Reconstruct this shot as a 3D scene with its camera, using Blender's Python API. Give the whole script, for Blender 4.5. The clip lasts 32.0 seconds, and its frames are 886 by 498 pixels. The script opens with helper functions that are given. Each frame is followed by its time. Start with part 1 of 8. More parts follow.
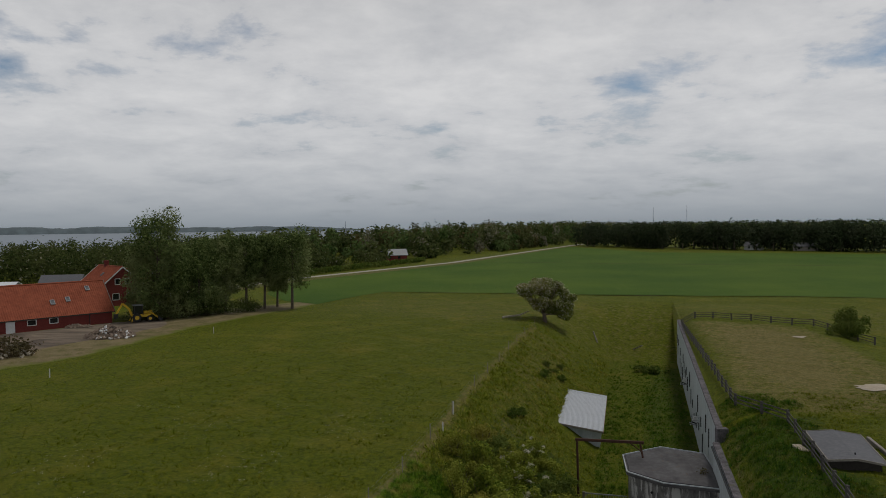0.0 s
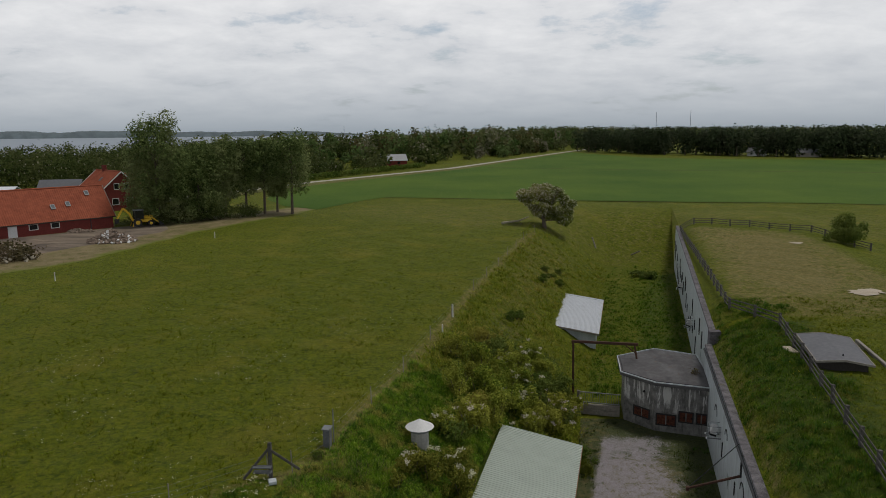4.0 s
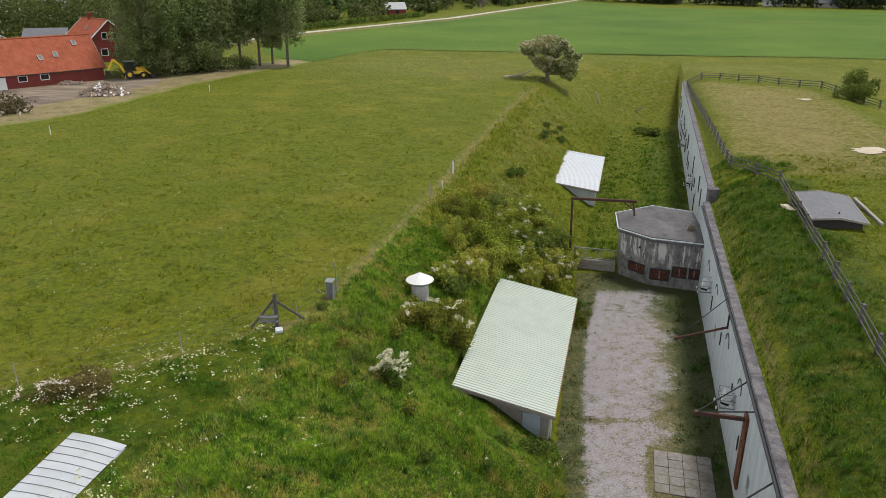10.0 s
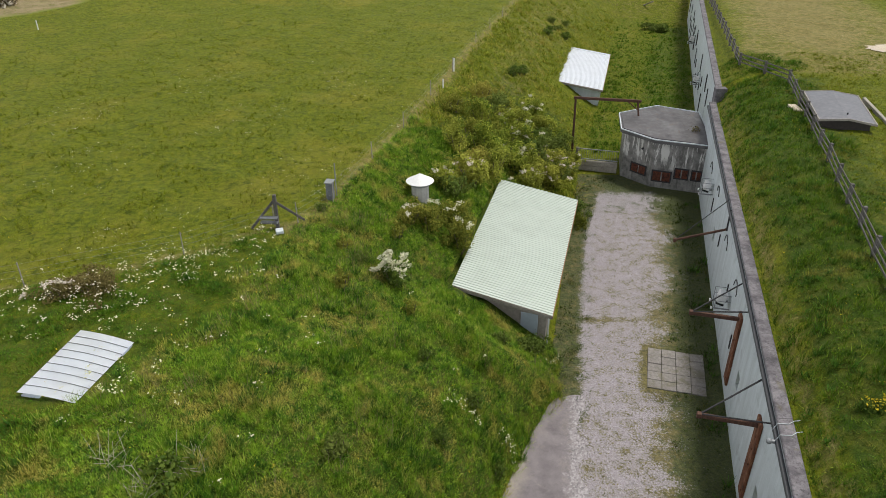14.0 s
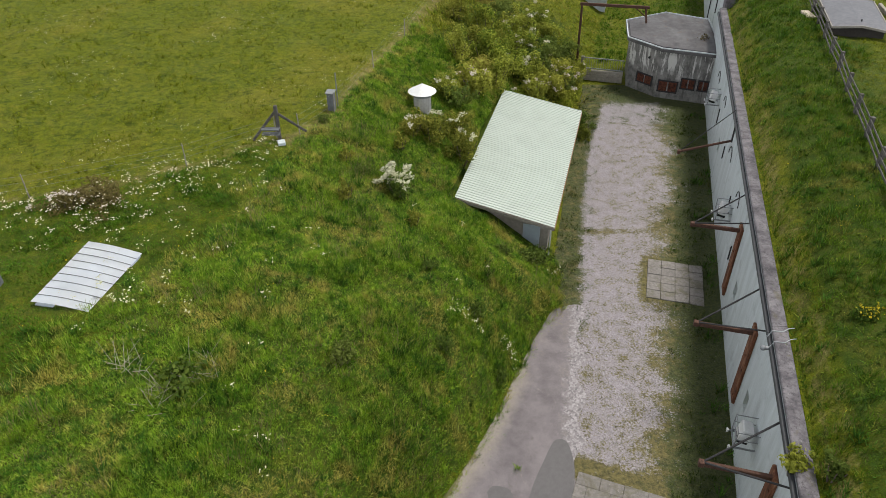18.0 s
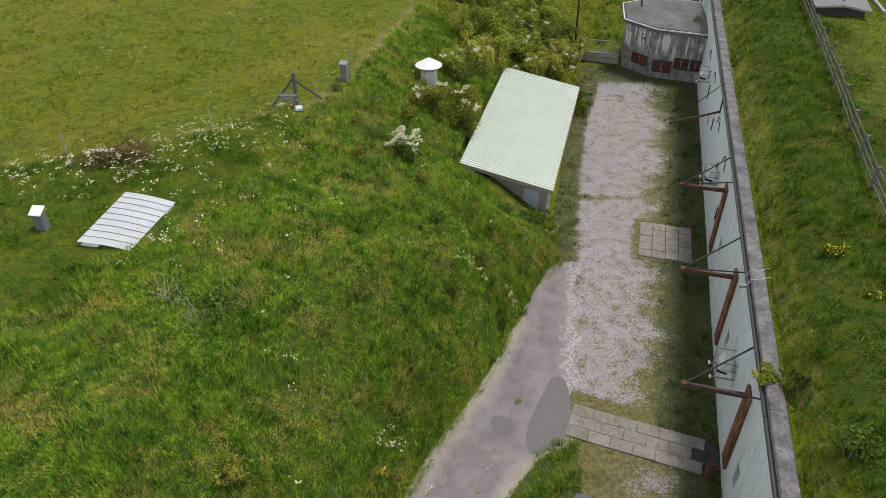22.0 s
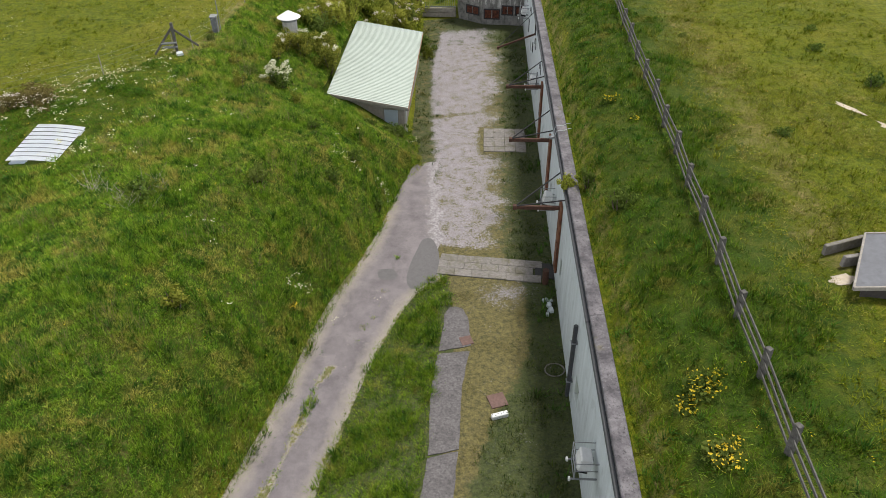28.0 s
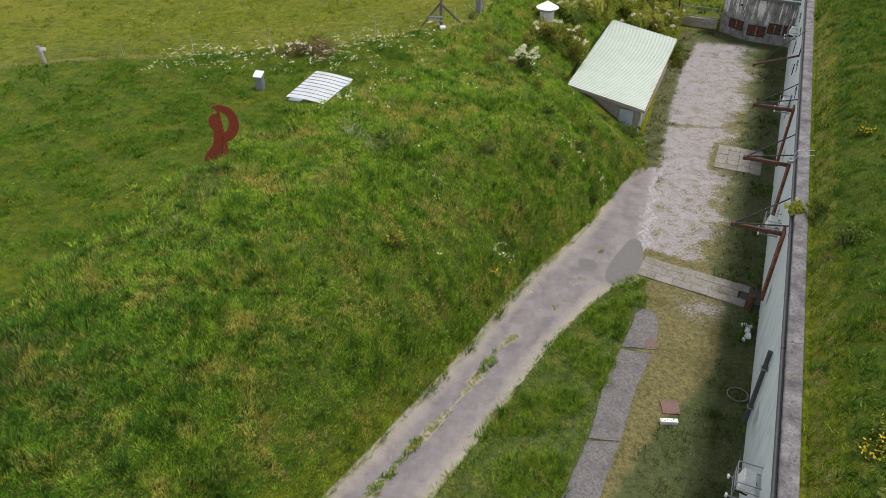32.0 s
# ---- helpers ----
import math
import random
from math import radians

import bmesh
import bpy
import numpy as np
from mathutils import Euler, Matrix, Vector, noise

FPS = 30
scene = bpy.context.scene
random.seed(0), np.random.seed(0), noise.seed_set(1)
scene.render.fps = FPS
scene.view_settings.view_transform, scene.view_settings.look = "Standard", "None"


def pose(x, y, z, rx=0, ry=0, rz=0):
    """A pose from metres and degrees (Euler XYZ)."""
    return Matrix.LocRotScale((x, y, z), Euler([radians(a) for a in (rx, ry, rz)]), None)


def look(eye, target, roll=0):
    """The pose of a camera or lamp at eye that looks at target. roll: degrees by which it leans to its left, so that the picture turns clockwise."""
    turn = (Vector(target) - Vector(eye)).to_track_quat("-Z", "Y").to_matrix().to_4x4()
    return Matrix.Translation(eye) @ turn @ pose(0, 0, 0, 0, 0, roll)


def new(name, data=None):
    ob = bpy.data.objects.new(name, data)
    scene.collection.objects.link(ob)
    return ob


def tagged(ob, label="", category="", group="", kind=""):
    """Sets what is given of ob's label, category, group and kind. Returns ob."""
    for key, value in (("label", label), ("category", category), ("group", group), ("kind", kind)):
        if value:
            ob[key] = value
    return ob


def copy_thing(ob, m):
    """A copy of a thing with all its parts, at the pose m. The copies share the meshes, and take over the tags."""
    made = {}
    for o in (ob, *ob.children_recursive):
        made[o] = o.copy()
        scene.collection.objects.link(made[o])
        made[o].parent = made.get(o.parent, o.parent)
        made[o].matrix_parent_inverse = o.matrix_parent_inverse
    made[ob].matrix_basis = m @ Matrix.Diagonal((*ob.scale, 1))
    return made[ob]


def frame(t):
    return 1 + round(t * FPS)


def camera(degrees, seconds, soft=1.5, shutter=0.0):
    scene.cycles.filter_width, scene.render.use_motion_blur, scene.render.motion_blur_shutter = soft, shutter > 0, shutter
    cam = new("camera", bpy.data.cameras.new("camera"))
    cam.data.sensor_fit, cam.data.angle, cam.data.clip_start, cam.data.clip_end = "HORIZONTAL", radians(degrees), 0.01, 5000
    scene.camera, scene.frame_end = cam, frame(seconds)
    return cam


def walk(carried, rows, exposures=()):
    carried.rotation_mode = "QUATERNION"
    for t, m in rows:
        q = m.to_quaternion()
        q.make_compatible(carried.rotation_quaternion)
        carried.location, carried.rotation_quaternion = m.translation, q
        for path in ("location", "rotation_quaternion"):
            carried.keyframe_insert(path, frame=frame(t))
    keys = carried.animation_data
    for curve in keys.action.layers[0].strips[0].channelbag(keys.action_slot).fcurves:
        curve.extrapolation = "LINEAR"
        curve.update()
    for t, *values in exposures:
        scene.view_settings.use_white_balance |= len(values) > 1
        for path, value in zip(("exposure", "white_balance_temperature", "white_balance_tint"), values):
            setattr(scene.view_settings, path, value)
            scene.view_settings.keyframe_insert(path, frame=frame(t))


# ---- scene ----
cam = camera(63.9, 32.0, 0.55)
PATH = [
    (0, (0.092, 0.03, 22.986), (0.002, 2.027, 22.918), -0.6),
    (0.5, (0.091, 0.035, 22.981), (0.0, 2.03, 22.881), -0.6),
    (1, (0.086, 0.033, 22.98), (-0.005, 2.027, 22.846), -0.6),
    (1.5, (0.082, 0.032, 22.976), (-0.008, 2.023, 22.807), -0.5),
    (2, (0.079, 0.031, 22.969), (-0.011, 2.019, 22.767), -0.5),
    (2.5, (0.073, 0.021, 22.962), (-0.016, 2.005, 22.727), -0.5),
    (3, (0.072, 0.018, 22.951), (-0.017, 1.998, 22.684), -0.5),
    (3.5, (0.076, 0.025, 22.944), (-0.014, 2.001, 22.645), -0.5),
    (5.5, (0.069, 0.017, 22.93), (-0.021, 1.969, 22.502), -0.4),
    (6, (0.072, 0.023, 22.931), (-0.018, 1.967, 22.471), -0.4),
    (6.5, (0.072, 0.018, 22.929), (-0.02, 1.954, 22.436), -0.4),
    (7, (0.074, 0.027, 22.921), (-0.018, 1.955, 22.396), -0.4),
    (7.5, (0.066, 0.021, 22.917), (-0.023, 1.94, 22.36), -0.3),
    (8, (0.071, 0.027, 22.919), (-0.018, 1.936, 22.329), -0.3),
    (8.5, (0.073, 0.026, 22.919), (-0.017, 1.924, 22.296), -0.3),
    (9, (0.074, 0.033, 22.915), (-0.016, 1.921, 22.261), -0.3),
    (9.5, (0.069, 0.031, 22.912), (-0.02, 1.908, 22.227), -0.3),
    (10, (0.068, 0.042, 22.915), (-0.02, 1.907, 22.196), -0.2),
    (10.5, (0.066, 0.038, 22.919), (-0.022, 1.889, 22.167), -0.2),
    (11, (0.067, 0.036, 22.918), (-0.02, 1.875, 22.135), -0.2),
    (11.5, (0.069, 0.041, 22.906), (-0.017, 1.866, 22.092), -0.2),
    (12, (0.073, 0.082, 22.908), (-0.011, 1.892, 22.06), -0.1),
    (12.5, (0.086, 0.105, 22.906), (0.001, 1.899, 22.026), -0.1),
    (13, (0.092, 0.156, 22.883), (0.008, 1.934, 21.973), -0.1),
    (13.5, (0.092, 0.158, 22.886), (0.007, 1.92, 21.944), -0.1),
    (14, (0.093, 0.141, 22.886), (0.008, 1.887, 21.916), -0.1),
    (14.5, (0.096, 0.141, 22.891), (0.011, 1.87, 21.889), -0.2),
    (16.5, (0.076, 0.012, 22.922), (-0.011, 1.669, 21.806), -0.3),
    (17, (0.049, -0.006, 22.92), (-0.035, 1.633, 21.777), -0.2),
    (17.5, (0.02, 0.01, 22.933), (-0.061, 1.635, 21.77), -0.1),
    (18, (0.006, -0.029, 22.909), (-0.076, 1.587, 21.733), -0.2),
    (18.5, (-0.028, -0.059, 22.927), (-0.111, 1.554, 21.747), -0.2),
    (19, (-0.03, -0.166, 22.935), (-0.116, 1.446, 21.754), -0.3),
    (19.5, (-0.099, -0.379, 22.92), (-0.183, 1.231, 21.737), -0.2),
    (20, (-0.136, -0.707, 22.903), (-0.219, 0.904, 21.721), -0.1),
    (20.5, (-0.114, -1.181, 22.899), (-0.198, 0.429, 21.716), -0.1),
    (21, (-0.156, -1.792, 22.887), (-0.238, -0.182, 21.703), -0.1),
    (21.5, (-0.182, -2.445, 22.866), (-0.263, -0.835, 21.682), -0.1),
    (22, (-0.23, -3.171, 22.866), (-0.307, -1.562, 21.68), 0.1),
    (22.5, (-0.27, -3.959, 22.855), (-0.346, -2.352, 21.667), 0.1),
    (23, (-0.293, -4.764, 22.845), (-0.368, -3.157, 21.657), 0.2),
    (23.5, (-0.305, -5.563, 22.845), (-0.373, -3.957, 21.656), 0.2),
    (24, (-0.289, -6.357, 22.824), (-0.321, -4.75, 21.634), 0.3),
    (24.5, (-0.278, -7.155, 22.827), (-0.239, -5.549, 21.636), 0.3),
    (25, (-0.281, -7.957, 22.842), (-0.151, -6.358, 21.648), 0.4),
    (25.5, (-0.29, -8.735, 22.84), (-0.061, -7.148, 21.645), 0.4),
    (27.5, (-0.134, -12.328, 22.376), (0.168, -10.744, 21.193), -0.8),
    (28, (-0.184, -12.605, 22.346), (0.06, -11.009, 21.166), -0.8),
    (28.5, (-0.3, -12.67, 22.402), (-0.146, -11.062, 21.223), -0.5),
    (29, (-0.361, -12.681, 22.413), (-0.396, -11.064, 21.237), -0.4),
    (29.5, (-0.3, -12.747, 22.441), (-0.398, -11.132, 21.266), -0.4),
    (30, (-0.303, -12.946, 22.452), (-0.403, -11.333, 21.274), -0.4),
    (30.5, (-0.318, -13.253, 22.441), (-0.423, -11.639, 21.265), -0.4),
    (31, (-0.291, -13.638, 22.438), (-0.45, -12.028, 21.261), -0.4),
    (31.5, (-0.273, -14.023, 22.45), (-0.46, -12.417, 21.273), -0.4),
    (32, (-0.171, -14.413, 22.44), (-0.496, -12.828, 21.264), -0.3),
]
EXPOSURES = [(0.0, -1.86), (1.5, -1.75), (3.0, -1.64), (6.0, -1.14), (7.0, -0.90), (8.0, -0.62), (9.0, -0.36), (11.0, -0.22), (13.0, -0.17), (19.0, -0.17), (25.0, -0.05), (32.0, 0.04)]
walk(cam, [(t, look(eye, target, roll)) for t, eye, target, roll in PATH], EXPOSURES)

# ---------------------------------------------------------------- world and sun
SUN_AZ, SUN_EL = radians(60.0), radians(69.0)      # azimuth from +y towards +x
world = bpy.data.worlds.new("world")
scene.world = world
world.use_nodes = True
wn, wl = world.node_tree.nodes, world.node_tree.links
wn.clear()


def wnode(kind, **values):
    n = wn.new(kind)
    for key, value in values.items():
        n.inputs[key].default_value = value
    return n


def wmath(op, a, b=0.5, clamp=False):
    n = wn.new("ShaderNodeMath")
    n.operation, n.use_clamp = op, clamp
    for i, v in enumerate((a, b)):
        if isinstance(v, (int, float)):
            n.inputs[i].default_value = v
        else:
            wl.new(v, n.inputs[i])
    return n.outputs[0]


sky = wn.new("ShaderNodeTexSky")
sky.sky_type, sky.sun_disc = "NISHITA", False
sky.sun_elevation, sky.sun_rotation = SUN_EL, SUN_AZ
sky.air_density, sky.dust_density, sky.ozone_density = 1.0, 1.2, 1.0
coord = wn.new("ShaderNodeTexCoord")
sep = wn.new("ShaderNodeSeparateXYZ")
wl.new(coord.outputs["Generated"], sep.inputs[0])
up = wmath("MAXIMUM", sep.outputs[2], 0.0)
lift = wmath("ADD", up, 0.20)
flat = wn.new("ShaderNodeCombineXYZ")
wl.new(wmath("DIVIDE", sep.outputs[0], lift), flat.inputs[0])
wl.new(wmath("DIVIDE", sep.outputs[1], lift), flat.inputs[1])
big = wnode("ShaderNodeTexNoise", Scale=0.75, Detail=9.0, Roughness=0.58, Distortion=0.1)
fine = wnode("ShaderNodeTexNoise", Scale=2.6, Detail=8.0, Roughness=0.62, Distortion=0.15)
wl.new(flat.outputs[0], big.inputs["Vector"])
wl.new(flat.outputs[0], fine.inputs["Vector"])
cover = wmath("ADD", wmath("MULTIPLY", big.outputs["Fac"], 0.62), wmath("MULTIPLY", fine.outputs["Fac"], 0.38))
ramp = wn.new("ShaderNodeValToRGB")
ramp.color_ramp.elements[0].position, ramp.color_ramp.elements[0].color = 0.36, (0, 0, 0, 1)
ramp.color_ramp.elements[1].position, ramp.color_ramp.elements[1].color = 0.455, (1, 1, 1, 1)
wl.new(cover, ramp.inputs[0])
shade = wn.new("ShaderNodeValToRGB")
shade.color_ramp.elements[0].position, shade.color_ramp.elements[0].color = 0.36, (6.9, 7.05, 7.4, 1)
shade.color_ramp.elements[1].position, shade.color_ramp.elements[1].color = 0.60, (9.4, 9.4, 9.5, 1)
wl.new(wmath("ADD", wmath("MULTIPLY", big.outputs["Fac"], 0.35), wmath("MULTIPLY", fine.outputs["Fac"], 0.65)), shade.inputs[0])
mixed = wn.new("ShaderNodeMix")
mixed.data_type = "RGBA"
wl.new(ramp.outputs[0], mixed.inputs[0])
wl.new(sky.outputs[0], mixed.inputs[6])
wl.new(shade.outputs[0], mixed.inputs[7])
haze = wn.new("ShaderNodeMix")
haze.data_type = "RGBA"
wl.new(wmath("POWER", wmath("SUBTRACT", 1.0, up), 15.0), haze.inputs[0])
wl.new(mixed.outputs[2], haze.inputs[6])
haze.inputs[7].default_value = (5.3, 6.0, 6.7, 1)
back = wn.new("ShaderNodeBackground")
back.inputs[1].default_value = 0.091
glow = wn.new("ShaderNodeMix")
glow.data_type, glow.blend_type = "RGBA", "MULTIPLY"
glow.inputs[0].default_value = 1.0
wl.new(haze.outputs[2], glow.inputs[6])
lowlight = wmath("ADD", wmath("MULTIPLY", wmath("POWER", wmath("SUBTRACT", 1.0, up), 1.4), 2.48), 0.22)
lowlight = wmath("MULTIPLY", lowlight, wmath("SUBTRACT", 1.06, wmath("MULTIPLY", wmath("POWER", wmath("SUBTRACT", 1.0, up), 9.0), 0.36)))
lowlight = wmath("ADD", lowlight, wmath("MULTIPLY", wmath("MULTIPLY", up, wmath("POWER", wmath("SUBTRACT", 1.0, up), 3.0)), 7.0))
tint = wn.new("ShaderNodeCombineColor")
for i in range(3):
    wl.new(lowlight, tint.inputs[i])
wl.new(tint.outputs[0], glow.inputs[7])
wl.new(glow.outputs[2], back.inputs[0])
out = wn.new("ShaderNodeOutputWorld")
wl.new(back.outputs[0], out.inputs[0])

sun = new("sun", bpy.data.lights.new("sun", "SUN"))
sun.data.energy, sun.data.angle, sun.data.color = 4.5, radians(13.0), (1.0, 0.95, 0.87)
sun.matrix_world = look((0, 0, 60), (-math.sin(SUN_AZ) * math.cos(SUN_EL), -math.cos(SUN_AZ) * math.cos(SUN_EL), 60 - math.sin(SUN_EL)))


# ---------------------------------------------------------------- materials
class Mat:
    """A node material: noise() and mixes feed a Principled shader."""

    def __init__(self, name, rough=0.9, metal=0.0, spec=0.3):
        self.m = bpy.data.materials.new(name)
        self.m.use_nodes = True
        self.n, self.l = self.m.node_tree.nodes, self.m.node_tree.links
        self.b = self.n["Principled BSDF"]
        self.b.inputs["Roughness"].default_value = rough
        self.b.inputs["Metallic"].default_value = metal
        self.b.inputs["Specular IOR Level"].default_value = spec
        self.c = self.n.new("ShaderNodeTexCoord").outputs["Object"]
        self.geo = self.n.new("ShaderNodeNewGeometry")
        self.pos = self.geo.outputs["Position"]

    def put(self, value, socket):
        if isinstance(value, (int, float)):
            socket.default_value = value
        elif isinstance(value, tuple):
            socket.default_value = (*value, 1) if len(value) == 3 and socket.type == "RGBA" else value
        else:
            self.l.new(value, socket)

    def stretch(self, vec, s):
        m = self.n.new("ShaderNodeMapping")
        m.inputs["Scale"].default_value = s
        self.l.new(vec, m.inputs["Vector"])
        return m.outputs[0]

    def noise(self, scale, detail=4.0, rough=0.55, vec=None, dist=0.0):
        t = self.n.new("ShaderNodeTexNoise")
        for key, v in (("Scale", scale), ("Detail", detail), ("Roughness", rough), ("Distortion", dist)):
            t.inputs[key].default_value = v
        self.l.new(vec or self.pos, t.inputs["Vector"])
        return t.outputs["Fac"]

    def voro(self, scale, vec=None, feature="F1", out="Distance"):
        t = self.n.new("ShaderNodeTexVoronoi")
        t.feature = feature
        t.inputs["Scale"].default_value = scale
        self.l.new(vec or self.pos, t.inputs["Vector"])
        return t.outputs[out]

    def math(self, op, a, b=0.5, clamp=False):
        t = self.n.new("ShaderNodeMath")
        t.operation, t.use_clamp = op, clamp
        self.put(a, t.inputs[0])
        self.put(b, t.inputs[1])
        return t.outputs[0]

    def ramp(self, fac, *stops):
        t = self.n.new("ShaderNodeValToRGB")
        e = t.color_ramp.elements
        while len(e) < len(stops):
            e.new(0.5)
        for el, (p, c) in zip(e, stops):
            el.position, el.color = p, ((*c, 1) if isinstance(c, tuple) else (c, c, c, 1))
        self.l.new(fac, t.inputs[0])
        return t.outputs[0]

    def mix(self, fac, a, b, how="MIX"):
        t = self.n.new("ShaderNodeMix")
        t.data_type, t.blend_type = "RGBA", how
        self.put(fac, t.inputs[0])
        self.put(a, t.inputs[6])
        self.put(b, t.inputs[7])
        return t.outputs[2]

    def random(self):
        return self.n.new("ShaderNodeObjectInfo").outputs["Random"]

    def island(self):
        return self.geo.outputs["Random Per Island"]

    def color(self, value):
        self.put(value, self.b.inputs["Base Color"])
        return self

    def rough(self, value):
        self.put(value, self.b.inputs["Roughness"])
        return self

    def bump(self, height, strength=0.4, distance=0.02):
        t = self.n.new("ShaderNodeBump")
        t.inputs["Strength"].default_value, t.inputs["Distance"].default_value = strength, distance
        self.l.new(height, t.inputs["Height"])
        self.l.new(t.outputs[0], self.b.inputs["Normal"])
        return self


def grass_mat(name, dark, mid, dry, patch=0.25, dryness=0.5, gloss=0.15, worn=False):
    m = Mat(name, 0.95, spec=gloss)
    large = m.noise(patch, 5, 0.6)
    small = m.noise(3.2, 6, 0.7)
    blades = m.noise(22.0, 4, 0.7, m.stretch(m.pos, (1, 1, 0.4)))
    base = m.mix(m.ramp(small, (0.36, 0.0), (0.62, 1.0)), dark, mid)
    base = m.mix(m.ramp(large, (dryness, 0.0), (dryness + 0.22, 0.5)), base, dry)
    base = m.mix(m.ramp(m.noise(1.3, 6, 0.75), (0.54, 0.0), (0.64, 0.85)), base, tuple(v * 0.7 for v in dark))
    base = m.mix(m.ramp(m.noise(2.1, 6, 0.75, None, 0.6), (0.56, 0.0), (0.66, 0.55)), base, dry)
    if worn:
        bare, rank = m.n.new("ShaderNodeAttribute"), m.n.new("ShaderNodeAttribute")
        bare.attribute_name, rank.attribute_name = "worn", "rank"
        grain = m.math("MULTIPLY", m.math("SUBTRACT", m.noise(1.2, 7, 0.75), 0.5), 1.9)
        straw = m.mix(m.ramp(m.noise(2.4, 6, 0.75), (0.36, 0.0), (0.64, 1.0)), (0.130, 0.118, 0.034), (0.270, 0.222, 0.088))
        # dark thatch, which also paints the shaded gaps between blades
        base = m.mix(m.ramp(m.math("ADD", rank.outputs["Fac"], grain), (0.3, 0.0), (0.8, 0.85)), base, m.mix(m.ramp(m.noise(1.1, 6, 0.75), (0.46, 0.0), (0.60, 1.0)), (0.032, 0.070, 0.007), (0.080, 0.098, 0.016)))
        base = m.mix(m.ramp(m.math("ADD", bare.outputs["Fac"], grain), (0.3, 0.0), (0.75, 0.9)), base, straw)
    base = m.mix(0.75, base, m.ramp(blades, (0.30, 0.25), (0.66, 1.15)), "MULTIPLY")
    return m.color(base).bump(m.math("ADD", small, blades), 0.7, 0.12).m


M = {}
M["meadow"] = grass_mat("meadow_grass", (0.056, 0.086, 0.004), (0.147, 0.168, 0.007), (0.230, 0.200, 0.026), 0.16, 0.50, worn=True)
M["crop"] = None


def plain(name, base, rough=0.8, metal=0.0, grain=8.0, vary=0.35, bump=0.2, depth=0.01, spec=0.3):
    m = Mat(name, rough, metal, spec)
    a, b = m.noise(grain, 5, 0.65), m.noise(grain * 0.13, 4, 0.6)
    lo, hi = tuple(v * (1 - vary) for v in base), tuple(min(1.0, v * (1 + vary * 0.5)) for v in base)
    c = m.mix(m.ramp(a, (0.3, 0.0), (0.7, 1.0)), lo, hi)
    c = m.mix(m.ramp(b, (0.45, 0.0), (0.75, 0.6)), c, lo)
    return m.color(c).bump(a, bump, depth).m


m = Mat("crop_field", 0.95, spec=0.15)
rows = m.noise(1.0, 3, 0.5, m.stretch(m.pos, (1.2, 0.02, 1)))
crop = m.mix(m.ramp(m.noise(0.03, 5, 0.6), (0.35, 0.0), (0.7, 1.0)), (0.048, 0.106, 0.007), (0.088, 0.148, 0.012))
crop = m.mix(m.ramp(rows, (0.62, 0.0), (0.70, 0.5)), crop, (0.105, 0.150, 0.022))
M["crop"] = m.color(m.mix(0.4, crop, m.ramp(m.noise(6.0, 4), (0.3, 0.5), (0.7, 1.0)), "MULTIPLY")).bump(m.noise(6.0), 0.5, 0.1).m
M["ditchline"] = grass_mat("ditch_line_grass", (0.050, 0.072, 0.014), (0.085, 0.105, 0.022), (0.14, 0.13, 0.045), 0.5, 0.5)
M["dry"] = grass_mat("dry_grass", (0.110, 0.120, 0.030), (0.165, 0.165, 0.050), (0.230, 0.205, 0.080), 0.2, 0.47)
M["water"] = Mat("sea", 0.55, spec=0.15)
M["water"] = M["water"].color((0.23, 0.275, 0.33)).bump(M["water"].noise(0.05, 5), 0.15, 0.5).m
m = Mat("concrete_old", 0.92)
streak = m.noise(2.2, 6, 0.7, m.stretch(m.pos, (1, 1, 0.12)))
spots = m.noise(1.3, 6, 0.65)
c = m.mix(m.ramp(streak, (0.35, 0.0), (0.68, 1.0)), (0.40, 0.44, 0.465), (0.52, 0.575, 0.61))
c = m.mix(m.ramp(spots, (0.56, 0.0), (0.74, 0.55)), c, (0.22, 0.235, 0.245))
M["wall"] = m.color(m.mix(0.3, c, m.ramp(m.noise(30, 4), (0.3, 0.6), (0.7, 1.0)), "MULTIPLY")).bump(m.noise(18, 5), 0.3, 0.02).m
m = Mat("concrete_dark", 0.95)
c = m.mix(m.ramp(m.noise(1.6, 6, 0.7), (0.35, 0.0), (0.66, 1.0)), (0.062, 0.058, 0.066), (0.185, 0.175, 0.192))
c = m.mix(m.ramp(m.noise(9.0, 6, 0.8, None, 0.5), (0.52, 0.0), (0.62, 0.75)), c, (0.042, 0.040, 0.043))
c = m.mix(m.ramp(m.noise(13.0, 6, 0.8, None, 0.3), (0.60, 0.0), (0.68, 0.7)), c, (0.33, 0.325, 0.335))
c = m.mix(m.ramp(m.noise(0.7, 5, 0.7, None, 0.8), (0.60, 0.0), (0.68, 0.5)), c, (0.115, 0.105, 0.055))
M["cap"] = m.color(c).bump(m.noise(14, 5), 0.6, 0.03).m
m = Mat("asphalt_old", 0.95)
rim = m.n.new("ShaderNodeAttribute")
rim.attribute_name = "rim"
edge = m.math("ADD", rim.outputs["Fac"], m.math("ADD", m.math("MULTIPLY", m.math("SUBTRACT", m.noise(1.1, 6, 0.7), 0.5), 0.9), m.math("MULTIPLY", m.math("SUBTRACT", m.noise(7.0, 5, 0.75), 0.5), 0.7)))
c = m.mix(m.ramp(m.noise(0.8, 6, 0.65), (0.35, 0.0), (0.68, 1.0)), (0.150, 0.135, 0.146), (0.240, 0.217, 0.230))
c = m.mix(m.ramp(m.noise(2.6, 7, 0.8, None, 0.4), (0.57, 0.0), (0.66, 0.55)), c, (0.125, 0.115, 0.11))
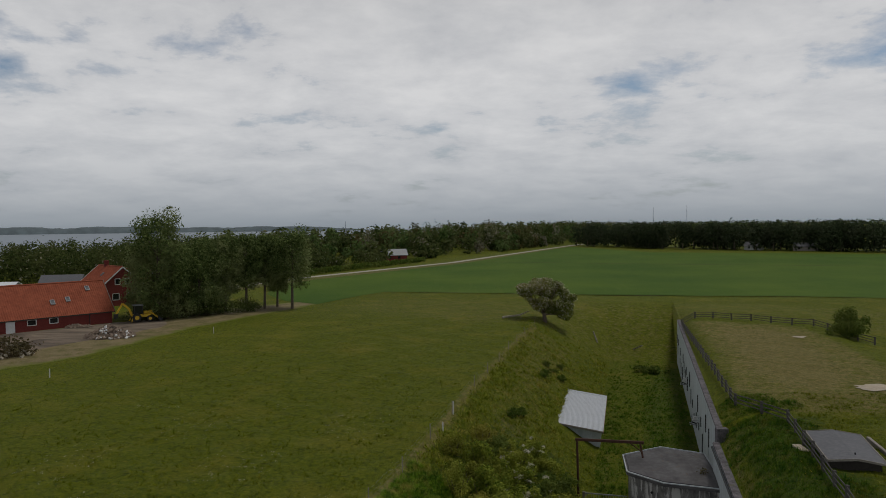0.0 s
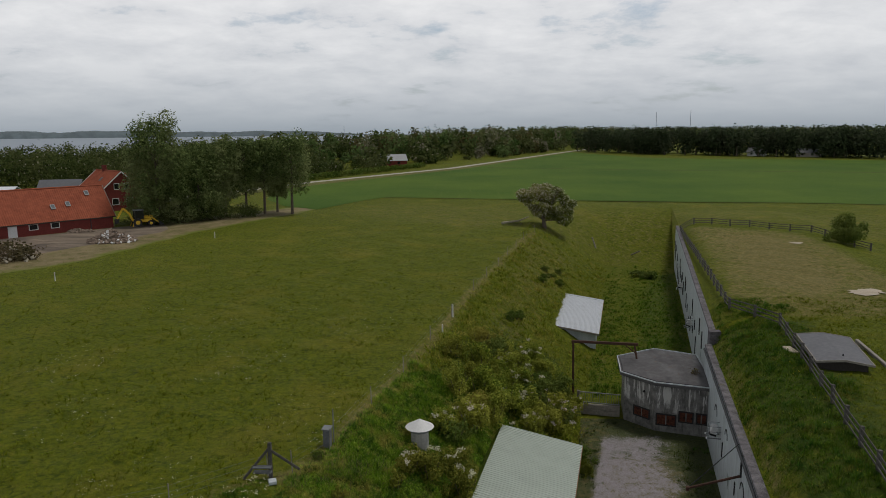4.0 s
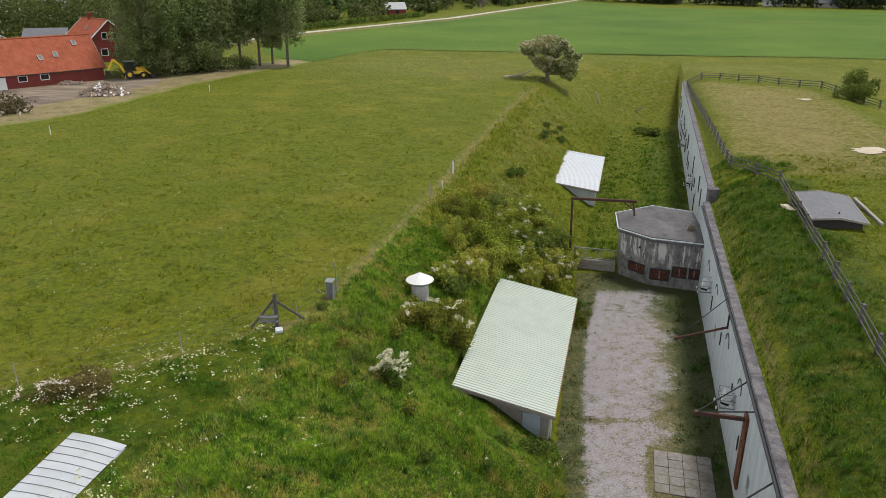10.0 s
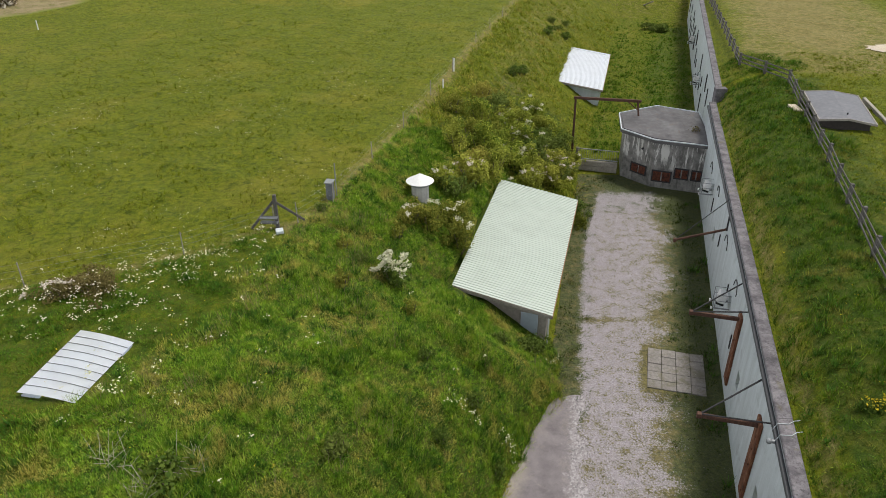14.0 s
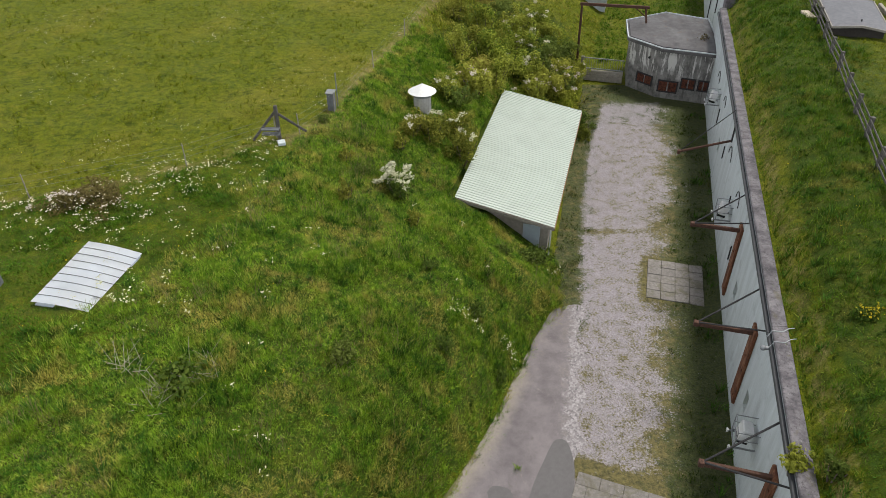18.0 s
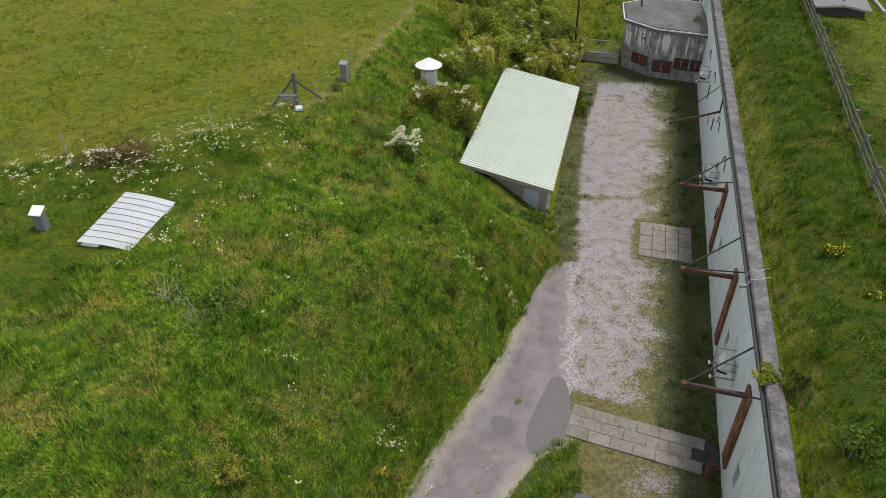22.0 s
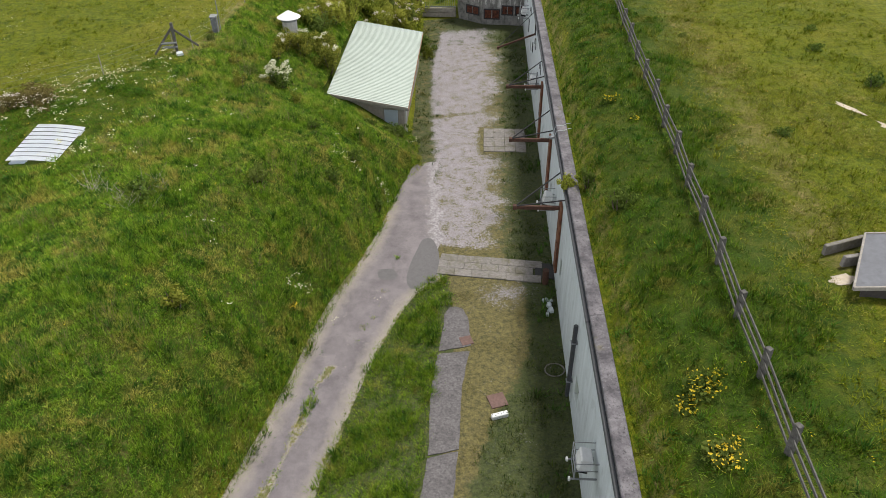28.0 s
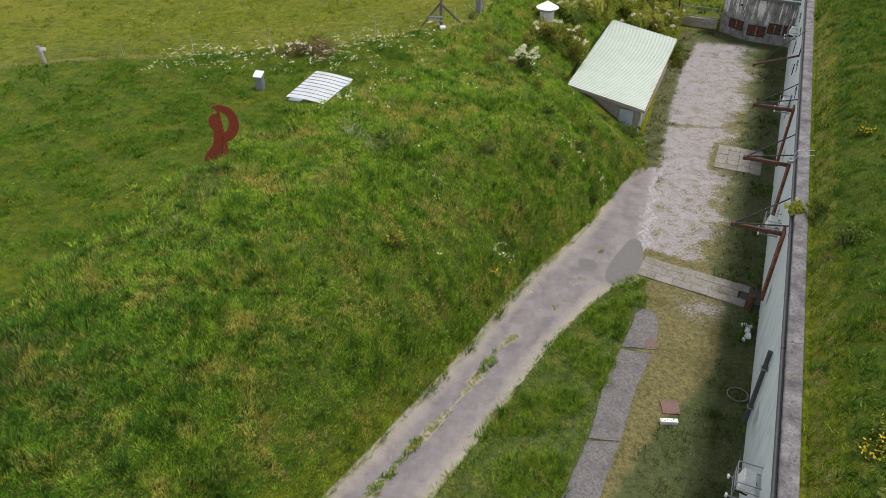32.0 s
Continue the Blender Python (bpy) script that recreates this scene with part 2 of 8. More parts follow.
c = m.mix(m.ramp(m.noise(1.9, 7, 0.8, None, 1.2), (0.60, 0.0), (0.66, 0.5)), c, (0.36, 0.335, 0.31))
c = m.mix(m.ramp(m.noise(0.45, 7, 0.8, None, 2.0), (0.495, 0.0), (0.5, 0.55), (0.505, 0.0)), c, (0.10, 0.09, 0.08))
c = m.mix(m.ramp(edge, (0.10, 0.85), (0.78, 0.0)), c, (0.335, 0.30, 0.262))
c = m.mix(m.ramp(edge, (0.0, 1.0), (0.05, 0.0)), c, (0.155, 0.148, 0.065))
grit = m.n.new("ShaderNodeAttribute")
grit.attribute_name = "grit"
pebble = m.mix(m.voro(13.0, out="Color"), (0.135, 0.126, 0.134), (0.45, 0.425, 0.445))
c = m.mix(m.ramp(m.math("ADD", grit.outputs["Fac"], m.math("MULTIPLY", m.math("SUBTRACT", m.noise(2.2, 7, 0.8), 0.5), 1.9)), (0.5, 0.0), (0.8, 0.9)), c, pebble)
M["drive"] = m.color(m.mix(0.6, c, m.ramp(m.noise(34, 4, 0.75), (0.3, 0.4), (0.68, 1.1)), "MULTIPLY")).bump(m.noise(30, 4), 0.6, 0.015).m
# the yard's floor: gravel, overgrown where "grown" says so, the grass greener or browner by "dry"
m = Mat("gravel_and_weeds", 0.95)
grown, dry = m.n.new("ShaderNodeAttribute"), m.n.new("ShaderNodeAttribute")
grown.attribute_name, dry.attribute_name = "grown", "dry"
stone = m.mix(m.voro(19.0, out="Color"), (0.135, 0.124, 0.138), (0.385, 0.358, 0.392))
stone = m.mix(0.5, stone, m.mix(m.voro(34.0, out="Color"), (0.105, 0.097, 0.107), (0.46, 0.43, 0.465)))
stone = m.mix(m.ramp(m.noise(0.8, 5, 0.7), (0.46, 0.0), (0.66, 0.22)), stone, (0.21, 0.19, 0.165))
# dark weeds; part of the wall's shade is put into this colour
lush = m.mix(m.ramp(m.noise(5.0, 5, 0.75), (0.35, 0.0), (0.65, 1.0)), (0.020, 0.034, 0.005), (0.068, 0.082, 0.016))
brown = m.mix(m.ramp(m.noise(4.5, 7, 0.82), (0.38, 0.0), (0.60, 1.0)), (0.045, 0.043, 0.012), (0.160, 0.138, 0.044))
dryish = m.math("ADD", dry.outputs["Fac"], m.math("MULTIPLY", m.math("SUBTRACT", m.noise(1.6, 6, 0.7), 0.5), 1.6))
weed = m.mix(m.ramp(dryish, (0.35, 0.0), (0.65, 1.0)), lush, brown)
over = m.math("ADD", grown.outputs["Fac"], m.math("ADD", m.math("MULTIPLY", m.math("SUBTRACT", m.noise(1.5, 7, 0.75), 0.5), 1.7), m.math("MULTIPLY", m.math("SUBTRACT", m.noise(11.0, 5, 0.8), 0.5), 2.6)))
c = m.mix(m.ramp(over, (0.30, 0.0), (0.62, 0.95)), stone, weed)
M["gravel"] = m.color(m.mix(0.45, c, m.ramp(m.noise(30, 4, 0.75), (0.32, 0.35), (0.64, 1.1)), "MULTIPLY")).bump(m.voro(11.0), 0.8, 0.035).m
m = Mat("bare_soil", 0.95)
c = m.mix(m.ramp(m.noise(0.22, 6, 0.65, m.stretch(m.pos, (0.5, 1.2, 1)), 1.2), (0.38, 0.0), (0.62, 1.0)), (0.085, 0.068, 0.056), (0.235, 0.190, 0.145))
c = m.mix(m.ramp(m.noise(1.2, 6, 0.75), (0.5, 0.0), (0.66, 0.5)), c, (0.15, 0.125, 0.10))
M["soil"] = m.color(c).bump(m.noise(1.5, 6), 0.5, 0.08).m
M["road"] = plain("gravel_road", (0.40, 0.38, 0.345), 0.95, grain=4.0, vary=0.2)


m = Mat("mown_straw", 0.95, spec=0.15)
rim = m.n.new("ShaderNodeAttribute")
rim.attribute_name = "rim"
c = m.mix(m.ramp(m.noise(0.35, 6, 0.7, None, 0.6), (0.38, 0.0), (0.62, 1.0)), (0.115, 0.104, 0.042), (0.215, 0.172, 0.098))
c = m.mix(m.ramp(m.noise(2.5, 6, 0.75), (0.5, 0.0), (0.65, 0.5)), c, (0.27, 0.22, 0.14))
edge = m.math("ADD", rim.outputs["Fac"], m.math("MULTIPLY", m.math("SUBTRACT", m.noise(0.5, 6, 0.75), 0.5), 2.2))
c = m.mix(m.ramp(edge, (0.1, 1.0), (0.95, 0.0)), c, (0.115, 0.140, 0.018))
M["straw"] = m.color(c).bump(m.noise(6.0), 0.4, 0.05).m
M["patch"] = plain("asphalt_patch", (0.135, 0.130, 0.135), 0.95, grain=40.0, vary=0.3)
M["sand"] = plain("pale_sand", (0.46, 0.40, 0.32), 0.95, grain=6.0, vary=0.25)
m = Mat("concrete_slab", 0.95)
c = m.mix(m.ramp(m.noise(7.0, 6, 0.7), (0.32, 0.0), (0.68, 1.0)), (0.135, 0.125, 0.120), (0.255, 0.240, 0.228))
c = m.mix(m.ramp(m.random(), (0.0, 0.0), (1.0, 0.35)), c, (0.105, 0.098, 0.090))
c = m.mix(m.ramp(m.noise(1.3, 7, 0.75, None, 0.6), (0.50, 0.0), (0.62, 0.6)), c, (0.105, 0.098, 0.052))
c = m.mix(m.ramp(m.noise(3.5, 7, 0.8, None, 0.8), (0.60, 0.0), (0.66, 0.6)), c, (0.36, 0.345, 0.33))
M["slab"] = m.color(c).bump(m.noise(20, 5), 0.35, 0.015).m
M["pathslab"] = plain("grey_path_concrete", (0.135, 0.127, 0.132), 0.95, grain=11.0, vary=0.55, bump=0.5)
M["block"] = plain("tan_concrete_block", (0.30, 0.275, 0.245), 0.93, grain=6.0, vary=0.3, bump=0.3)
M["ventconcrete"] = plain("pale_concrete", (0.42, 0.415, 0.41), 0.9, grain=5.0, vary=0.25, bump=0.2)
M["redslab"] = plain("red_slab", (0.15, 0.095, 0.085), 0.95, grain=10.0, vary=0.3)
M["rust"] = plain("rusty_iron", (0.085, 0.043, 0.030), 0.85, grain=14.0, vary=0.55, bump=0.5)
m = Mat("rusty_plank", 0.92)
gr = m.noise(5.0, 6, 0.7, m.stretch(m.pos, (1, 1, 0.3)))
M["rustwood"] = m.color(m.ramp(gr, (0.32, (0.035, 0.018, 0.013)), (0.52, (0.135, 0.052, 0.026)), (0.74, (0.25, 0.15, 0.095)))).bump(gr, 0.7, 0.03).m
m = Mat("rust_eaten_shutter", 0.9)
gr = m.noise(4.0, 7, 0.8, None, 0.6)
M["shutter"] = m.color(m.ramp(gr, (0.38, (0.012, 0.010, 0.010)), (0.50, (0.085, 0.026, 0.016)), (0.64, (0.135, 0.055, 0.030)))).bump(gr, 0.6, 0.02).m
M["darkmetal"] = plain("dark_iron", (0.030, 0.030, 0.033), 0.7, grain=20.0, vary=0.4)
M["greymetal"] = plain("grey_metal", (0.22, 0.235, 0.25), 0.55, 0.3, grain=20.0, vary=0.25)
M["cabinet"] = plain("dull_grey_cabinet", (0.12, 0.128, 0.14), 0.6, grain=6.0, vary=0.25)
M["gutter"] = plain("grey_gutter", (0.05, 0.053, 0.06), 0.6, grain=9.0, vary=0.3)
M["whitepaint"] = plain("white_paint", (0.62, 0.63, 0.64), 0.55, grain=6.0, vary=0.12, bump=0.05)
M["darkglass"] = Mat("dark_pane", 0.12, spec=0.5).color((0.012, 0.014, 0.016)).m
M["felt"] = plain("roofing_felt", (0.075, 0.072, 0.072), 0.9, grain=5.0, vary=0.5, bump=0.3)
m = Mat("weathered_deck_felt", 0.6, spec=0.3)
c = m.mix(m.ramp(m.noise(0.6, 6, 0.65, m.stretch(m.pos, (1.0, 0.35, 1)), 0.6), (0.36, 0.0), (0.66, 1.0)), (0.045, 0.043, 0.046), (0.098, 0.095, 0.102))
c = m.mix(m.ramp(m.noise(0.9, 5, 0.7, None, 1.5), (0.58, 0.0), (0.66, 0.55)), c, (0.09, 0.060, 0.045))
M["deckfelt"] = m.color(c).rough(m.ramp(m.noise(1.2, 5, 0.7), (0.35, 0.5), (0.7, 0.8))).bump(m.noise(9, 4), 0.1, 0.01).m
M["felt2"] = plain("grey_felt", (0.135, 0.14, 0.158), 0.8, grain=4.0, vary=0.22, bump=0.15)
M["roofcoat"] = plain("coated_concrete_roof", (0.11, 0.107, 0.112), 0.75, grain=1.1, vary=0.45, bump=0.1)
M["skypane"] = plain("skylight_pane", (0.10, 0.11, 0.125), 0.6, grain=3.0, vary=0.2, bump=0.0)
M["wood"] = plain("shed_wood", (0.20, 0.16, 0.12), 0.9, grain=8.0, vary=0.3)
M["woodbrown"] = plain("brown_board", (0.30, 0.17, 0.10), 0.85, grain=8.0, vary=0.4)
M["wooddark"] = plain("tarred_wood", (0.045, 0.04, 0.036), 0.9, grain=8.0, vary=0.3)
M["palewood"] = plain("weathered_wood", (0.28, 0.26, 0.235), 0.9, grain=9.0, vary=0.3)
M["fencewood"] = plain("old_fence_wood", (0.100, 0.095, 0.090), 0.92, grain=7.0, vary=0.45, bump=0.4)
M["render"] = plain("grey_render", (0.33, 0.30, 0.275), 0.92, grain=6.0, vary=0.25)
M["bluedoor"] = plain("blue_grey_door", (0.40, 0.47, 0.55), 0.5, grain=5.0, vary=0.12)


def sheet_mat(name, base):
    m = Mat(name, 0.5, spec=0.4)
    dirt = m.noise(0.9, 5, 0.6)
    c = m.mix(m.ramp(dirt, (0.45, 0.0), (0.75, 0.35)), base, tuple(v * 0.72 for v in base))
    c = m.mix(m.ramp(m.noise(7.0, 5, 0.7), (0.60, 0.0), (0.75, 0.25)), c, (0.30, 0.31, 0.25))
    return m.color(c).m


M["greensheet"] = sheet_mat("green_sheet", (0.43, 0.485, 0.445))
M["paleroof"] = sheet_mat("pale_roof_sheet", (0.52, 0.555, 0.61))
M["whitesheet"] = sheet_mat("white_sheet", (0.72, 0.76, 0.82))
# concrete with whitewash runs under the roof edge
m = Mat("concrete_stained", 0.93)
run = m.noise(3.0, 5, 0.6, m.stretch(m.pos, (1.6, 1.6, 0.16)), 0.4)
c = m.mix(m.ramp(m.noise(1.4, 6, 0.7), (0.35, 0.0), (0.66, 1.0)), (0.10, 0.10, 0.098), (0.255, 0.25, 0.245))
c = m.mix(m.ramp(m.noise(2.2, 6, 0.75, m.stretch(m.pos, (1.4, 1.4, 0.2)), 0.3), (0.52, 0.0), (0.62, 0.6)), c, (0.06, 0.058, 0.055))
high = m.n.new("ShaderNodeSeparateXYZ")
m.l.new(m.pos, high.inputs[0])
mask = m.math("MULTIPLY", m.ramp(run, (0.515, 0.0), (0.565, 1.0)), m.ramp(m.math("ADD", m.math("MULTIPLY", high.outputs[2], 0.25), m.math("MULTIPLY", m.noise(2.0), 0.5)), (0.66, 0.0), (0.86, 1.0)))
M["wallstain"] = m.color(m.mix(mask, c, (0.52, 0.52, 0.51))).bump(m.noise(16, 5), 0.35, 0.02).m
# clay tiles
m = Mat("clay_tiles", 0.85)
pan = m.n.new("ShaderNodeTexWave")
pan.inputs["Scale"].default_value, pan.bands_direction = 1.1, "X"
m.l.new(m.c, pan.inputs["Vector"])
c = m.mix(m.ramp(m.noise(1.2, 6, 0.7), (0.35, 0.0), (0.65, 1.0)), (0.22, 0.055, 0.028), (0.33, 0.095, 0.05))
c = m.mix(m.ramp(m.noise(6.0, 4, 0.7), (0.55, 0.0), (0.7, 0.5)), c, (0.15, 0.05, 0.032))
M["tiles"] = m.color(c).m
M["brick"] = plain("red_painted_brick", (0.17, 0.035, 0.030), 0.9, grain=9.0, vary=0.35)
M["yellow"] = plain("yellow_paint", (0.62, 0.40, 0.03), 0.5, grain=5.0, vary=0.25)
M["tyre"] = plain("tyre_rubber", (0.03, 0.03, 0.03), 0.9, grain=20.0, vary=0.3)
M["rubble"] = plain("rubble", (0.25, 0.195, 0.155), 0.95, grain=3.0, vary=0.5)
M["corten"] = plain("rusted_steel_plate", (0.165, 0.030, 0.011), 0.75, grain=6.0, vary=0.3, bump=0.15)
M["bark"] = plain("bark", (0.13, 0.105, 0.08), 0.95, grain=9.0, vary=0.5, bump=0.6, depth=0.03)
M["deadwood"] = plain("dead_twigs", (0.36, 0.33, 0.26), 0.95, grain=9.0, vary=0.4)
# blue-grey base holds the air's haze over the distant wood
M["hazedwood"] = plain("hazed_shore_wood", (0.13, 0.165, 0.185), 1.0, grain=0.02, vary=0.3, bump=0.0)


def leaf_mat(name, dark, light, third=None, amount=0.0):
    m = Mat(name, 0.8, spec=0.08)
    c = m.mix(m.island(), dark, light)
    c = m.mix(m.ramp(m.noise(0.5, 4, 0.6), (0.35, 0.0), (0.7, 0.6)), c, tuple(v * 0.6 for v in dark))
    c = m.mix(m.ramp(m.noise(0.11, 3, 0.6), (0.46, 0.0), (0.60, 0.55)), c, (light[0] * 1.05, light[1] * 0.9, light[2] * 1.2))
    if third:
        c = m.mix(m.ramp(m.island(), (1 - amount - 0.001, 0.0), (1 - amount, 1.0)), c, third)
    m.color(c)
    thin, both = m.n.new("ShaderNodeBsdfTranslucent"), m.n.new("ShaderNodeMixShader")
    m.l.new(c, thin.inputs[0])
    both.inputs[0].default_value = 0.4
    m.l.new(m.b.outputs[0], both.inputs[1])
    m.l.new(thin.outputs[0], both.inputs[2])
    m.l.new(both.outputs[0], m.n["Material Output"].inputs[0])
    return m.m


M["leaf_poplar"] = leaf_mat("poplar_leaves", (0.050, 0.088, 0.024), (0.265, 0.330, 0.115))
M["leaf_belt"] = leaf_mat("belt_leaves", (0.032, 0.055, 0.014), (0.118, 0.150, 0.042), (0.30, 0.29, 0.20), 0.03)
M["leaf_wood"] = leaf_mat("dark_wood_leaves", (0.030, 0.048, 0.022), (0.075, 0.100, 0.046))
M["leaf_thorn"] = leaf_mat("hawthorn_leaves", (0.060, 0.115, 0.012), (0.40, 0.45, 0.062))
M["leaf_gold"] = leaf_mat("yellowish_leaves", (0.090, 0.125, 0.014), (0.330, 0.330, 0.055))
M["leaf_dark"] = leaf_mat("dark_leaves", (0.050, 0.095, 0.016), (0.165, 0.225, 0.040))
M["parsley"] = leaf_mat("cow_parsley_heads", (0.58, 0.60, 0.32), (0.80, 0.80, 0.56))
M["leaf_farbelt"] = leaf_mat("far_belt_leaves", (0.058, 0.085, 0.028), (0.165, 0.190, 0.070))
M["leaf_brownish"] = leaf_mat("olive_brown_leaves", (0.060, 0.062, 0.022), (0.165, 0.150, 0.055))
M["leaf_fargreen"] = leaf_mat("fresh_far_leaves", (0.050, 0.095, 0.026), (0.150, 0.225, 0.065))
M["leaf_mayfar"] = leaf_mat("far_flowering_leaves", (0.085, 0.100, 0.045), (0.30, 0.30, 0.19))
M["leaf_mayshoot"] = leaf_mat("briar_shoots", (0.070, 0.100, 0.014), (0.340, 0.340, 0.055))
M["leaf_briar"] = leaf_mat("briar_leaves", (0.050, 0.062, 0.016), (0.185, 0.165, 0.050))
M["blossom"] = leaf_mat("white_blossom", (0.58, 0.58, 0.40), (0.82, 0.81, 0.64))
M["yellow_bloom"] = leaf_mat("yellow_flowers", (0.50, 0.40, 0.02), (0.75, 0.62, 0.05))
M["leaf_mayblossom"] = leaf_mat("may_tree_leaves", (0.085, 0.120, 0.020), (0.290, 0.310, 0.075), (0.62, 0.61, 0.46), 0.12)


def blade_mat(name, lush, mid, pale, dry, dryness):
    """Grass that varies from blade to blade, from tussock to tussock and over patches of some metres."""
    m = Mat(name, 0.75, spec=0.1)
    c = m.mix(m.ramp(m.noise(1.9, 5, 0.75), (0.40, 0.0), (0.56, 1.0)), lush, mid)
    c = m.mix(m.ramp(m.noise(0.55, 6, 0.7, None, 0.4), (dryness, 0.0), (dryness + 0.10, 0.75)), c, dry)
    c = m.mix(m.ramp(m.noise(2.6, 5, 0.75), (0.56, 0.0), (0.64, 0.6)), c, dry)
    # tussock tone varies; its darks also carry the shade between tussocks
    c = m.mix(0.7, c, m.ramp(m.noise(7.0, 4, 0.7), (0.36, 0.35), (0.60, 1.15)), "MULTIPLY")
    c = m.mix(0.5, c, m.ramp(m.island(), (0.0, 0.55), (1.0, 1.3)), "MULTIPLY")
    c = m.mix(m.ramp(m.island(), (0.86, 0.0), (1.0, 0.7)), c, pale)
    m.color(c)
    thin, both = m.n.new("ShaderNodeBsdfTranslucent"), m.n.new("ShaderNodeMixShader")
    m.l.new(c, thin.inputs[0])
    both.inputs[0].default_value = 0.22
    m.l.new(m.b.outputs[0], both.inputs[1])
    m.l.new(thin.outputs[0], both.inputs[2])
    m.l.new(both.outputs[0], m.n["Material Output"].inputs[0])
    return m.m


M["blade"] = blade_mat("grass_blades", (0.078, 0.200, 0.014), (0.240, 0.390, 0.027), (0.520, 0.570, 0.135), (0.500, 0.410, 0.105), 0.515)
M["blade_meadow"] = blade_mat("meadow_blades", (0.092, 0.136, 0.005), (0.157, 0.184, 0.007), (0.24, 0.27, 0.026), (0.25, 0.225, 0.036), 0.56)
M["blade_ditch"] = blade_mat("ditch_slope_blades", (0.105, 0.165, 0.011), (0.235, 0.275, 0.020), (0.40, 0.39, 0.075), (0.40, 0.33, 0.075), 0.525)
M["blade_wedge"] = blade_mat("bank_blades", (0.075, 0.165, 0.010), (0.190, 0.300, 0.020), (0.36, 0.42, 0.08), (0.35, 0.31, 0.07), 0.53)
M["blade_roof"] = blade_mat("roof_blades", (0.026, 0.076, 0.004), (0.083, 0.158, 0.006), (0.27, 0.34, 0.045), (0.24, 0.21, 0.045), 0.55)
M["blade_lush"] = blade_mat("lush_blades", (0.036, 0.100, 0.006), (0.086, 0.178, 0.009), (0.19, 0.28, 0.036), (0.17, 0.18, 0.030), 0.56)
# yard weeds kept dark, with some of the wall's shade painted in
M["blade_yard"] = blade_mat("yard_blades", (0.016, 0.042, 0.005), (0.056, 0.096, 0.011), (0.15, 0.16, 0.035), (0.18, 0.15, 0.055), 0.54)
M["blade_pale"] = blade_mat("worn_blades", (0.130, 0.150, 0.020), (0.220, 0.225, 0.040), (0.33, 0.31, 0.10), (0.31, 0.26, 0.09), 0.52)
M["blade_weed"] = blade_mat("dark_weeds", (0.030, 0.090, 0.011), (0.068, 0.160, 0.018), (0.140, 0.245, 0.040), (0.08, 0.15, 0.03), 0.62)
M["blade_dry"] = leaf_mat("dry_grass_blades", (0.16, 0.15, 0.05), (0.32, 0.28, 0.14))
M["blade_brown"] = blade_mat("brown_grass", (0.055, 0.066, 0.012), (0.132, 0.116, 0.030), (0.22, 0.19, 0.068), (0.18, 0.145, 0.050), 0.50)
M["deadleaf"] = leaf_mat("withered_leaves", (0.055, 0.050, 0.022), (0.165, 0.145, 0.070))

# ---------------------------------------------------------------- building helpers
def link_mesh(name, bm, material, parent=None, label="", smooth=False):
    me = bpy.data.meshes.new(name)
    bm.to_mesh(me)
    bm.free()
    if smooth:
        me.polygons.foreach_set("use_smooth", [True] * len(me.polygons))
    if material:
        me.materials.append(material)
    ob = new(name, me)
    if parent:
        ob.parent = parent
    if label:
        ob["label"] = label
    return ob


def part(name, bm, material, parent, label="", smooth=False):
    return link_mesh(name, bm, material, parent, label, smooth)


def raw(name, verts, faces, material, parent=None, smooth=False):
    me = bpy.data.meshes.new(name)
    me.from_pydata(verts, [], faces)
    me.update()
    if smooth:
        me.polygons.foreach_set("use_smooth", [True] * len(me.polygons))
    if material:
        me.materials.append(material)
    ob = new(name, me)
    if parent:
        ob.parent = parent
    return ob


def quads(name, verts, count, material, parent=None):
    """A mesh of loose quads from an array of 4 * count corners."""
    me = bpy.data.meshes.new(name)
    me.vertices.add(4 * count)
    me.vertices.foreach_set("co", np.asarray(verts, np.float32).ravel())
    me.loops.add(4 * count)
    me.loops.foreach_set("vertex_index", np.arange(4 * count, dtype=np.int32))
    me.polygons.add(count)
    me.polygons.foreach_set("loop_start", np.arange(0, 4 * count, 4, dtype=np.int32))
    me.update(calc_edges=True)
    me.validate()
    me.materials.append(material)
    ob = new(name, me)
    if parent:
        ob.parent = parent
    return ob


def tris(name, verts, count, material):
    """A mesh of loose triangles from an array of 3 * count corners."""
    me = bpy.data.meshes.new(name)
    me.vertices.add(3 * count)
    me.vertices.foreach_set("co", np.asarray(verts, np.float32).ravel())
    me.loops.add(3 * count)
    me.loops.foreach_set("vertex_index", np.arange(3 * count, dtype=np.int32))
    me.polygons.add(count)
    me.polygons.foreach_set("loop_start", np.arange(0, 3 * count, 3, dtype=np.int32))
    me.update(calc_edges=True)
    me.materials.append(material)
    return new(name, me)


def empty(name, m=None):
    ob = new(name)
    ob.empty_display_size = 0.2
    if m is not None:
        ob.matrix_basis = m
    return ob


def box(bm, x0, x1, y0, y1, z0, z1, m=None, bevel=0.0):
    r = bmesh.ops.create_cube(bm, size=1.0, matrix=Matrix.Translation(((x0 + x1) / 2, (y0 + y1) / 2, (z0 + z1) / 2)) @ Matrix.Diagonal((x1 - x0, y1 - y0, z1 - z0, 1)))
    vs = r["verts"]
    if bevel:
        es = list({e for v in vs for e in v.link_edges})
        vs = list({v for f in bmesh.ops.bevel(bm, geom=es, offset=bevel, segments=1, affect="EDGES")["faces"] for v in f.verts} | {v for v in vs if v.is_valid})
    if m is not None:
        bmesh.ops.transform(bm, matrix=m, verts=vs)
    return vs


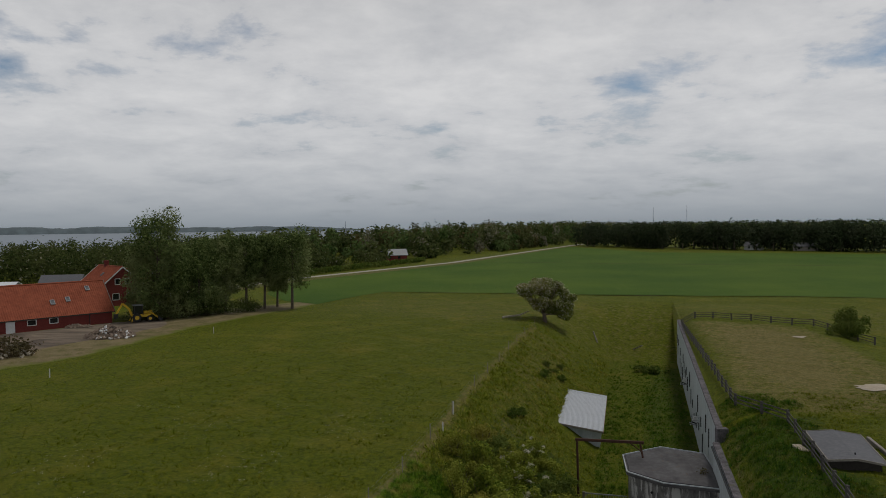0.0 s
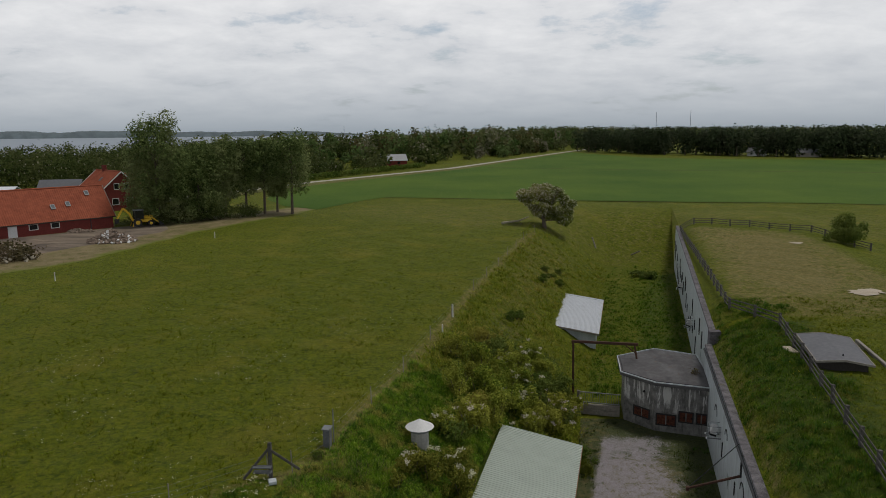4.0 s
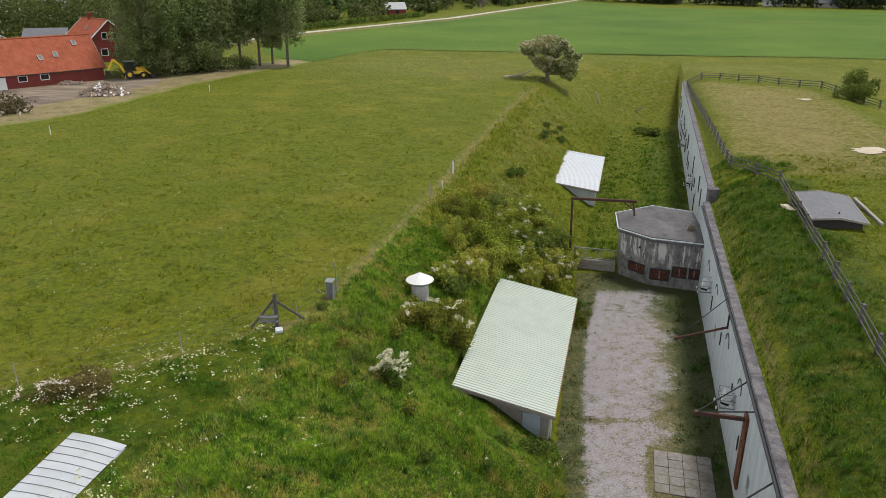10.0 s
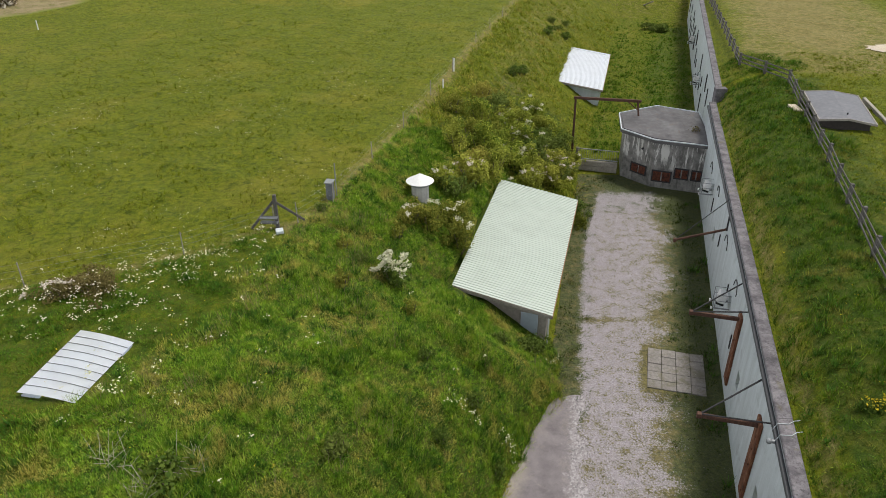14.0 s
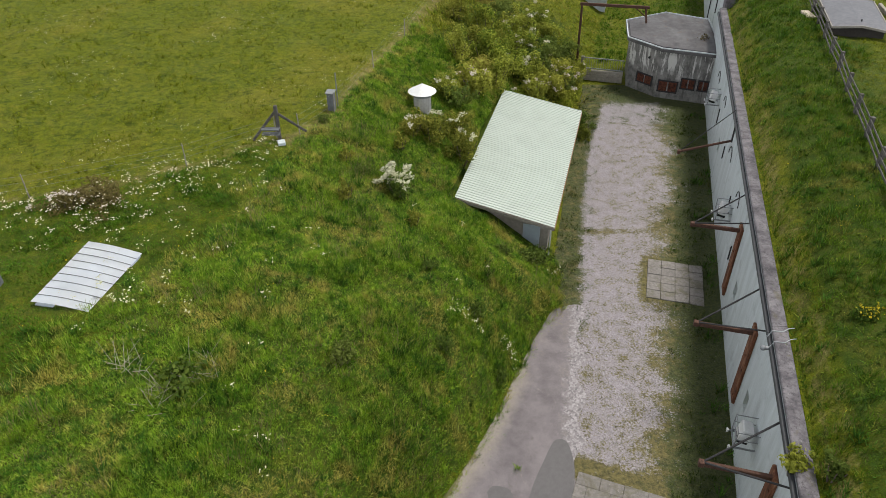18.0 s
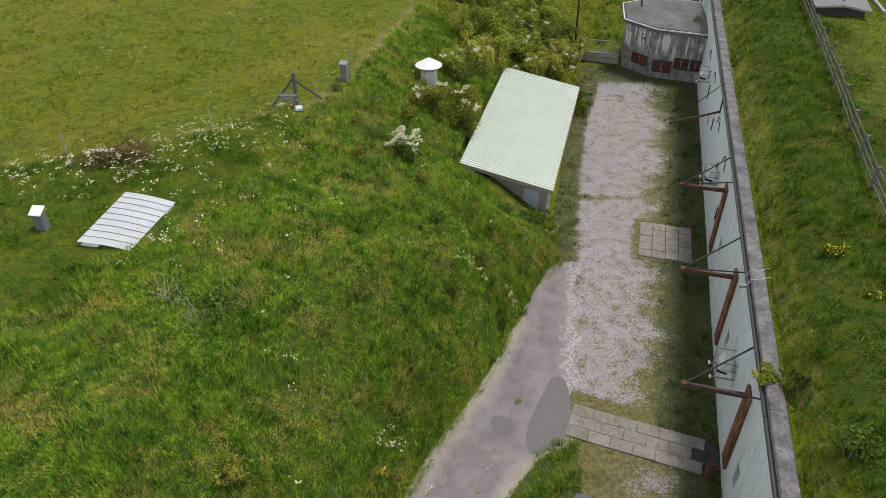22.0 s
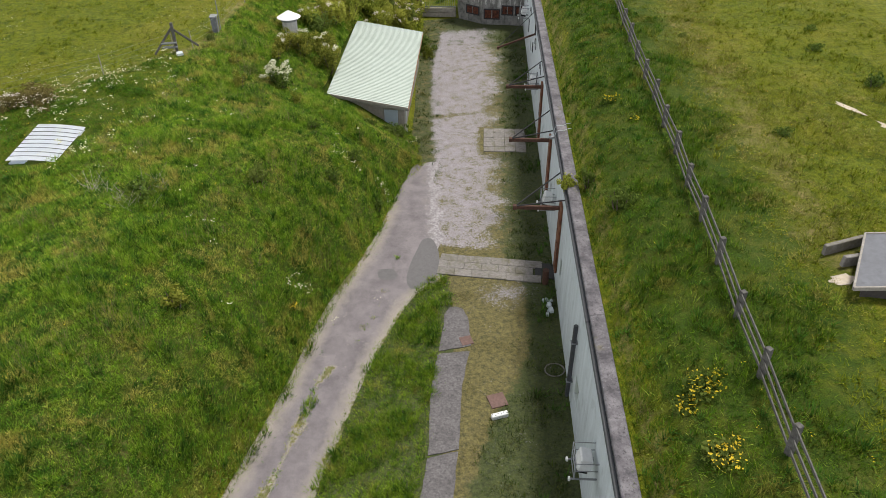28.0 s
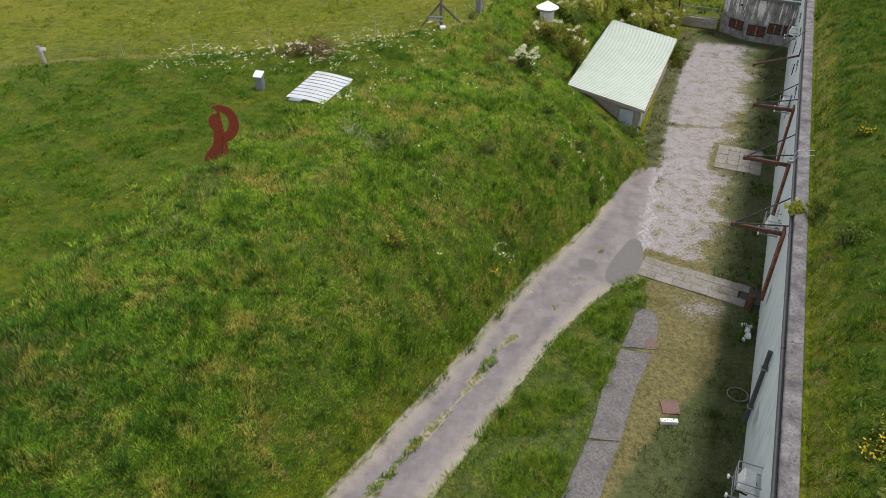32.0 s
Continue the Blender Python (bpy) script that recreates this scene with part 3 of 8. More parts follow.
def beam(bm, a, b, w, h=None, bevel=0.0):
    """A straight bar of section w x h between two points."""
    a, b = Vector(a), Vector(b)
    d = b - a
    q = d.to_track_quat("Y", "Z").to_matrix().to_4x4()
    return box(bm, -w / 2, w / 2, 0, d.length, -(h or w) / 2, (h or w) / 2, Matrix.Translation(a) @ q, bevel)


def rod(bm, a, b, r, r2=None, sides=8):
    a, b = Vector(a), Vector(b)
    d = b - a
    q = d.to_track_quat("Z", "Y").to_matrix().to_4x4()
    bmesh.ops.create_cone(bm, cap_ends=True, segments=sides, radius1=r, radius2=r if r2 is None else r2, depth=d.length, matrix=Matrix.Translation((a + b) / 2) @ q)


def prism(bm, outline, z0, z1):
    """A slab over a flat outline; z0 and z1 are numbers or functions of x, y."""
    f0 = z0 if callable(z0) else (lambda x, y: z0)
    f1 = z1 if callable(z1) else (lambda x, y: z1)
    lo = [bm.verts.new((x, y, f0(x, y))) for x, y in outline]
    hi = [bm.verts.new((x, y, f1(x, y))) for x, y in outline]
    n = len(outline)
    bm.faces.new(hi)
    bm.faces.new(lo[::-1])
    for i in range(n):
        bm.faces.new((lo[i], lo[(i + 1) % n], hi[(i + 1) % n], hi[i]))
    bmesh.ops.recalc_face_normals(bm, faces=bm.faces)


# ---------------------------------------------------------------- the lie of the land
def smooth(a, b, v):
    t = np.clip((np.asarray(v, float) - a) / (b - a), 0, 1)
    return t * t * (3 - 2 * t)


def wall_x(y):
    """The foot of the long wall: two straight stretches that meet at the blockhouse."""
    y = np.asarray(y, float)
    return np.where(y < 55, 6.55 + 0.212 * np.clip(y, -60, 55), 18.55 + 0.232 * (np.clip(y, 55, 150) - 55))


FOOT_Y = [-60, -20, 2.5, 8.1, 13.5, 18.2, 24.6, 26.5, 31, 35.4, 39.5, 57.7, 98.6, 119.5, 160]
FOOT_X = [-34, -16, -6.1, -3.6, -1.5, 0.9, 3.2, 4.7, 4.7, 5.5, 6.1, 9.4, 18.1, 22.6, 31]
ROAD = Vector((0.38, 0.925))                     # heading of the far road
ROAD_AT = Vector((-52.0, 222.2))


def road_side(x, y):
    """Metres to the sea side of the far road."""
    return -((x - ROAD_AT.x) * ROAD.y - (y - ROAD_AT.y) * ROAD.x)


def lumps(x, y):
    return 0.10 * np.sin(x * 0.9 + 1.3 * np.sin(y * 0.5)) * np.sin(y * 0.8 + 0.7 * np.sin(x * 0.6)) + 0.05 * np.sin(x * 2.3 + y * 1.1) * np.sin(y * 2.0 - x * 0.7)


def ground_z(x, y):
    x, y = np.asarray(x, float), np.asarray(y, float)
    foot = np.interp(y, FOOT_Y, FOOT_X)
    near = 1 - smooth(22, 32, y)
    lean = 0.9 * near + 0.97 * (1 - near)
    d = np.maximum((foot - 0.3 - x) * lean, 0)
    steep = 7.0 * (1 - np.exp(-d / 3.1))
    gentle = 7.0 * np.clip(d / 11.5, 0, 1)
    gentle = np.where(gentle > 6.0, 7 - (8 - np.clip(d / 11.5 * 7, 6, 8)) ** 2 / 4, gentle)
    left = near * steep + (1 - near) * gentle
    u = x - wall_x(y)
    top = np.where(y < 56, 5.95, 6.9)
    rise = top + 0.08 + (8.07 - top) * (1 - np.exp(-np.maximum(u - 0.72, 0) / 1.15))
    right = np.where(u > 0.4, rise, 0.0)
    fall = smooth(17.5, 26, u) * smooth(60, 95, y)
    right = np.where(u > 0.4, right - fall * 1.15, right)
    z = np.where(u > 0.4, right, left)
    close = smooth(116, 146, y)
    z = z * (1 - close) + 7.0 * close
    z = z + lumps(x, y) * np.clip((z - 0.3) / 2, 0, 1) * smooth(-34, -26, x) * (1 - smooth(118, 128, y)) * np.where((u > 0) & (u < 1.2), 0, 1)
    # dug out under the shed
    dug = (y > 31.5) & (y < 45.4) & (x > -1.25 + (y - 31.8) * 0.21) & (x < 4.4 + (y - 30.4) * 0.21)
    z = np.where(dug, np.minimum(z, 2.55), z)
    # the shore
    s = road_side(x, y)
    z = z - 12.0 * smooth(150, 230, s) * np.where(u < 0.4, 1, 0)
    return z


def gz(x, y):
    return float(ground_z(x, y))


def spread(core, step, growth, end):
    out_, s = list(core), step
    while out_[-1] < end:
        s *= growth
        out_.append(out_[-1] + s)
    return out_


us = spread(np.arange(1.2, 34, 0.5), 0.5, 1.16, 4200)
left_us = spread(np.arange(0.0, 46, 0.5), 0.5, 1.16, 4200)
us = [-v for v in left_us[::-1]] + [0.12, 0.42, 0.62, 0.72, 0.90] + us
ys = spread(np.arange(-20.0, 124, 0.5), 0.5, 1.16, 4600)
ys = [-20 - v for v in (400, 200, 100, 50, 25, 12, 6, 3, 1)] + ys
UU, YY = np.meshgrid(np.array(us), np.array(ys))
XX = UU + wall_x(YY)
for row in range(len(ys)):
    if -22 < ys[row] < 58:
        crease = np.interp(ys[row], FOOT_Y, FOOT_X) - 0.3
        XX[row, np.argmin(np.abs(XX[row] - crease))] = crease
ZZ = ground_z(XX, YY)
ZZ[UU > 0.5] = np.where((UU < 0.7) & (YY < 118), np.where(YY < 56, 6.06, 7.0), ZZ)[UU > 0.5]
nx = len(us)
idx = np.arange(XX.size).reshape(XX.shape)
faces = np.stack([idx[:-1, :-1], idx[:-1, 1:], idx[1:, 1:], idx[1:, :-1]], -1).reshape(-1, 4)
ground = raw("ground", np.stack([XX, YY, ZZ], -1).reshape(-1, 3).tolist(), faces.tolist(), M["meadow"], smooth=True)
tagged(ground, "rough green meadow with sunken grassy ditch", "ground", kind="structure")


def inside_of(poly, x, y, fade):
    """1 inside the outline, 0 outside, with a soft edge of that width."""
    p = np.array(poly, float)
    q = np.roll(p, -1, 0)
    far, odd = np.full(x.shape, 1e9), np.zeros(x.shape, bool)
    for (ax, ay), (bx, by) in zip(p, q):
        t = np.clip(((x - ax) * (bx - ax) + (y - ay) * (by - ay)) / ((bx - ax) ** 2 + (by - ay) ** 2), 0, 1)
        far = np.minimum(far, np.hypot(x - ax - t * (bx - ax), y - ay - t * (by - ay)))
        if by != ay:
            odd ^= ((ay > y) != (by > y)) & (x < (bx - ax) * (y - ay) / (by - ay) + ax)
    return smooth(-fade, fade, np.where(odd, far, -far))


def along_of(line, x, y, wide):
    far = np.full(x.shape, 1e9)
    for (ax, ay), (bx, by) in zip(line, line[1:]):
        t = np.clip(((x - ax) * (bx - ax) + (y - ay) * (by - ay)) / ((bx - ax) ** 2 + (by - ay) ** 2), 0, 1)
        far = np.minimum(far, np.hypot(x - ax - t * (bx - ax), y - ay - t * (by - ay)))
    return np.exp(-(far / wide) ** 2)


CREST = [(-9.0, 30.0), (-7.4, 34.0), (-4.8, 46.0), (-2.0, 60.6), (-0.1, 70.7), (7.2, 104.4), (9.5, 113)]
MEADOW_EDGE = [(-9.6, 30.6), (-13, 27.6), (-18.7, 24.6), (-23, 23.1), (-26.8, 21.7), (-30.8, 20.0), (-41, 16.0)]
PLATEAU = [(21.4, 58.5), (27, 82), (32.6, 111), (46, 101.5), (45, 88), (41, 66), (34, 55), (26, 55.5)]
TRACK = [(10.9, 62), (14, 76), (18, 92), (22.6, 112), (26.6, 128), (30.6, 145)]
worn = 0.62 * inside_of(PLATEAU, XX, YY, 2.2)
worn = np.maximum(worn, 0.85 * inside_of([(25.5, 70), (29.5, 86), (33.5, 106), (43, 99), (42, 88), (38, 70), (33, 62), (28, 61)], XX, YY, 4.0))
worn = np.maximum(worn, 0.85 * along_of(CREST, XX, YY, 0.55))
worn = np.maximum(worn, 0.6 * along_of(MEADOW_EDGE, XX, YY, 0.5))
worn = np.maximum(worn, 0.5 * along_of([(15.6, 4), (17.8, 14), (20.5, 27), (26, 40)], XX, YY, 1.3))
worn = np.maximum(worn, 0.4 * along_of([(x + 0.35, y) for x, y in TRACK], XX, YY, 0.4))
worn = np.maximum(worn, 0.42 * inside_of([(0, 62), (5, 62), (17, 112), (8, 112)], XX, YY, 2.0))
worn = np.maximum(worn, 0.5 * along_of([(float(wall_x(y)) + 1.0, y) for y in (-12, 20, 54)], XX, YY, 0.35))
worn = np.maximum(worn, 0.35 * inside_of([(-3, 113), (30, 116), (46, 104), (75, 96), (75, 132), (20, 148), (-20, 156), (-29, 138)], XX, YY, 6.0))
worn = np.maximum(worn, 0.22 * inside_of([(-18, -12), (-12, 4), (-9, 16), (-7, 28), (0, 28), (3.5, 24), (-1.5, 13), (-6, 2), (-14, -12)], XX, YY, 2.5))
# rank: thatch under long grass, darkened so its gaps look shaded
rank = 0.55 * inside_of([(-34, -14), (-34, 23), (-13, 26), (-9, 29.5), (-5, 29), (-3, 22), (-6, 12), (-12, -2), (-18, -14)], XX, YY, 2.0)
rank = np.maximum(rank, 0.85 * inside_of([(-18.5, -12), (-16, 2.7), (-14.4, 9), (-12, 15), (-9.6, 22), (-8, 30), (-4, 46), (2, 66), (9, 64), (4, 40), (4, 26), (0.5, 18), (-4, 8), (-14, -12)], XX, YY, 1.5))
rank = np.maximum(rank, 0.8 * smooth(0.9, 1.8, XX - wall_x(YY)) * (YY < 55) * (1 - smooth(6, 10, XX - wall_x(YY))))
rank = np.maximum(rank, 0.6 * inside_of([(float(wall_x(y)) - d_, y) for y, d_ in ((60, 0), (112, 0), (112, 4.5), (60, 6.5))], XX, YY, 1.0))
for name_, values in (("worn", worn), ("rank", rank)):
    ground.data.attributes.new(name_, "FLOAT", "POINT").data.foreach_set("value", np.asarray(values, np.float32).ravel())
sea = raw("water", [(-4800, -600, -2.5), (4800, -600, -2.5), (4800, 4850, -2.5), (-4800, 4850, -2.5)], [(0, 1, 2, 3)], M["water"])
tagged(sea, "calm grey-blue sound behind the trees", "water", kind="structure")


def fill(outline, step):
    bm = bmesh.new()
    f = bm.faces.new([bm.verts.new((x, y, 0)) for x, y in outline])
    bmesh.ops.triangulate(bm, faces=[f])
    for _ in range(9):
        long = [e for e in bm.edges if e.calc_length() > step]
        if not long:
            break
        bmesh.ops.subdivide_edges(bm, edges=long, cuts=1)
        bmesh.ops.triangulate(bm, faces=bm.faces)
    return bm


def sheet(name, outline, material, lift=0.03, step=1.0, label="", category="ground", kind="structure"):
    """A thin patch of other ground that follows the land."""
    bm = fill(outline, step)
    for v in bm.verts:
        v.co.z = gz(v.co.x, v.co.y) + lift
    near_rim = np.array([(x, y) for x, y in outline])
    ends = np.roll(near_rim, -1, 0) - near_rim
    long2 = np.maximum((ends ** 2).sum(1), 1e-9)
    layer = bm.verts.layers.float.new("rim")
    for v in bm.verts:
        p = np.array((v.co.x, v.co.y))
        t = np.clip(((p - near_rim) * ends).sum(1) / long2, 0, 1)
        v[layer] = 0.0 if name == "driveway" and v.co.y < 9.9 and abs(v.co.x - np.interp(v.co.y, MID_Y, MID_X)) < 0.13 + 0.1 * math.sin(v.co.y * 2.1) else min(1.0, float(np.sqrt((((near_rim + ends * t[:, None]) - p) ** 2).sum(1).min())))
        if name == "driveway" and v.co.y > 15.3 and v.co.x > 2.6:
            v[layer] = max(v[layer], 0.72)
    grit = bm.verts.layers.float.new("grit")
    for v in bm.verts:
        v[grit] = 1.0 - min(1.0, max(0.0, float(np.interp(v.co.y, DRIVE_Y, DRIVE_R)) - v.co.x) / 1.3) if name == "driveway" and v.co.y > 17.2 else 0.0
    for f in bm.faces:
        f.normal_update()
        if f.normal.z < 0:
            f.normal_flip()
    return tagged(link_mesh(name, bm, material, smooth=True), label, category, kind=kind)


DRIVE_Y, DRIVE_R = [-18, 2.8, 7.6, 10.7, 14.0, 15.4, 18.5, 22, 26.8], [-12.4, -3.0, -1.1, 0.3, 2.3, 3.6, 4.3, 4.8, 5.4]
MID_Y, MID_X = [-14, -4, 0.5, 4.5, 6.7, 8.9, 9.8], [-12.0, -7.9, -5.9, -4.05, -3.1, -2.35, -1.75]      # grass between the wheel tracks


def ragged(points, amount=0.25, step=0.6, seed=1):
    """An outline with its sides broken up."""
    rnd, res = random.Random(seed), []
    for i, (x, y) in enumerate(points):
        x2, y2 = points[(i + 1) % len(points)]
        n = max(1, int(math.hypot(x2 - x, y2 - y) / step))
        for k in range(n):
            t = k / n
            res.append((x + (x2 - x) * t + rnd.uniform(-amount, amount), y + (y2 - y) * t + rnd.uniform(-amount, amount)))
    return res


def blob(x, y, rx, ry, turn=0.0, seed=1, n=18, rough=0.25):
    rnd, c, s = random.Random(seed), math.cos(radians(turn)), math.sin(radians(turn))
    res = []
    for k in range(n):
        a, q = 2 * math.pi * k / n, 1 + rnd.uniform(-rough, rough)
        px, py = rx * q * math.cos(a), ry * q * math.sin(a)
        res.append((x + px * c - py * s, y + px * s + py * c))
    return res


# ---------------------------------------------------------------- ground surfaces
sheet("crop_field", [(-32.2, 143.5), (-29.2, 152), (-25.8, 161.6), (-21.6, 169.4), (7.6, 163.4), (35, 156.6), (66, 153.5), (83, 149), (260, 100), (420, 220), (190, 345), (94, 386), (62, 500), (-10, 297), (-49, 222), (-57, 203), (-49, 165), (-41, 150.5)], M["crop"], 0.06, 12, "bright green field of young grain", "field")
sheet("farmyard", ragged([(-110, 96), (-72, 104), (-61, 117), (-56, 122), (-52, 117.5), (-50.5, 111), (-54, 101), (-58.5, 91), (-66, 78), (-82, 62), (-110, 52)], 0.5, 2.5), M["soil"], 0.025, 4, "bare trampled soil of the farmyard", "yard")
sheet("mown_edge", ragged([(-110, 100), (-60, 119), (-56, 124), (-46, 141), (-34.5, 151), (-32.6, 146), (-34, 137), (-39.5, 126), (-44.6, 110), (-47, 98.5), (-49.2, 85.4), (-54.5, 77), (-74, 56), (-110, 42)], 0.4, 2.4, 31), M["straw"], 0.012, 3, "straw-yellow mown edge of the farmyard", "ground")
sheet("road", [(-75, 165), (-53.5, 221), (-11.5, 299), (67, 516), (110, 620), (114, 618), (70, 515), (-8, 298), (-50, 220), (-71, 163)], M["road"], 0.08, 20, "pale gravel road along the wood", "road")
sheet("verge", [(-71, 162), (-50, 219.5), (-8, 297.5), (70, 514.5), (71, 506), (-5, 290), (-46, 212), (-62, 170)], M["dry"], 0.10, 20, "unmown dry verge along the gravel road", "verge")
def rounded(points, cuts=5):
    """A smooth closed outline through the points."""
    n, res = len(points), []
    p = [Vector(q) for q in points]
    for i in range(n):
        a, b, c, d = p[i - 1], p[i], p[(i + 1) % n], p[(i + 2) % n]
        for k in range(cuts):
            t = k / cuts
            v = 0.5 * (2 * b + (c - a) * t + (2 * a - 5 * b + 4 * c - d) * t * t + (3 * b - a - 3 * c + d) * t ** 3)
            res.append((v.x, v.y))
    return res


PATH_MID_Y, PATH_MID_X = [-11, -2.4, 3, 7, 10, 13], [-1.9, 0.4, 1.9, 2.9, 3.7, 4.2]
GRAVEL_SPOTS = ((4.8, 19.4, 0.35, 0.8, 0.6), (5.1, 22.4, 0.35, 1.0, 0.6), (5.3, 25.3, 0.35, 0.9, 0.62), (6.1, 25.0, 0.6, 0.6, 0.5), (5.7, 28.9, 0.5, 0.9, 0.5), (6.9, 23.1, 0.8, 1.3, 0.42), (7.2, 20.8, 0.7, 1.0, 0.42), (4.9, 24.5, 0.4, 1.4, 0.45), (4.4, 21.3, 0.4, 0.9, 0.5), (8.0, 30.0, 0.6, 2.2, 0.40), (8.6, 36.5, 0.9, 1.6, 0.40), (9.4, 42.0, 1.0, 2.0, 0.38), (7.0, 40.0, 0.7, 1.5, 0.35), (10.6, 47.5, 1.3, 1.5, 0.45))


def yard_cover(x, y):
    """How far the yard is overgrown (0 bare gravel, 1 grass), and how dry that grass is."""
    x, y = np.asarray(x, float), np.asarray(y, float)
    u = wall_x(y) - x
    left = np.interp(y, [16, 20, 24, 26.5, 30, 37, 44, 51], [2.5, 3.2, 3.9, 5.0, 5.4, 6.3, 7.5, 9.3])
    wide = np.interp(y, [16, 20, 24, 27, 31, 34, 37, 44, 50], [3.3, 2.9, 2.6, 3.0, 3.3, 3.2, 2.6, 2.7, 3.6])
    wide = wide + 0.35 * np.sin(y * 1.1 + 0.5) + 0.25 * np.sin(y * 2.7 + x)
    g = np.maximum(np.interp(u, [3.0, 6.0], [0.36, 0.27]), smooth(2.3, -1.7, u - wide))
    g = np.maximum(g, smooth(0.95, -0.15, x - left))
    g = np.maximum(g, np.exp(-((y - 33.5 - 0.06 * (x - 7)) / 0.42) ** 2) * np.interp(x, [4.8, 6.5, 9], [0.95, 0.78, 0.55]))
    g = np.maximum(g, smooth(0.75, 0.15, y - (17.55 - 0.34 * (x - 4.2))) * smooth(3.9, 4.3, x))
    for px, py, rx, ry, s in GRAVEL_SPOTS:
        g = np.maximum(g, s * np.exp(-((x - px) / rx) ** 2 - ((y - py) / ry) ** 2))
    a, c = (x - 8.75) * 0.978 - (y - 27.75) * 0.207, (x - 8.75) * 0.207 + (y - 27.75) * 0.978
    g = np.maximum(g, 0.95 * smooth(0.45, 0.2, np.maximum(np.abs(a - 1.4) - 1.4, np.abs(c - 1.65) - 1.65)))
    g = np.where(y > 49.5, np.maximum(g, smooth(49.5, 52, y)), g)
    low = y < 15.2
    g = np.where(low, 1.0 - 0.62 * np.exp(-((x - 6.8) / 1.3) ** 2 - ((y - 13.4) / 0.9) ** 2), g)
    d = np.clip(0.12 + 0.26 * (u - 1.0), 0.05, 0.85) * np.interp(y, [45, 49], [1.0, 0.3])
    lawn = x > np.interp(y, PATH_MID_Y, PATH_MID_X)
    d = np.where(low & lawn, smooth(0, 1.2, u - np.interp(y, [-3, 3, 6, 9], [4.2, 3.4, 2.5, 0.9])) * 0.85, d)
    d = np.where(low & ~lawn, 0.12, d)
    d = np.maximum(d, 0.85 * np.exp(-((y - 33.5) / 0.9) ** 2) * smooth(1.6, 3.4, u + 0.6 * np.sin(y * 3)))
    d = np.where((x - left < 1.0) & (y > 17) & (u > 3), 0.42, d)
    return g, d


gu, gy = np.arange(0.02, 17.5, 0.22), np.arange(-18.0, 54.6, 0.22)
GU, GY = np.meshgrid(gu, gy)
GX = wall_x(GY) - GU
FT = np.interp(GY, FOOT_Y, FOOT_X) - 0.28
gi = np.arange(GX.size).reshape(GX.shape)
inside = (GX > FT) & (GX < wall_x(GY))
cell = inside[:-1, :-1] | inside[1:, :-1] | inside[:-1, 1:] | inside[1:, 1:]
GX = np.maximum(GX, FT)
fs = np.stack([gi[:-1, :-1], gi[1:, :-1], gi[1:, 1:], gi[:-1, 1:]], -1)[cell]
gravel = raw("gravel_yard", np.stack([GX, GY, np.full(GX.shape, 0.02)], -1).reshape(-1, 3).tolist(), fs.tolist(), M["gravel"])
for name_, values in zip(("grown", "dry"), yard_cover(GX, GY)):
    gravel.data.attributes.new(name_, "FLOAT", "POINT").data.foreach_set("value", np.asarray(values, np.float32).ravel())
tagged(gravel, "pale gravel yard overgrown with brownish weeds", "yard", kind="structure")
sheet("driveway", rounded([(5.5, 27.0), (4.3, 26.6), (2.9, 24.2), (0.55, 18.3), (-1.85, 13.6), (-3.95, 8.2), (-6.4, 2.6), (-14.4, -16), (-11.1, -16), (-2.8, 2.8), (-0.9, 7.6), (0.5, 10.7), (2.3, 13.8), (3.95, 15.2), (4.15, 17.6), (4.75, 18.6), (4.5, 19.7), (5.05, 21), (4.7, 22.2), (5.3, 23.4), (4.95, 24.7), (5.45, 26)]), M["drive"], 0.035, 0.2, "worn grey asphalt driveway with sandy edges", "driveway")
sheet("asphalt_patch", rounded([(4.0, 18.5), (3.5, 18.6), (3.0, 17.6), (2.5, 16.4), (2.2, 15.2), (2.4, 14.5), (3.0, 14.7), (3.75, 15.4), (4.15, 17.2)]), M["patch"], 0.046, 0.6, "darker mended patch in the asphalt driveway", "driveway")
sheet("asphalt_patch", blob(1.3, 15.9, 0.5, 0.5, seed=4, rough=0.12), M["patch"], 0.046, 0.6, "small dark mended patch in the driveway", "driveway")
sheet("sand_spot", blob(35.4, 64.0, 1.5, 1.0, 10, 3, 26, 0.35), M["sand"], 0.08, 0.8, "bare pale sand in the dry grass", "sand")
sheet("sand_spot", blob(41.5, 92.5, 0.8, 0.5, 0, 5, 18, 0.35), M["sand"], 0.08, 0.8, "bare pale sand in the dry grass", "sand")
sheet("sand_spot", blob(23.5, 12.0, 0.16, 0.8, 18, 8, 14, 0.4), M["sand"], 0.03, 0.3, "bare pale sandy slip on the slope", "sand")
sheet("sand_spot", blob(22.8, 14.2, 0.14, 0.9, 18, 12, 14, 0.4), M["sand"], 0.03, 0.3, "bare pale sandy slip on the slope", "sand")
sheet("sand_spot", blob(14.9, 2.7, 0.45, 0.25, 0, 9), M["sand"], 0.03, 0.5, "bare pale sand beside the hut", "sand")
for pts, wide in (([(-21.6, 169.4), (7.6, 163.4), (35, 156.6), (66, 153.5), (83, 149), (190, 119)], 0.6), ([(5, 303), (64, 277), (130, 256), (240, 226)], 2.2)):
    sheet("field_edge", ragged([(x, y - wide / 2) for x, y in pts] + [(x, y + wide / 2) for x, y in pts[::-1]], 0.2, 3, 16), M["ditchline"], 0.09, 3, "rough dark grass strip between the fields", "field edge")

# ---------------------------------------------------------------- the long wall
WD = Vector((0.212, 1.0, 0)).normalized()            # along the wall
WN = Vector((-WD.y, WD.x, 0))                        # out of its face, over the yard
WD2 = Vector((0.232, 1.0, 0)).normalized()
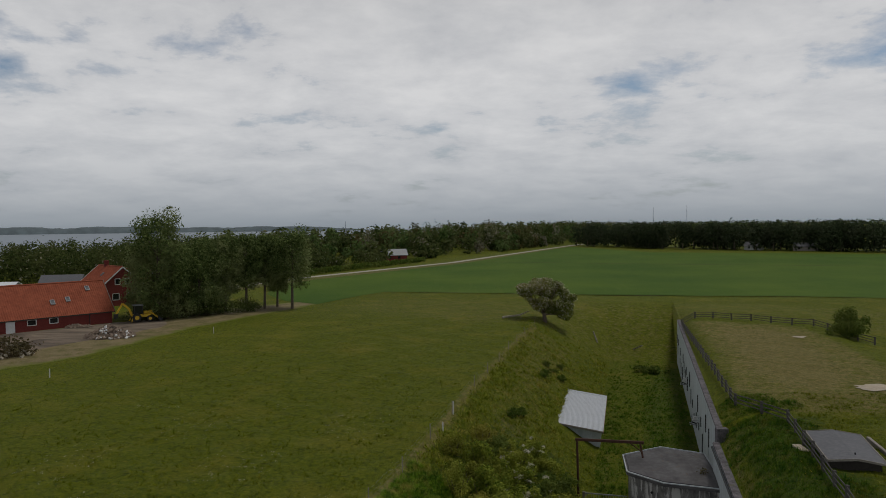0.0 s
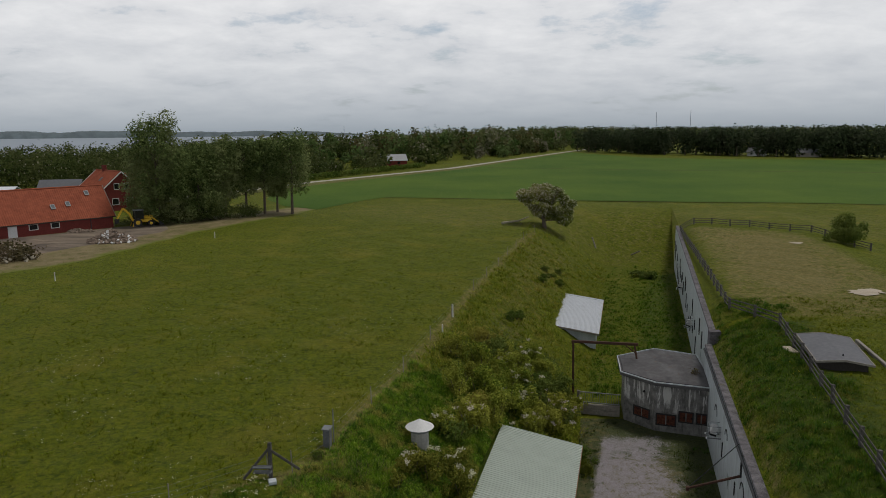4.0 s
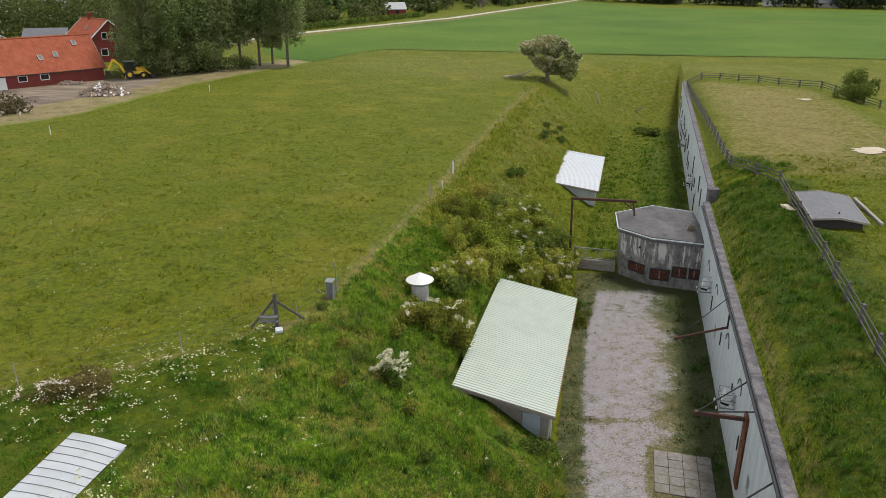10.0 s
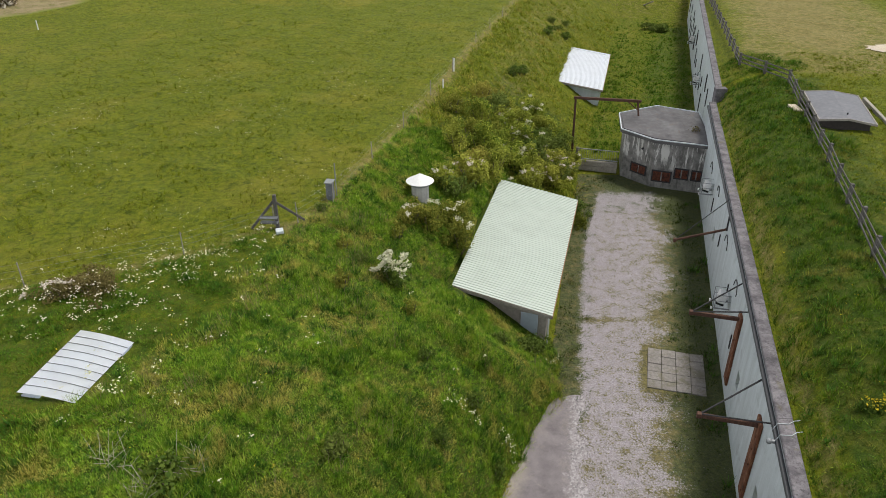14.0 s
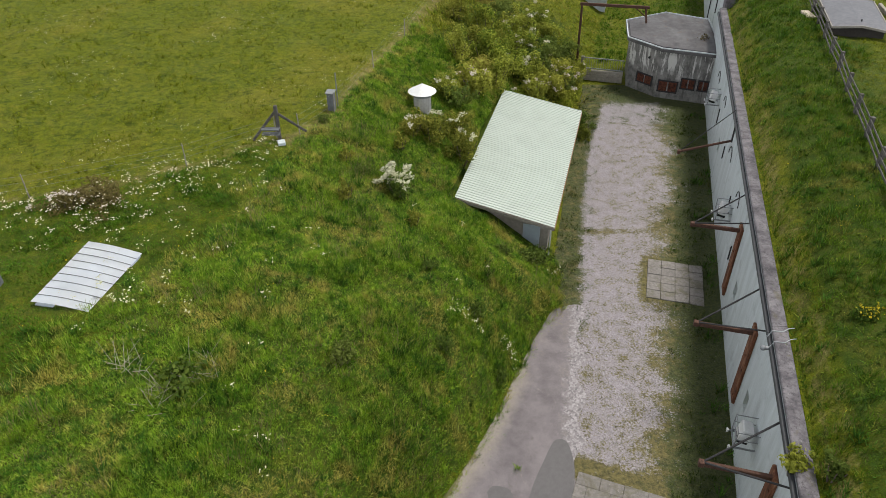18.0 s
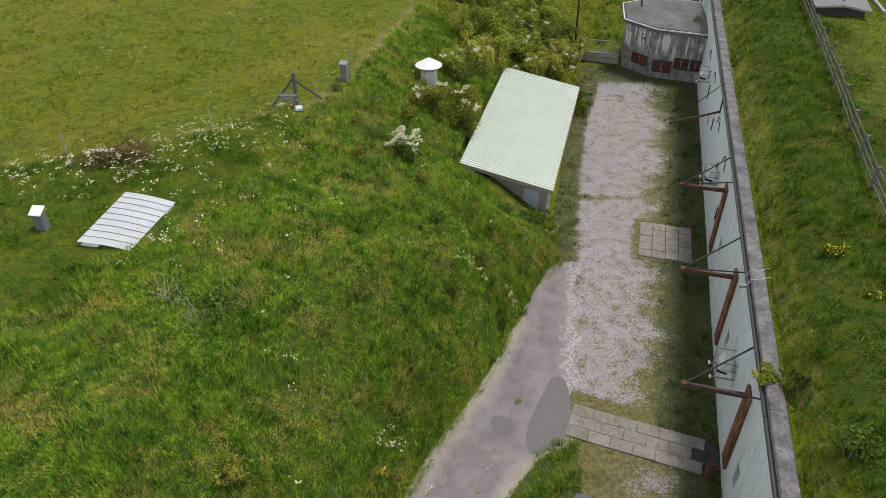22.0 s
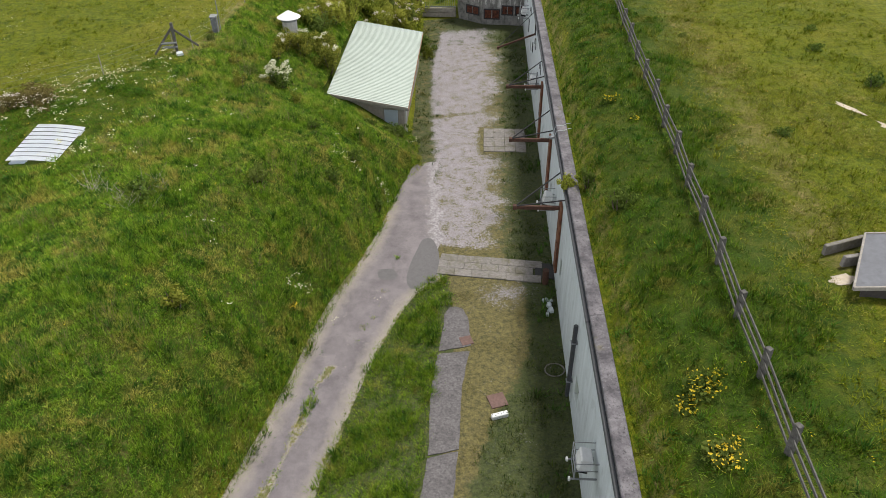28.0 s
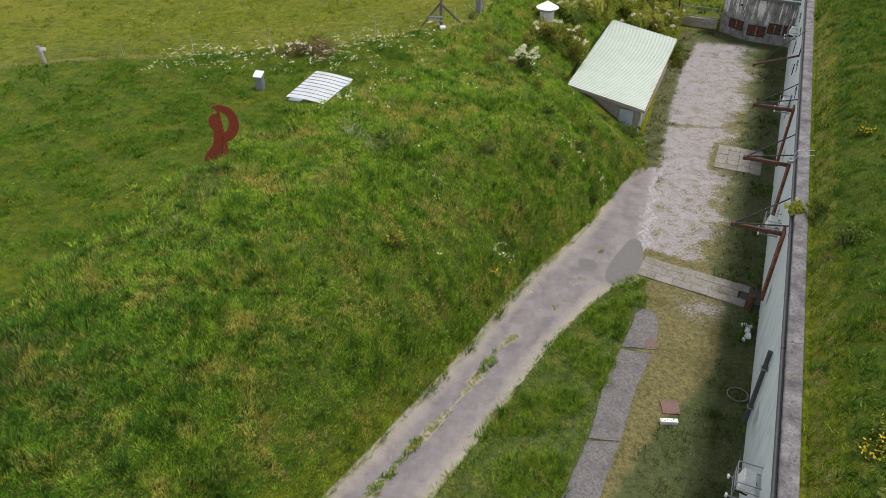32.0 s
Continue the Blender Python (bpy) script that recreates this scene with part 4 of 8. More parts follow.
WN2 = Vector((-WD2.y, WD2.x, 0))


def on_wall(y, z, outwards=0.0):
    d, n = (WD, WN) if y < 55 else (WD2, WN2)
    return Vector((float(wall_x(y)), y, z)) + n * outwards


def wall_pose(y, z, outwards=0.0):
    """Local x out of the wall, y along it, z up."""
    d, n = (WD, WN) if y < 55 else (WD2, WN2)
    return Matrix.Translation(on_wall(y, z, outwards)) @ Matrix(((n.x, d.x, 0, 0), (n.y, d.y, 0, 0), (0, 0, 1, 0), (0, 0, 0, 1)))


wall = tagged(empty("wall_fort"), "long weathered grey concrete fort wall", "wall", kind="structure")


def wall_run(y0, y1, z1, holes):
    """Concrete with recessed openings: stacked around each opening, with a dark back."""
    bm = bmesh.new()
    x0, x1 = float(wall_x(y0)), float(wall_x(y1))
    cuts = sorted(holes)
    edges = [y0]
    for y, z, w, h in cuts:
        edges += [y - w / 2, y + w / 2]
    edges.append(y1)
    for i in range(len(edges) - 1):
        a, b = edges[i], edges[i + 1]
        xa, xb = float(wall_x(a)), float(wall_x(b))
        base = [(xa, a), (xb, b), (xb + 0.43, b), (xa + 0.43, a)]
        if i % 2:
            y, z, w, h = cuts[i // 2]
            prism(bm, base, -0.3, z - h / 2)
            prism(bm, base, z + h / 2, z1)
            prism(bm, [(xa + 0.3, a), (xb + 0.3, b), (xb + 0.42, b), (xa + 0.42, a)], z - h / 2, z + h / 2)
        else:
            prism(bm, base, -0.3, z1)
    part("wall_body", bm, M["wall"], wall)
    n = max(1, round((y1 - y0) / 7.5))
    for k in range(n):
        a, b = y0 + (y1 - y0) * k / n + 0.008, y0 + (y1 - y0) * (k + 1) / n - 0.008
        xa, xb = float(wall_x(a)), float(wall_x(b))
        bm = bmesh.new()
        prism(bm, [(xa - 0.03, a), (xb - 0.03, b), (xb + 0.50, b), (xa + 0.50, a)], z1, z1 + 0.17)
        bmesh.ops.bevel(bm, geom=[e for e in bm.edges if abs((e.verts[0].co - e.verts[1].co).y) > 1], offset=0.03, segments=1, affect="EDGES")
        part("coping_stone", bm, M["cap"], wall)


WINDOWS = [(-6.0, 1.8, 0.9, 1.0), (5.2, 1.7, 0.8, 1.05), (12.45, 1.95, 0.5, 1.0), (19.0, 2.25, 0.5, 0.85), (25.5, 2.4, 0.6, 0.75), (33.0, 1.8, 0.7, 1.2), (40.0, 2.2, 0.6, 0.9)]
wall_run(-24, 54.8, 5.95, WINDOWS)
FAR_SLITS = [(62 + 5.2 * k, 2.6 + 0.5 * (k % 2), 0.35, 1.5 + 0.5 * (k % 3)) for k in range(11)]
wall_run(55.6, 117.5, 6.9, FAR_SLITS)
for y, z, w, h in WINDOWS:
    frame_ = empty("wall_window", wall_pose(y, z, -0.26))
    frame_.parent = wall
    bm = bmesh.new()
    for s in (-1, 1):
        box(bm, 0, 0.05, s * w / 2 - 0.03, s * w / 2 + 0.03, -h / 2, h / 2)
        box(bm, 0, 0.05, -w / 2, w / 2, s * h / 2 - 0.03, s * h / 2 + 0.03)
    part("window_frame", bm, M["darkmetal"], frame_)
    bm = bmesh.new()
    box(bm, 0.012, 0.022, -w / 2 + 0.03, w / 2 - 0.03, -h / 2 + 0.03, h / 2 - 0.03)
    part("pane", bm, M["darkglass"], frame_)
# a dark panel at the back of each slit
for y, z, w, h in FAR_SLITS:
    bm = bmesh.new()
    box(bm, -0.27, -0.2, -w / 2 + 0.01, w / 2 - 0.01, -h / 2 + 0.01, h / 2 - 0.01, wall_pose(y, z))
    part("slit_shutter", bm, M["darkmetal"], wall)
# gutter under the coping, in lengths
for k in range(11):
    a, b = -24 + 7.15 * k, -24 + 7.15 * (k + 1) - 0.02
    bm = bmesh.new()
    beam(bm, on_wall(a, 5.80, 0.075), on_wall(b, 5.80, 0.075), 0.13, 0.17, 0.02)
    part("gutter", bm, M["gutter"], wall, "dark grey gutter under the coping")
# short end pier where the taller stretch begins
bm = bmesh.new()
x0 = float(wall_x(55.6))
prism(bm, [(x0 - 0.12, 55.0), (x0 + 0.75, 55.0), (x0 + 0.75, 55.595), (x0 - 0.12, 55.595)], 0, 7.08)
bmesh.ops.bevel(bm, geom=list(bm.edges), offset=0.03, segments=1, affect="EDGES")
part("pier", bm, M["cap"], wall, "dark concrete pier at the step in the wall")
# iron stains, ring and scrolled ironwork on the face
for k, (y, z, r) in enumerate(((30.2, 4.2, 0.55), (35.2, 4.0, 0.6), (46.5, 3.8, 0.6), (-1.6, 3.9, 0.6), (41.5, 4.3, 0.5))):
    bm = bmesh.new()
    last = None
    for i in range(13):
        a = math.pi * i / 12
        p = wall_pose(y, z, 0.03) @ Vector((0, r * math.cos(a), r * math.sin(a)))
        if last is not None:
            rod(bm, last, p, 0.022, sides=6)
        last = p
    part("iron_arch", bm, M["darkmetal"], wall, "bent iron bar fixed to the wall")
# raised dark bars, added in place of narrow slits in the face
for k, (y, z, h) in enumerate(((32.0, 3.0, 0.9), (37.5, 3.1, 0.8), (42.8, 2.9, 1.0), (28.6, 2.3, 0.8))):
    bm = bmesh.new()
    box(bm, 0, 0.06, -0.045, 0.045, -h / 2, h / 2, wall_pose(y, z), 0.012)
    part("iron_bar", bm, M["darkmetal"], wall, "dark upright bar in place of a narrow slit")
rnd = random.Random(5)
for k in range(26):
    y = 60 + 56 * (k + rnd.random()) / 26
    h = rnd.uniform(0.7, 1.9)
    bm = bmesh.new()
    box(bm, 0, 0.08, -0.07, 0.07, -h / 2, h / 2, wall_pose(y, rnd.uniform(1.6, 5.2)), 0.015)
    part("iron_bar", bm, M["darkmetal"], wall, "dark upright bar in place of a narrow slit")


# ---------------------------------------------------------------- things on the wall
def bracket(y, z=4.35, reach=2.25, plank=True, drop=0.0):
    ob = tagged(empty("wall_hoist", wall_pose(y, z)), "rusty iron hoist arm standing out from the wall", "hoist", "hoists on the wall")
    bm = bmesh.new()
    beam(bm, (0.0, 0, 0), (reach, 0.02, -drop), 0.13 if plank else 0.1, 0.20 if plank else 0.12, 0.02)
    part("arm", bm, M["rust"], ob)
    for s, name in ((-1.3, "tie"), (1.2, "tie")):
        if not plank and s < 0:
            continue
        bm = bmesh.new()
        rod(bm, (0.03, s, 1.25), (reach - 0.08, 0.02, 0.06 - drop), 0.035 if plank else 0.025, sides=6)
        part(name, bm, M["darkmetal"], ob)
    bm = bmesh.new()
    box(bm, reach - 0.14, reach + 0.04, -0.09, 0.11, -0.10 - drop, 0.12 - drop, None, 0.02)
    part("head", bm, M["rust"], ob)
    if plank:
        bm = bmesh.new()
        h = 3.6
        box(bm, 0.0, 0.12, -0.36, 0.36, -h, 0.25, None, 0.03)
        for k in range(5):
            rod(bm, (0.09, -0.2 + 0.1 * (k % 2), -h + 0.4 + 0.7 * k), (0.16, -0.2 + 0.1 * (k % 2), -h + 0.4 + 0.7 * k), 0.045, sides=6)
        part("backplate", bm, M["rustwood"], ob, "rust-brown flaking back plank")
    else:
        bm = bmesh.new()
        box(bm, 0.0, 0.08, -0.06, 0.06, -0.1, 1.15, None, 0.01)
        part("backplate", bm, M["darkmetal"], ob, "narrow dark iron upright")
    return ob


bracket(35.75, 4.75, 2.7, False, 1.05)
for y in (27.5, 20.55, 13.95):
    bracket(y)


def flood_box(y, z):
    ob = tagged(empty("wall_floodlight", wall_pose(y, z)), "white boxed floodlight in a grey wire cage", "floodlight", "floodlights on the wall")
    bm = bmesh.new()
    box(bm, 0.22, 0.62, -0.3, 0.3, -0.22, 0.30, Matrix.Rotation(radians(-14), 4, "Y"), 0.04)
    part("housing", bm, M["whitepaint"], ob)
    bm = bmesh.new()
    box(bm, 0.2, 0.6, -0.24, 0.24, -0.36, -0.24, Matrix.Rotation(radians(-14), 4, "Y"), 0.02)
    part("lamp_glass", bm, M["darkglass"], ob)
    for s in (-0.38, 0.38):
        bm = bmesh.new()
        beam(bm, (0, s, -0.35), (0.85, s, -0.35), 0.05)
        part("arm", bm, M["greymetal"], ob)
        bm = bmesh.new()
        box(bm, 0.83, 0.90, s - 0.06, s + 0.06, -0.41, -0.29, None, 0.01)
        part("arm_end", bm, M["whitepaint"], ob)
    for z0 in (-0.3, 0.1, 0.45):
        bm = bmesh.new()
        for a, b in (((0.0, -0.42), (0.72, -0.42)), ((0.72, -0.42), (0.72, 0.42)), ((0.72, 0.42), (0.0, 0.42))):
            rod(bm, (*a, z0), (*b, z0), 0.018, sides=6)
        part("cage_ring", bm, M["greymetal"], ob)
    for s in (-0.42, 0.42):
        bm = bmesh.new()
        rod(bm, (0.72, s, -0.32), (0.72, s, 0.47), 0.018, sides=6)
        part("cage_bar", bm, M["greymetal"], ob)
    return ob


for y, z in ((44.2, 3.5), (31.0, 3.15), (16.7, 3.0), (0.75, 3.4), (72.0, 3.0), (90.0, 3.0)):
    flood_box(y, z)
pipe = tagged(empty("drain_pipe", wall_pose(6.25, 0)), "dark grey drain pipe down the wall", "pipe")
bm = bmesh.new()
rod(bm, (0.14, 0, 0.35), (0.14, 0, 4.15), 0.09, sides=12)
part("pipe", bm, M["gutter"], pipe, smooth=False)
for z in (1.2, 3.3):
    bm = bmesh.new()
    box(bm, 0, 0.26, -0.12, 0.12, z - 0.03, z + 0.03, None, 0.01)
    part("clamp", bm, M["greymetal"], pipe)
lamp = tagged(empty("globe_lamp", wall_pose(18.2, 5.75, 0.2)), "round milky lamp under the coping", "lamp")
bm = bmesh.new()
bmesh.ops.create_uvsphere(bm, u_segments=14, v_segments=9, radius=0.10, matrix=pose(0.12, 0, 0))
part("globe", bm, M["greymetal"], lamp, smooth=True)
bm = bmesh.new()
rod(bm, (-0.05, 0, 0.02), (0.05, 0, 0.02), 0.07, sides=10)
part("mount", bm, M["greymetal"], lamp)
for s in (0.0, 0.55):
    bm = bmesh.new()
    pts = [on_wall(18.15 + s, 5.85, 0.16), on_wall(18.15 + s, 6.14, 0.06), on_wall(18.2 + s, 6.14, -0.3), on_wall(18.4 + s, 6.14, -0.5), on_wall(18.5 + s, 6.12, -0.7)]
    for a, b in zip(pts, pts[1:]):
        rod(bm, a, b, 0.014, sides=6)
    tagged(link_mesh("cable", bm, M["wall"]), "pale cable laid across the coping", "cable", "cables on the coping")
bm = bmesh.new()
rod(bm, on_wall(13.75, 0.0, 0.5), on_wall(13.75, 0.85, 0.5), 0.16, sides=12)
tagged(link_mesh("bollard", bm, M["rust"]), "short rusty iron stump beside the wall", "bollard")
for k in range(7):
    bm = bmesh.new()
    s = 0.11 + 0.05 * rnd.random()
    box(bm, -s, s, -s * 0.6, s * 0.6, 0.0, s, Matrix.Translation(on_wall(11.4 + 0.17 * k, 0.0 + 0.12 * (k % 2), 0.35 + 0.25 * rnd.random())) @ pose(0, 0, 0, 0, 0, rnd.uniform(0, 90)), 0.02)
    tagged(link_mesh("loose_stone", bm, M["wall"]), "pale broken stone lying at the wall", "stone", "stones at the wall")
# dark plate and handle added here for the shade on the slabs
dark_plate = tagged(empty("drain_cover", pose(9.25, 14.75, 0.02, 0, 0, -15)), "added dark plate for the shade beside the slab walk", "cover")
bm = bmesh.new()
box(bm, -0.52, 0.52, -0.62, 0.62, 0, 0.07, None, 0.012)
part("plate", bm, M["darkmetal"], dark_plate)
bm = bmesh.new()
box(bm, -0.07, 0.07, -0.52, -0.48, 0.07, 0.10, None, 0.008)
part("lift_handle", bm, M["rust"], dark_plate)
bm = bmesh.new()
last = None
for i in range(21):
    a = 2 * math.pi * i / 20
    p = Vector((7.75 + 0.42 * math.cos(a), 8.0 + 0.38 * math.sin(a), 0.06))
    if last is not None:
        rod(bm, last, p, 0.03, sides=6)
    last = p
tagged(link_mesh("hose_ring", bm, M["slab"]), "coiled pale hose lying in the grass", "hose")


# ---------------------------------------------------------------- slabs and paths
def slab_field(thing, corner, along, across, n, m_, size, seed, gap=0.03, mat=None, staggered=False):
    rnd_ = random.Random(seed)
    me = None
    a, c = Vector(along).normalized(), Vector(across).normalized()
    for i in range(n):
        for j in range(m_):
            if me is None:
                bm = bmesh.new()
                box(bm, -size[0] / 2 + gap / 2, size[0] / 2 - gap / 2, -size[1] / 2 + gap / 2, size[1] / 2 - gap / 2, -0.05, 0.05, None, 0.012)
                ob = part("slab", bm, mat or M["slab"], thing)
                me = ob.data
            else:
                ob = new("slab", me)
                ob.parent = thing
            if staggered and j % 2:
                mid, long_ = (0.25, 0.5) if i == 0 else (i, 1.0)
            else:
                mid, long_ = i + 0.5, 1.0
            p = Vector(corner) + a * size[0] * mid + c * size[1] * (j + 0.5)
            ob.matrix_basis = Matrix.Translation((p.x, p.y, 0.035 + rnd_.uniform(-0.012, 0.012))) @ pose(0, 0, 0, rnd_.uniform(-0.7, 0.7), rnd_.uniform(-0.7, 0.7), math.degrees(math.atan2(a.y, a.x)) + rnd_.uniform(-0.6, 0.6)) @ Matrix.Diagonal((long_, 1, 1, 1))


pad = tagged(empty("slab_pad"), "square of worn concrete paving slabs", "paving", kind="structure")
slab_field(pad, (8.75, 27.75), (0.978, -0.207), (0.207, 0.978), 4, 5, (0.70, 0.66), 1, 0.02)
walkway = tagged(empty("slab_walk"), "worn concrete slab walk across the yard", "paving", kind="structure")
slab_field(walkway, (3.75, 15.5), (0.95, -0.31), (0.31, 0.95), 6, 3, (0.88, 0.58), 2, 0.010, None, True)
path_ = tagged(empty("slab_path"), "old concrete garden path in the grass", "path", kind="structure")
for pts, mt in (([(3.55, 11.8), (3.68, 12.4), (3.95, 12.8), (4.3, 12.85), (4.6, 12.6), (4.72, 12.0), (4.5, 10.1), (3.0, 10.0)], "pathslab"), ([(2.95, 9.85), (4.35, 9.75), (3.6, 7.6), (2.95, 4.6), (1.75, 4.5), (2.25, 7.4)], "pathslab"), ([(1.7, 4.4), (2.9, 4.5), (2.35, 2.4), (1.1, -2.4), (-0.3, -2.3), (1.15, 2.5)], "pathslab"), ([(-0.35, -2.4), (1.05, -2.5), (-1.2, -11), (-2.6, -11)], "pathslab")):
    bm = fill(ragged(pts, 0.025, 0.3, 4), 1.0)
    for v in bm.verts:
        v.co.z = 0.055
    r = bmesh.ops.extrude_face_region(bm, geom=list(bm.faces))
    bmesh.ops.translate(bm, vec=(0, 0, -0.08), verts=[v for v in r["geom"] if isinstance(v, bmesh.types.BMVert)])
    bmesh.ops.recalc_face_normals(bm, faces=bm.faces)
    part("slab", bm, M[mt], path_)
for x, y, s in ((4.35, 10.45, 0.55), (4.95, 6.75, 0.72)):
    bm = bmesh.new()
    box(bm, -s / 2, s / 2, -s / 2, s / 2, 0.0, 0.07, pose(x, y, 0, 0, 0, 8), 0.012)
    tagged(link_mesh("red_slab", bm, M["redslab"]), "reddish square slab lying in the grass", "slab", "loose red slabs")
bench = tagged(empty("bench_block", pose(4.85, 5.9, 0, 0, 0, 8) @ Matrix.Scale(0.82, 4)), "low white block bench with dark holes", "bench")
bm = bmesh.new()
box(bm, -0.42, 0.42, -0.12, 0.12, 0.0, 0.26, None, 0.015)
part("block", bm, M["whitepaint"], bench)
for k in range(6):
    bm = bmesh.new()
    x = -0.36 + 0.145 * k
    rod(bm, (x, 0.04 - 0.08 * (k % 2), 0.255), (x, 0.04 - 0.08 * (k % 2), 0.264), 0.03, sides=8)
    part("hole", bm, M["darkmetal"], bench)

# ---------------------------------------------------------------- blockhouse
house = tagged(empty("blockhouse"), "old angular concrete blockhouse with whitewash runs", "blockhouse")
FOOTPRINT = [(12.0, 54.2), (14.35, 51.9), (17.35, 50.9), (18.5, 56.6), (14.2, 58.6), (12.3, 57.3)]


def shrunk(points, f):
    cx, cy = sum(p[0] for p in points) / len(points), sum(p[1] for p in points) / len(points)
    return [(cx + (x - cx) * f, cy + (y - cy) * f) for x, y in points]


bm = bmesh.new()
prism(bm, [(11.9, 54.3), (13.8, 52.2), (17.45, 51.0), (18.3, 54.9), (18.7, 58.0), (15.6, 59.8), (12.4, 57.8)], -0.1, 3.75)
part("body", bm, M["wallstain"], house)
ROOF = [(11.5, 54.2), (13.65, 51.8), (17.55, 50.6), (18.3, 54.8), (18.75, 58.6), (15.6, 60.3), (12.0, 58.2)]
bm = bmesh.new()
prism(bm, ROOF, 3.75, 3.98)
part("roof_slab", bm, M["roofcoat"], house)
bm = bmesh.new()
prism(bm, shrunk(ROOF, 0.94), 3.98, lambda x, y: 4.05 + 0.18 * max(0, 1 - math.hypot(x - 15.2, y - 55) / 4))
part("roofing_felt", bm, M["deckfelt"], house, "dark stained roofing felt")
bm = bmesh.new()
prism(bm, ROOF, 3.985, 4.06)
bmesh.ops.delete(bm, geom=[f for f in bm.faces if abs(f.normal.z) > 0.9], context="FACES")
bmesh.ops.solidify(bm, geom=list(bm.faces), thickness=0.08)
part("parapet", bm, M["wall"], house, "pale concrete roof edge")
for (ax, ay), (bx, by), spots in (((11.9, 54.3), (13.8, 52.2), ((0.335, 1.15, 1.4, 0.72),)), ((13.8, 52.2), (17.45, 51.0), ((0.03, 1.0, 1.4, 0.85), (0.455, 1.4, 1.0, 0.8), (0.78, 1.4, 0.7, 0.78)))):
    d = Vector((bx - ax, by - ay, 0))
    L, ang = d.length, math.degrees(math.atan2(d.y, d.x))
    for f, z, w, h in spots:
        win = empty("shutter_window", Matrix.Translation((ax + d.x * f + d.x / L * w / 2, ay + d.y * f + d.y / L * w / 2, z)) @ pose(0, 0, 0, 0, 0, ang))
        win.parent = house
        bm = bmesh.new()
        for s in (-1, 1):
            box(bm, s * w / 2 - 0.05, s * w / 2 + 0.05, -0.07, 0.02, -h / 2 - 0.05, h / 2 + 0.05)
            box(bm, -w / 2, w / 2, -0.07, 0.02, s * h / 2 - 0.05, s * h / 2 + 0.05)
        part("window_frame", bm, M["darkmetal"], win)
        for s in (-1, 1):
            bm = bmesh.new()
            box(bm, s * w / 4 - w / 4 + 0.05, s * w / 4 + w / 4 - 0.05, -0.05, 0.0, -h / 2 + 0.05, h / 2 - 0.05, None, 0.01)
            part("shutter", bm, M["shutter"], win, "red-brown rusted iron shutter")
bm = bmesh.new()
rod(bm, (13.15, 52.98, 2.9), (13.05, 52.86, 2.9), 0.09, sides=10)
part("vent_hole", bm, M["darkmetal"], house)
# gate beside it
gate = tagged(empty("yard_gate", pose(8.55, 55.5, 0, 0, 0, -12.5)), "grey metal gate on a low block wall", "gate")
for k in range(2):
    bm = bmesh.new()
    box(bm, 0.02, 3.2, -0.1, 0.1, 0.0 + 0.45 * k, 0.43 + 0.45 * k, None, 0.01)
    part("block_course", bm, M["block"], gate)
for k in range(6):
    bm = bmesh.new()
    box(bm, 0.03 + 0.53 * k, 0.03 + 0.53 * k + 0.5, -0.13, -0.095, 0.03, 0.40, None, 0.01)
    part("block", bm, M["block"], gate)
    bm = bmesh.new()
    box(bm, 0.03 + 0.53 * k, 0.03 + 0.53 * k + 0.5, -0.13, -0.095, 0.48, 0.85, None, 0.01)
    part("block", bm, M["block"], gate)
for z in (1.0, 1.85):
    bm = bmesh.new()
    beam(bm, (0.0, 0, z), (3.2, 0, z), 0.07)
    part("rail", bm, M["greymetal"], gate)
for k in range(17):
    bm = bmesh.new()
    rod(bm, (0.1 + 0.187 * k, 0, 1.0), (0.1 + 0.187 * k, 0, 1.85), 0.016, sides=5)
    part("bar", bm, M["greymetal"], gate)
bm = bmesh.new()
box(bm, -0.2, 0.02, -0.12, 0.12, 0, 1.95, None, 0.02)
part("gatepost", bm, M["slab"], gate)
# gantry over the gate
gantry = tagged(empty("gantry"), "tall rusty iron gantry over the gate", "gantry")
bm = bmesh.new()
rod(bm, (8.45, 58.4, 0), (8.35, 58.4, 5.2), 0.10, 0.09, 8)
part("post", bm, M["rust"], gantry)
bm = bmesh.new()
beam(bm, (8.2, 58.42, 5.2), (13.6, 57.6, 5.2), 0.16, 0.22, 0.02)
part("crossbeam", bm, M["rust"], gantry)
bm = bmesh.new()
rod(bm, (13.3, 57.62, 5.2), (13.45, 57.3, 4.05), 0.08, 0.08, 8)
part("post", bm, M["rust"], gantry)
bm = bmesh.new()
rod(bm, (12.5, 57.75, 5.15), (13.4, 57.35, 4.5), 0.05, 0.05, 6)
part("strut", bm, M["rust"], gantry)


# ---------------------------------------------------------------- sheds with ribbed roofs
def ribbed_roof(bm, nl, nr, fr, fl, ribs, height=0.045, flat=0.6):
    """Ribs run from left to right; they repeat from near to far."""
    nl, nr, fr, fl = map(Vector, (nl, nr, fr, fl))
    rows_ = []
    for i in range(ribs):
        for t, h in ((0.0, 0), (flat, 0), (flat + 0.12, height), (0.88, height)):
            rows_.append(((i + t) / ribs, h))
    rows_.append((1.0, 0))
    top = []
    for t, h in rows_:
        top.append((bm.verts.new(nl.lerp(fl, t) + Vector((0, 0, h))), bm.verts.new(nr.lerp(fr, t) + Vector((0, 0, h)))))
    for (a, b), (c, d) in zip(top, top[1:]):
        bm.faces.new((a, b, d, c))


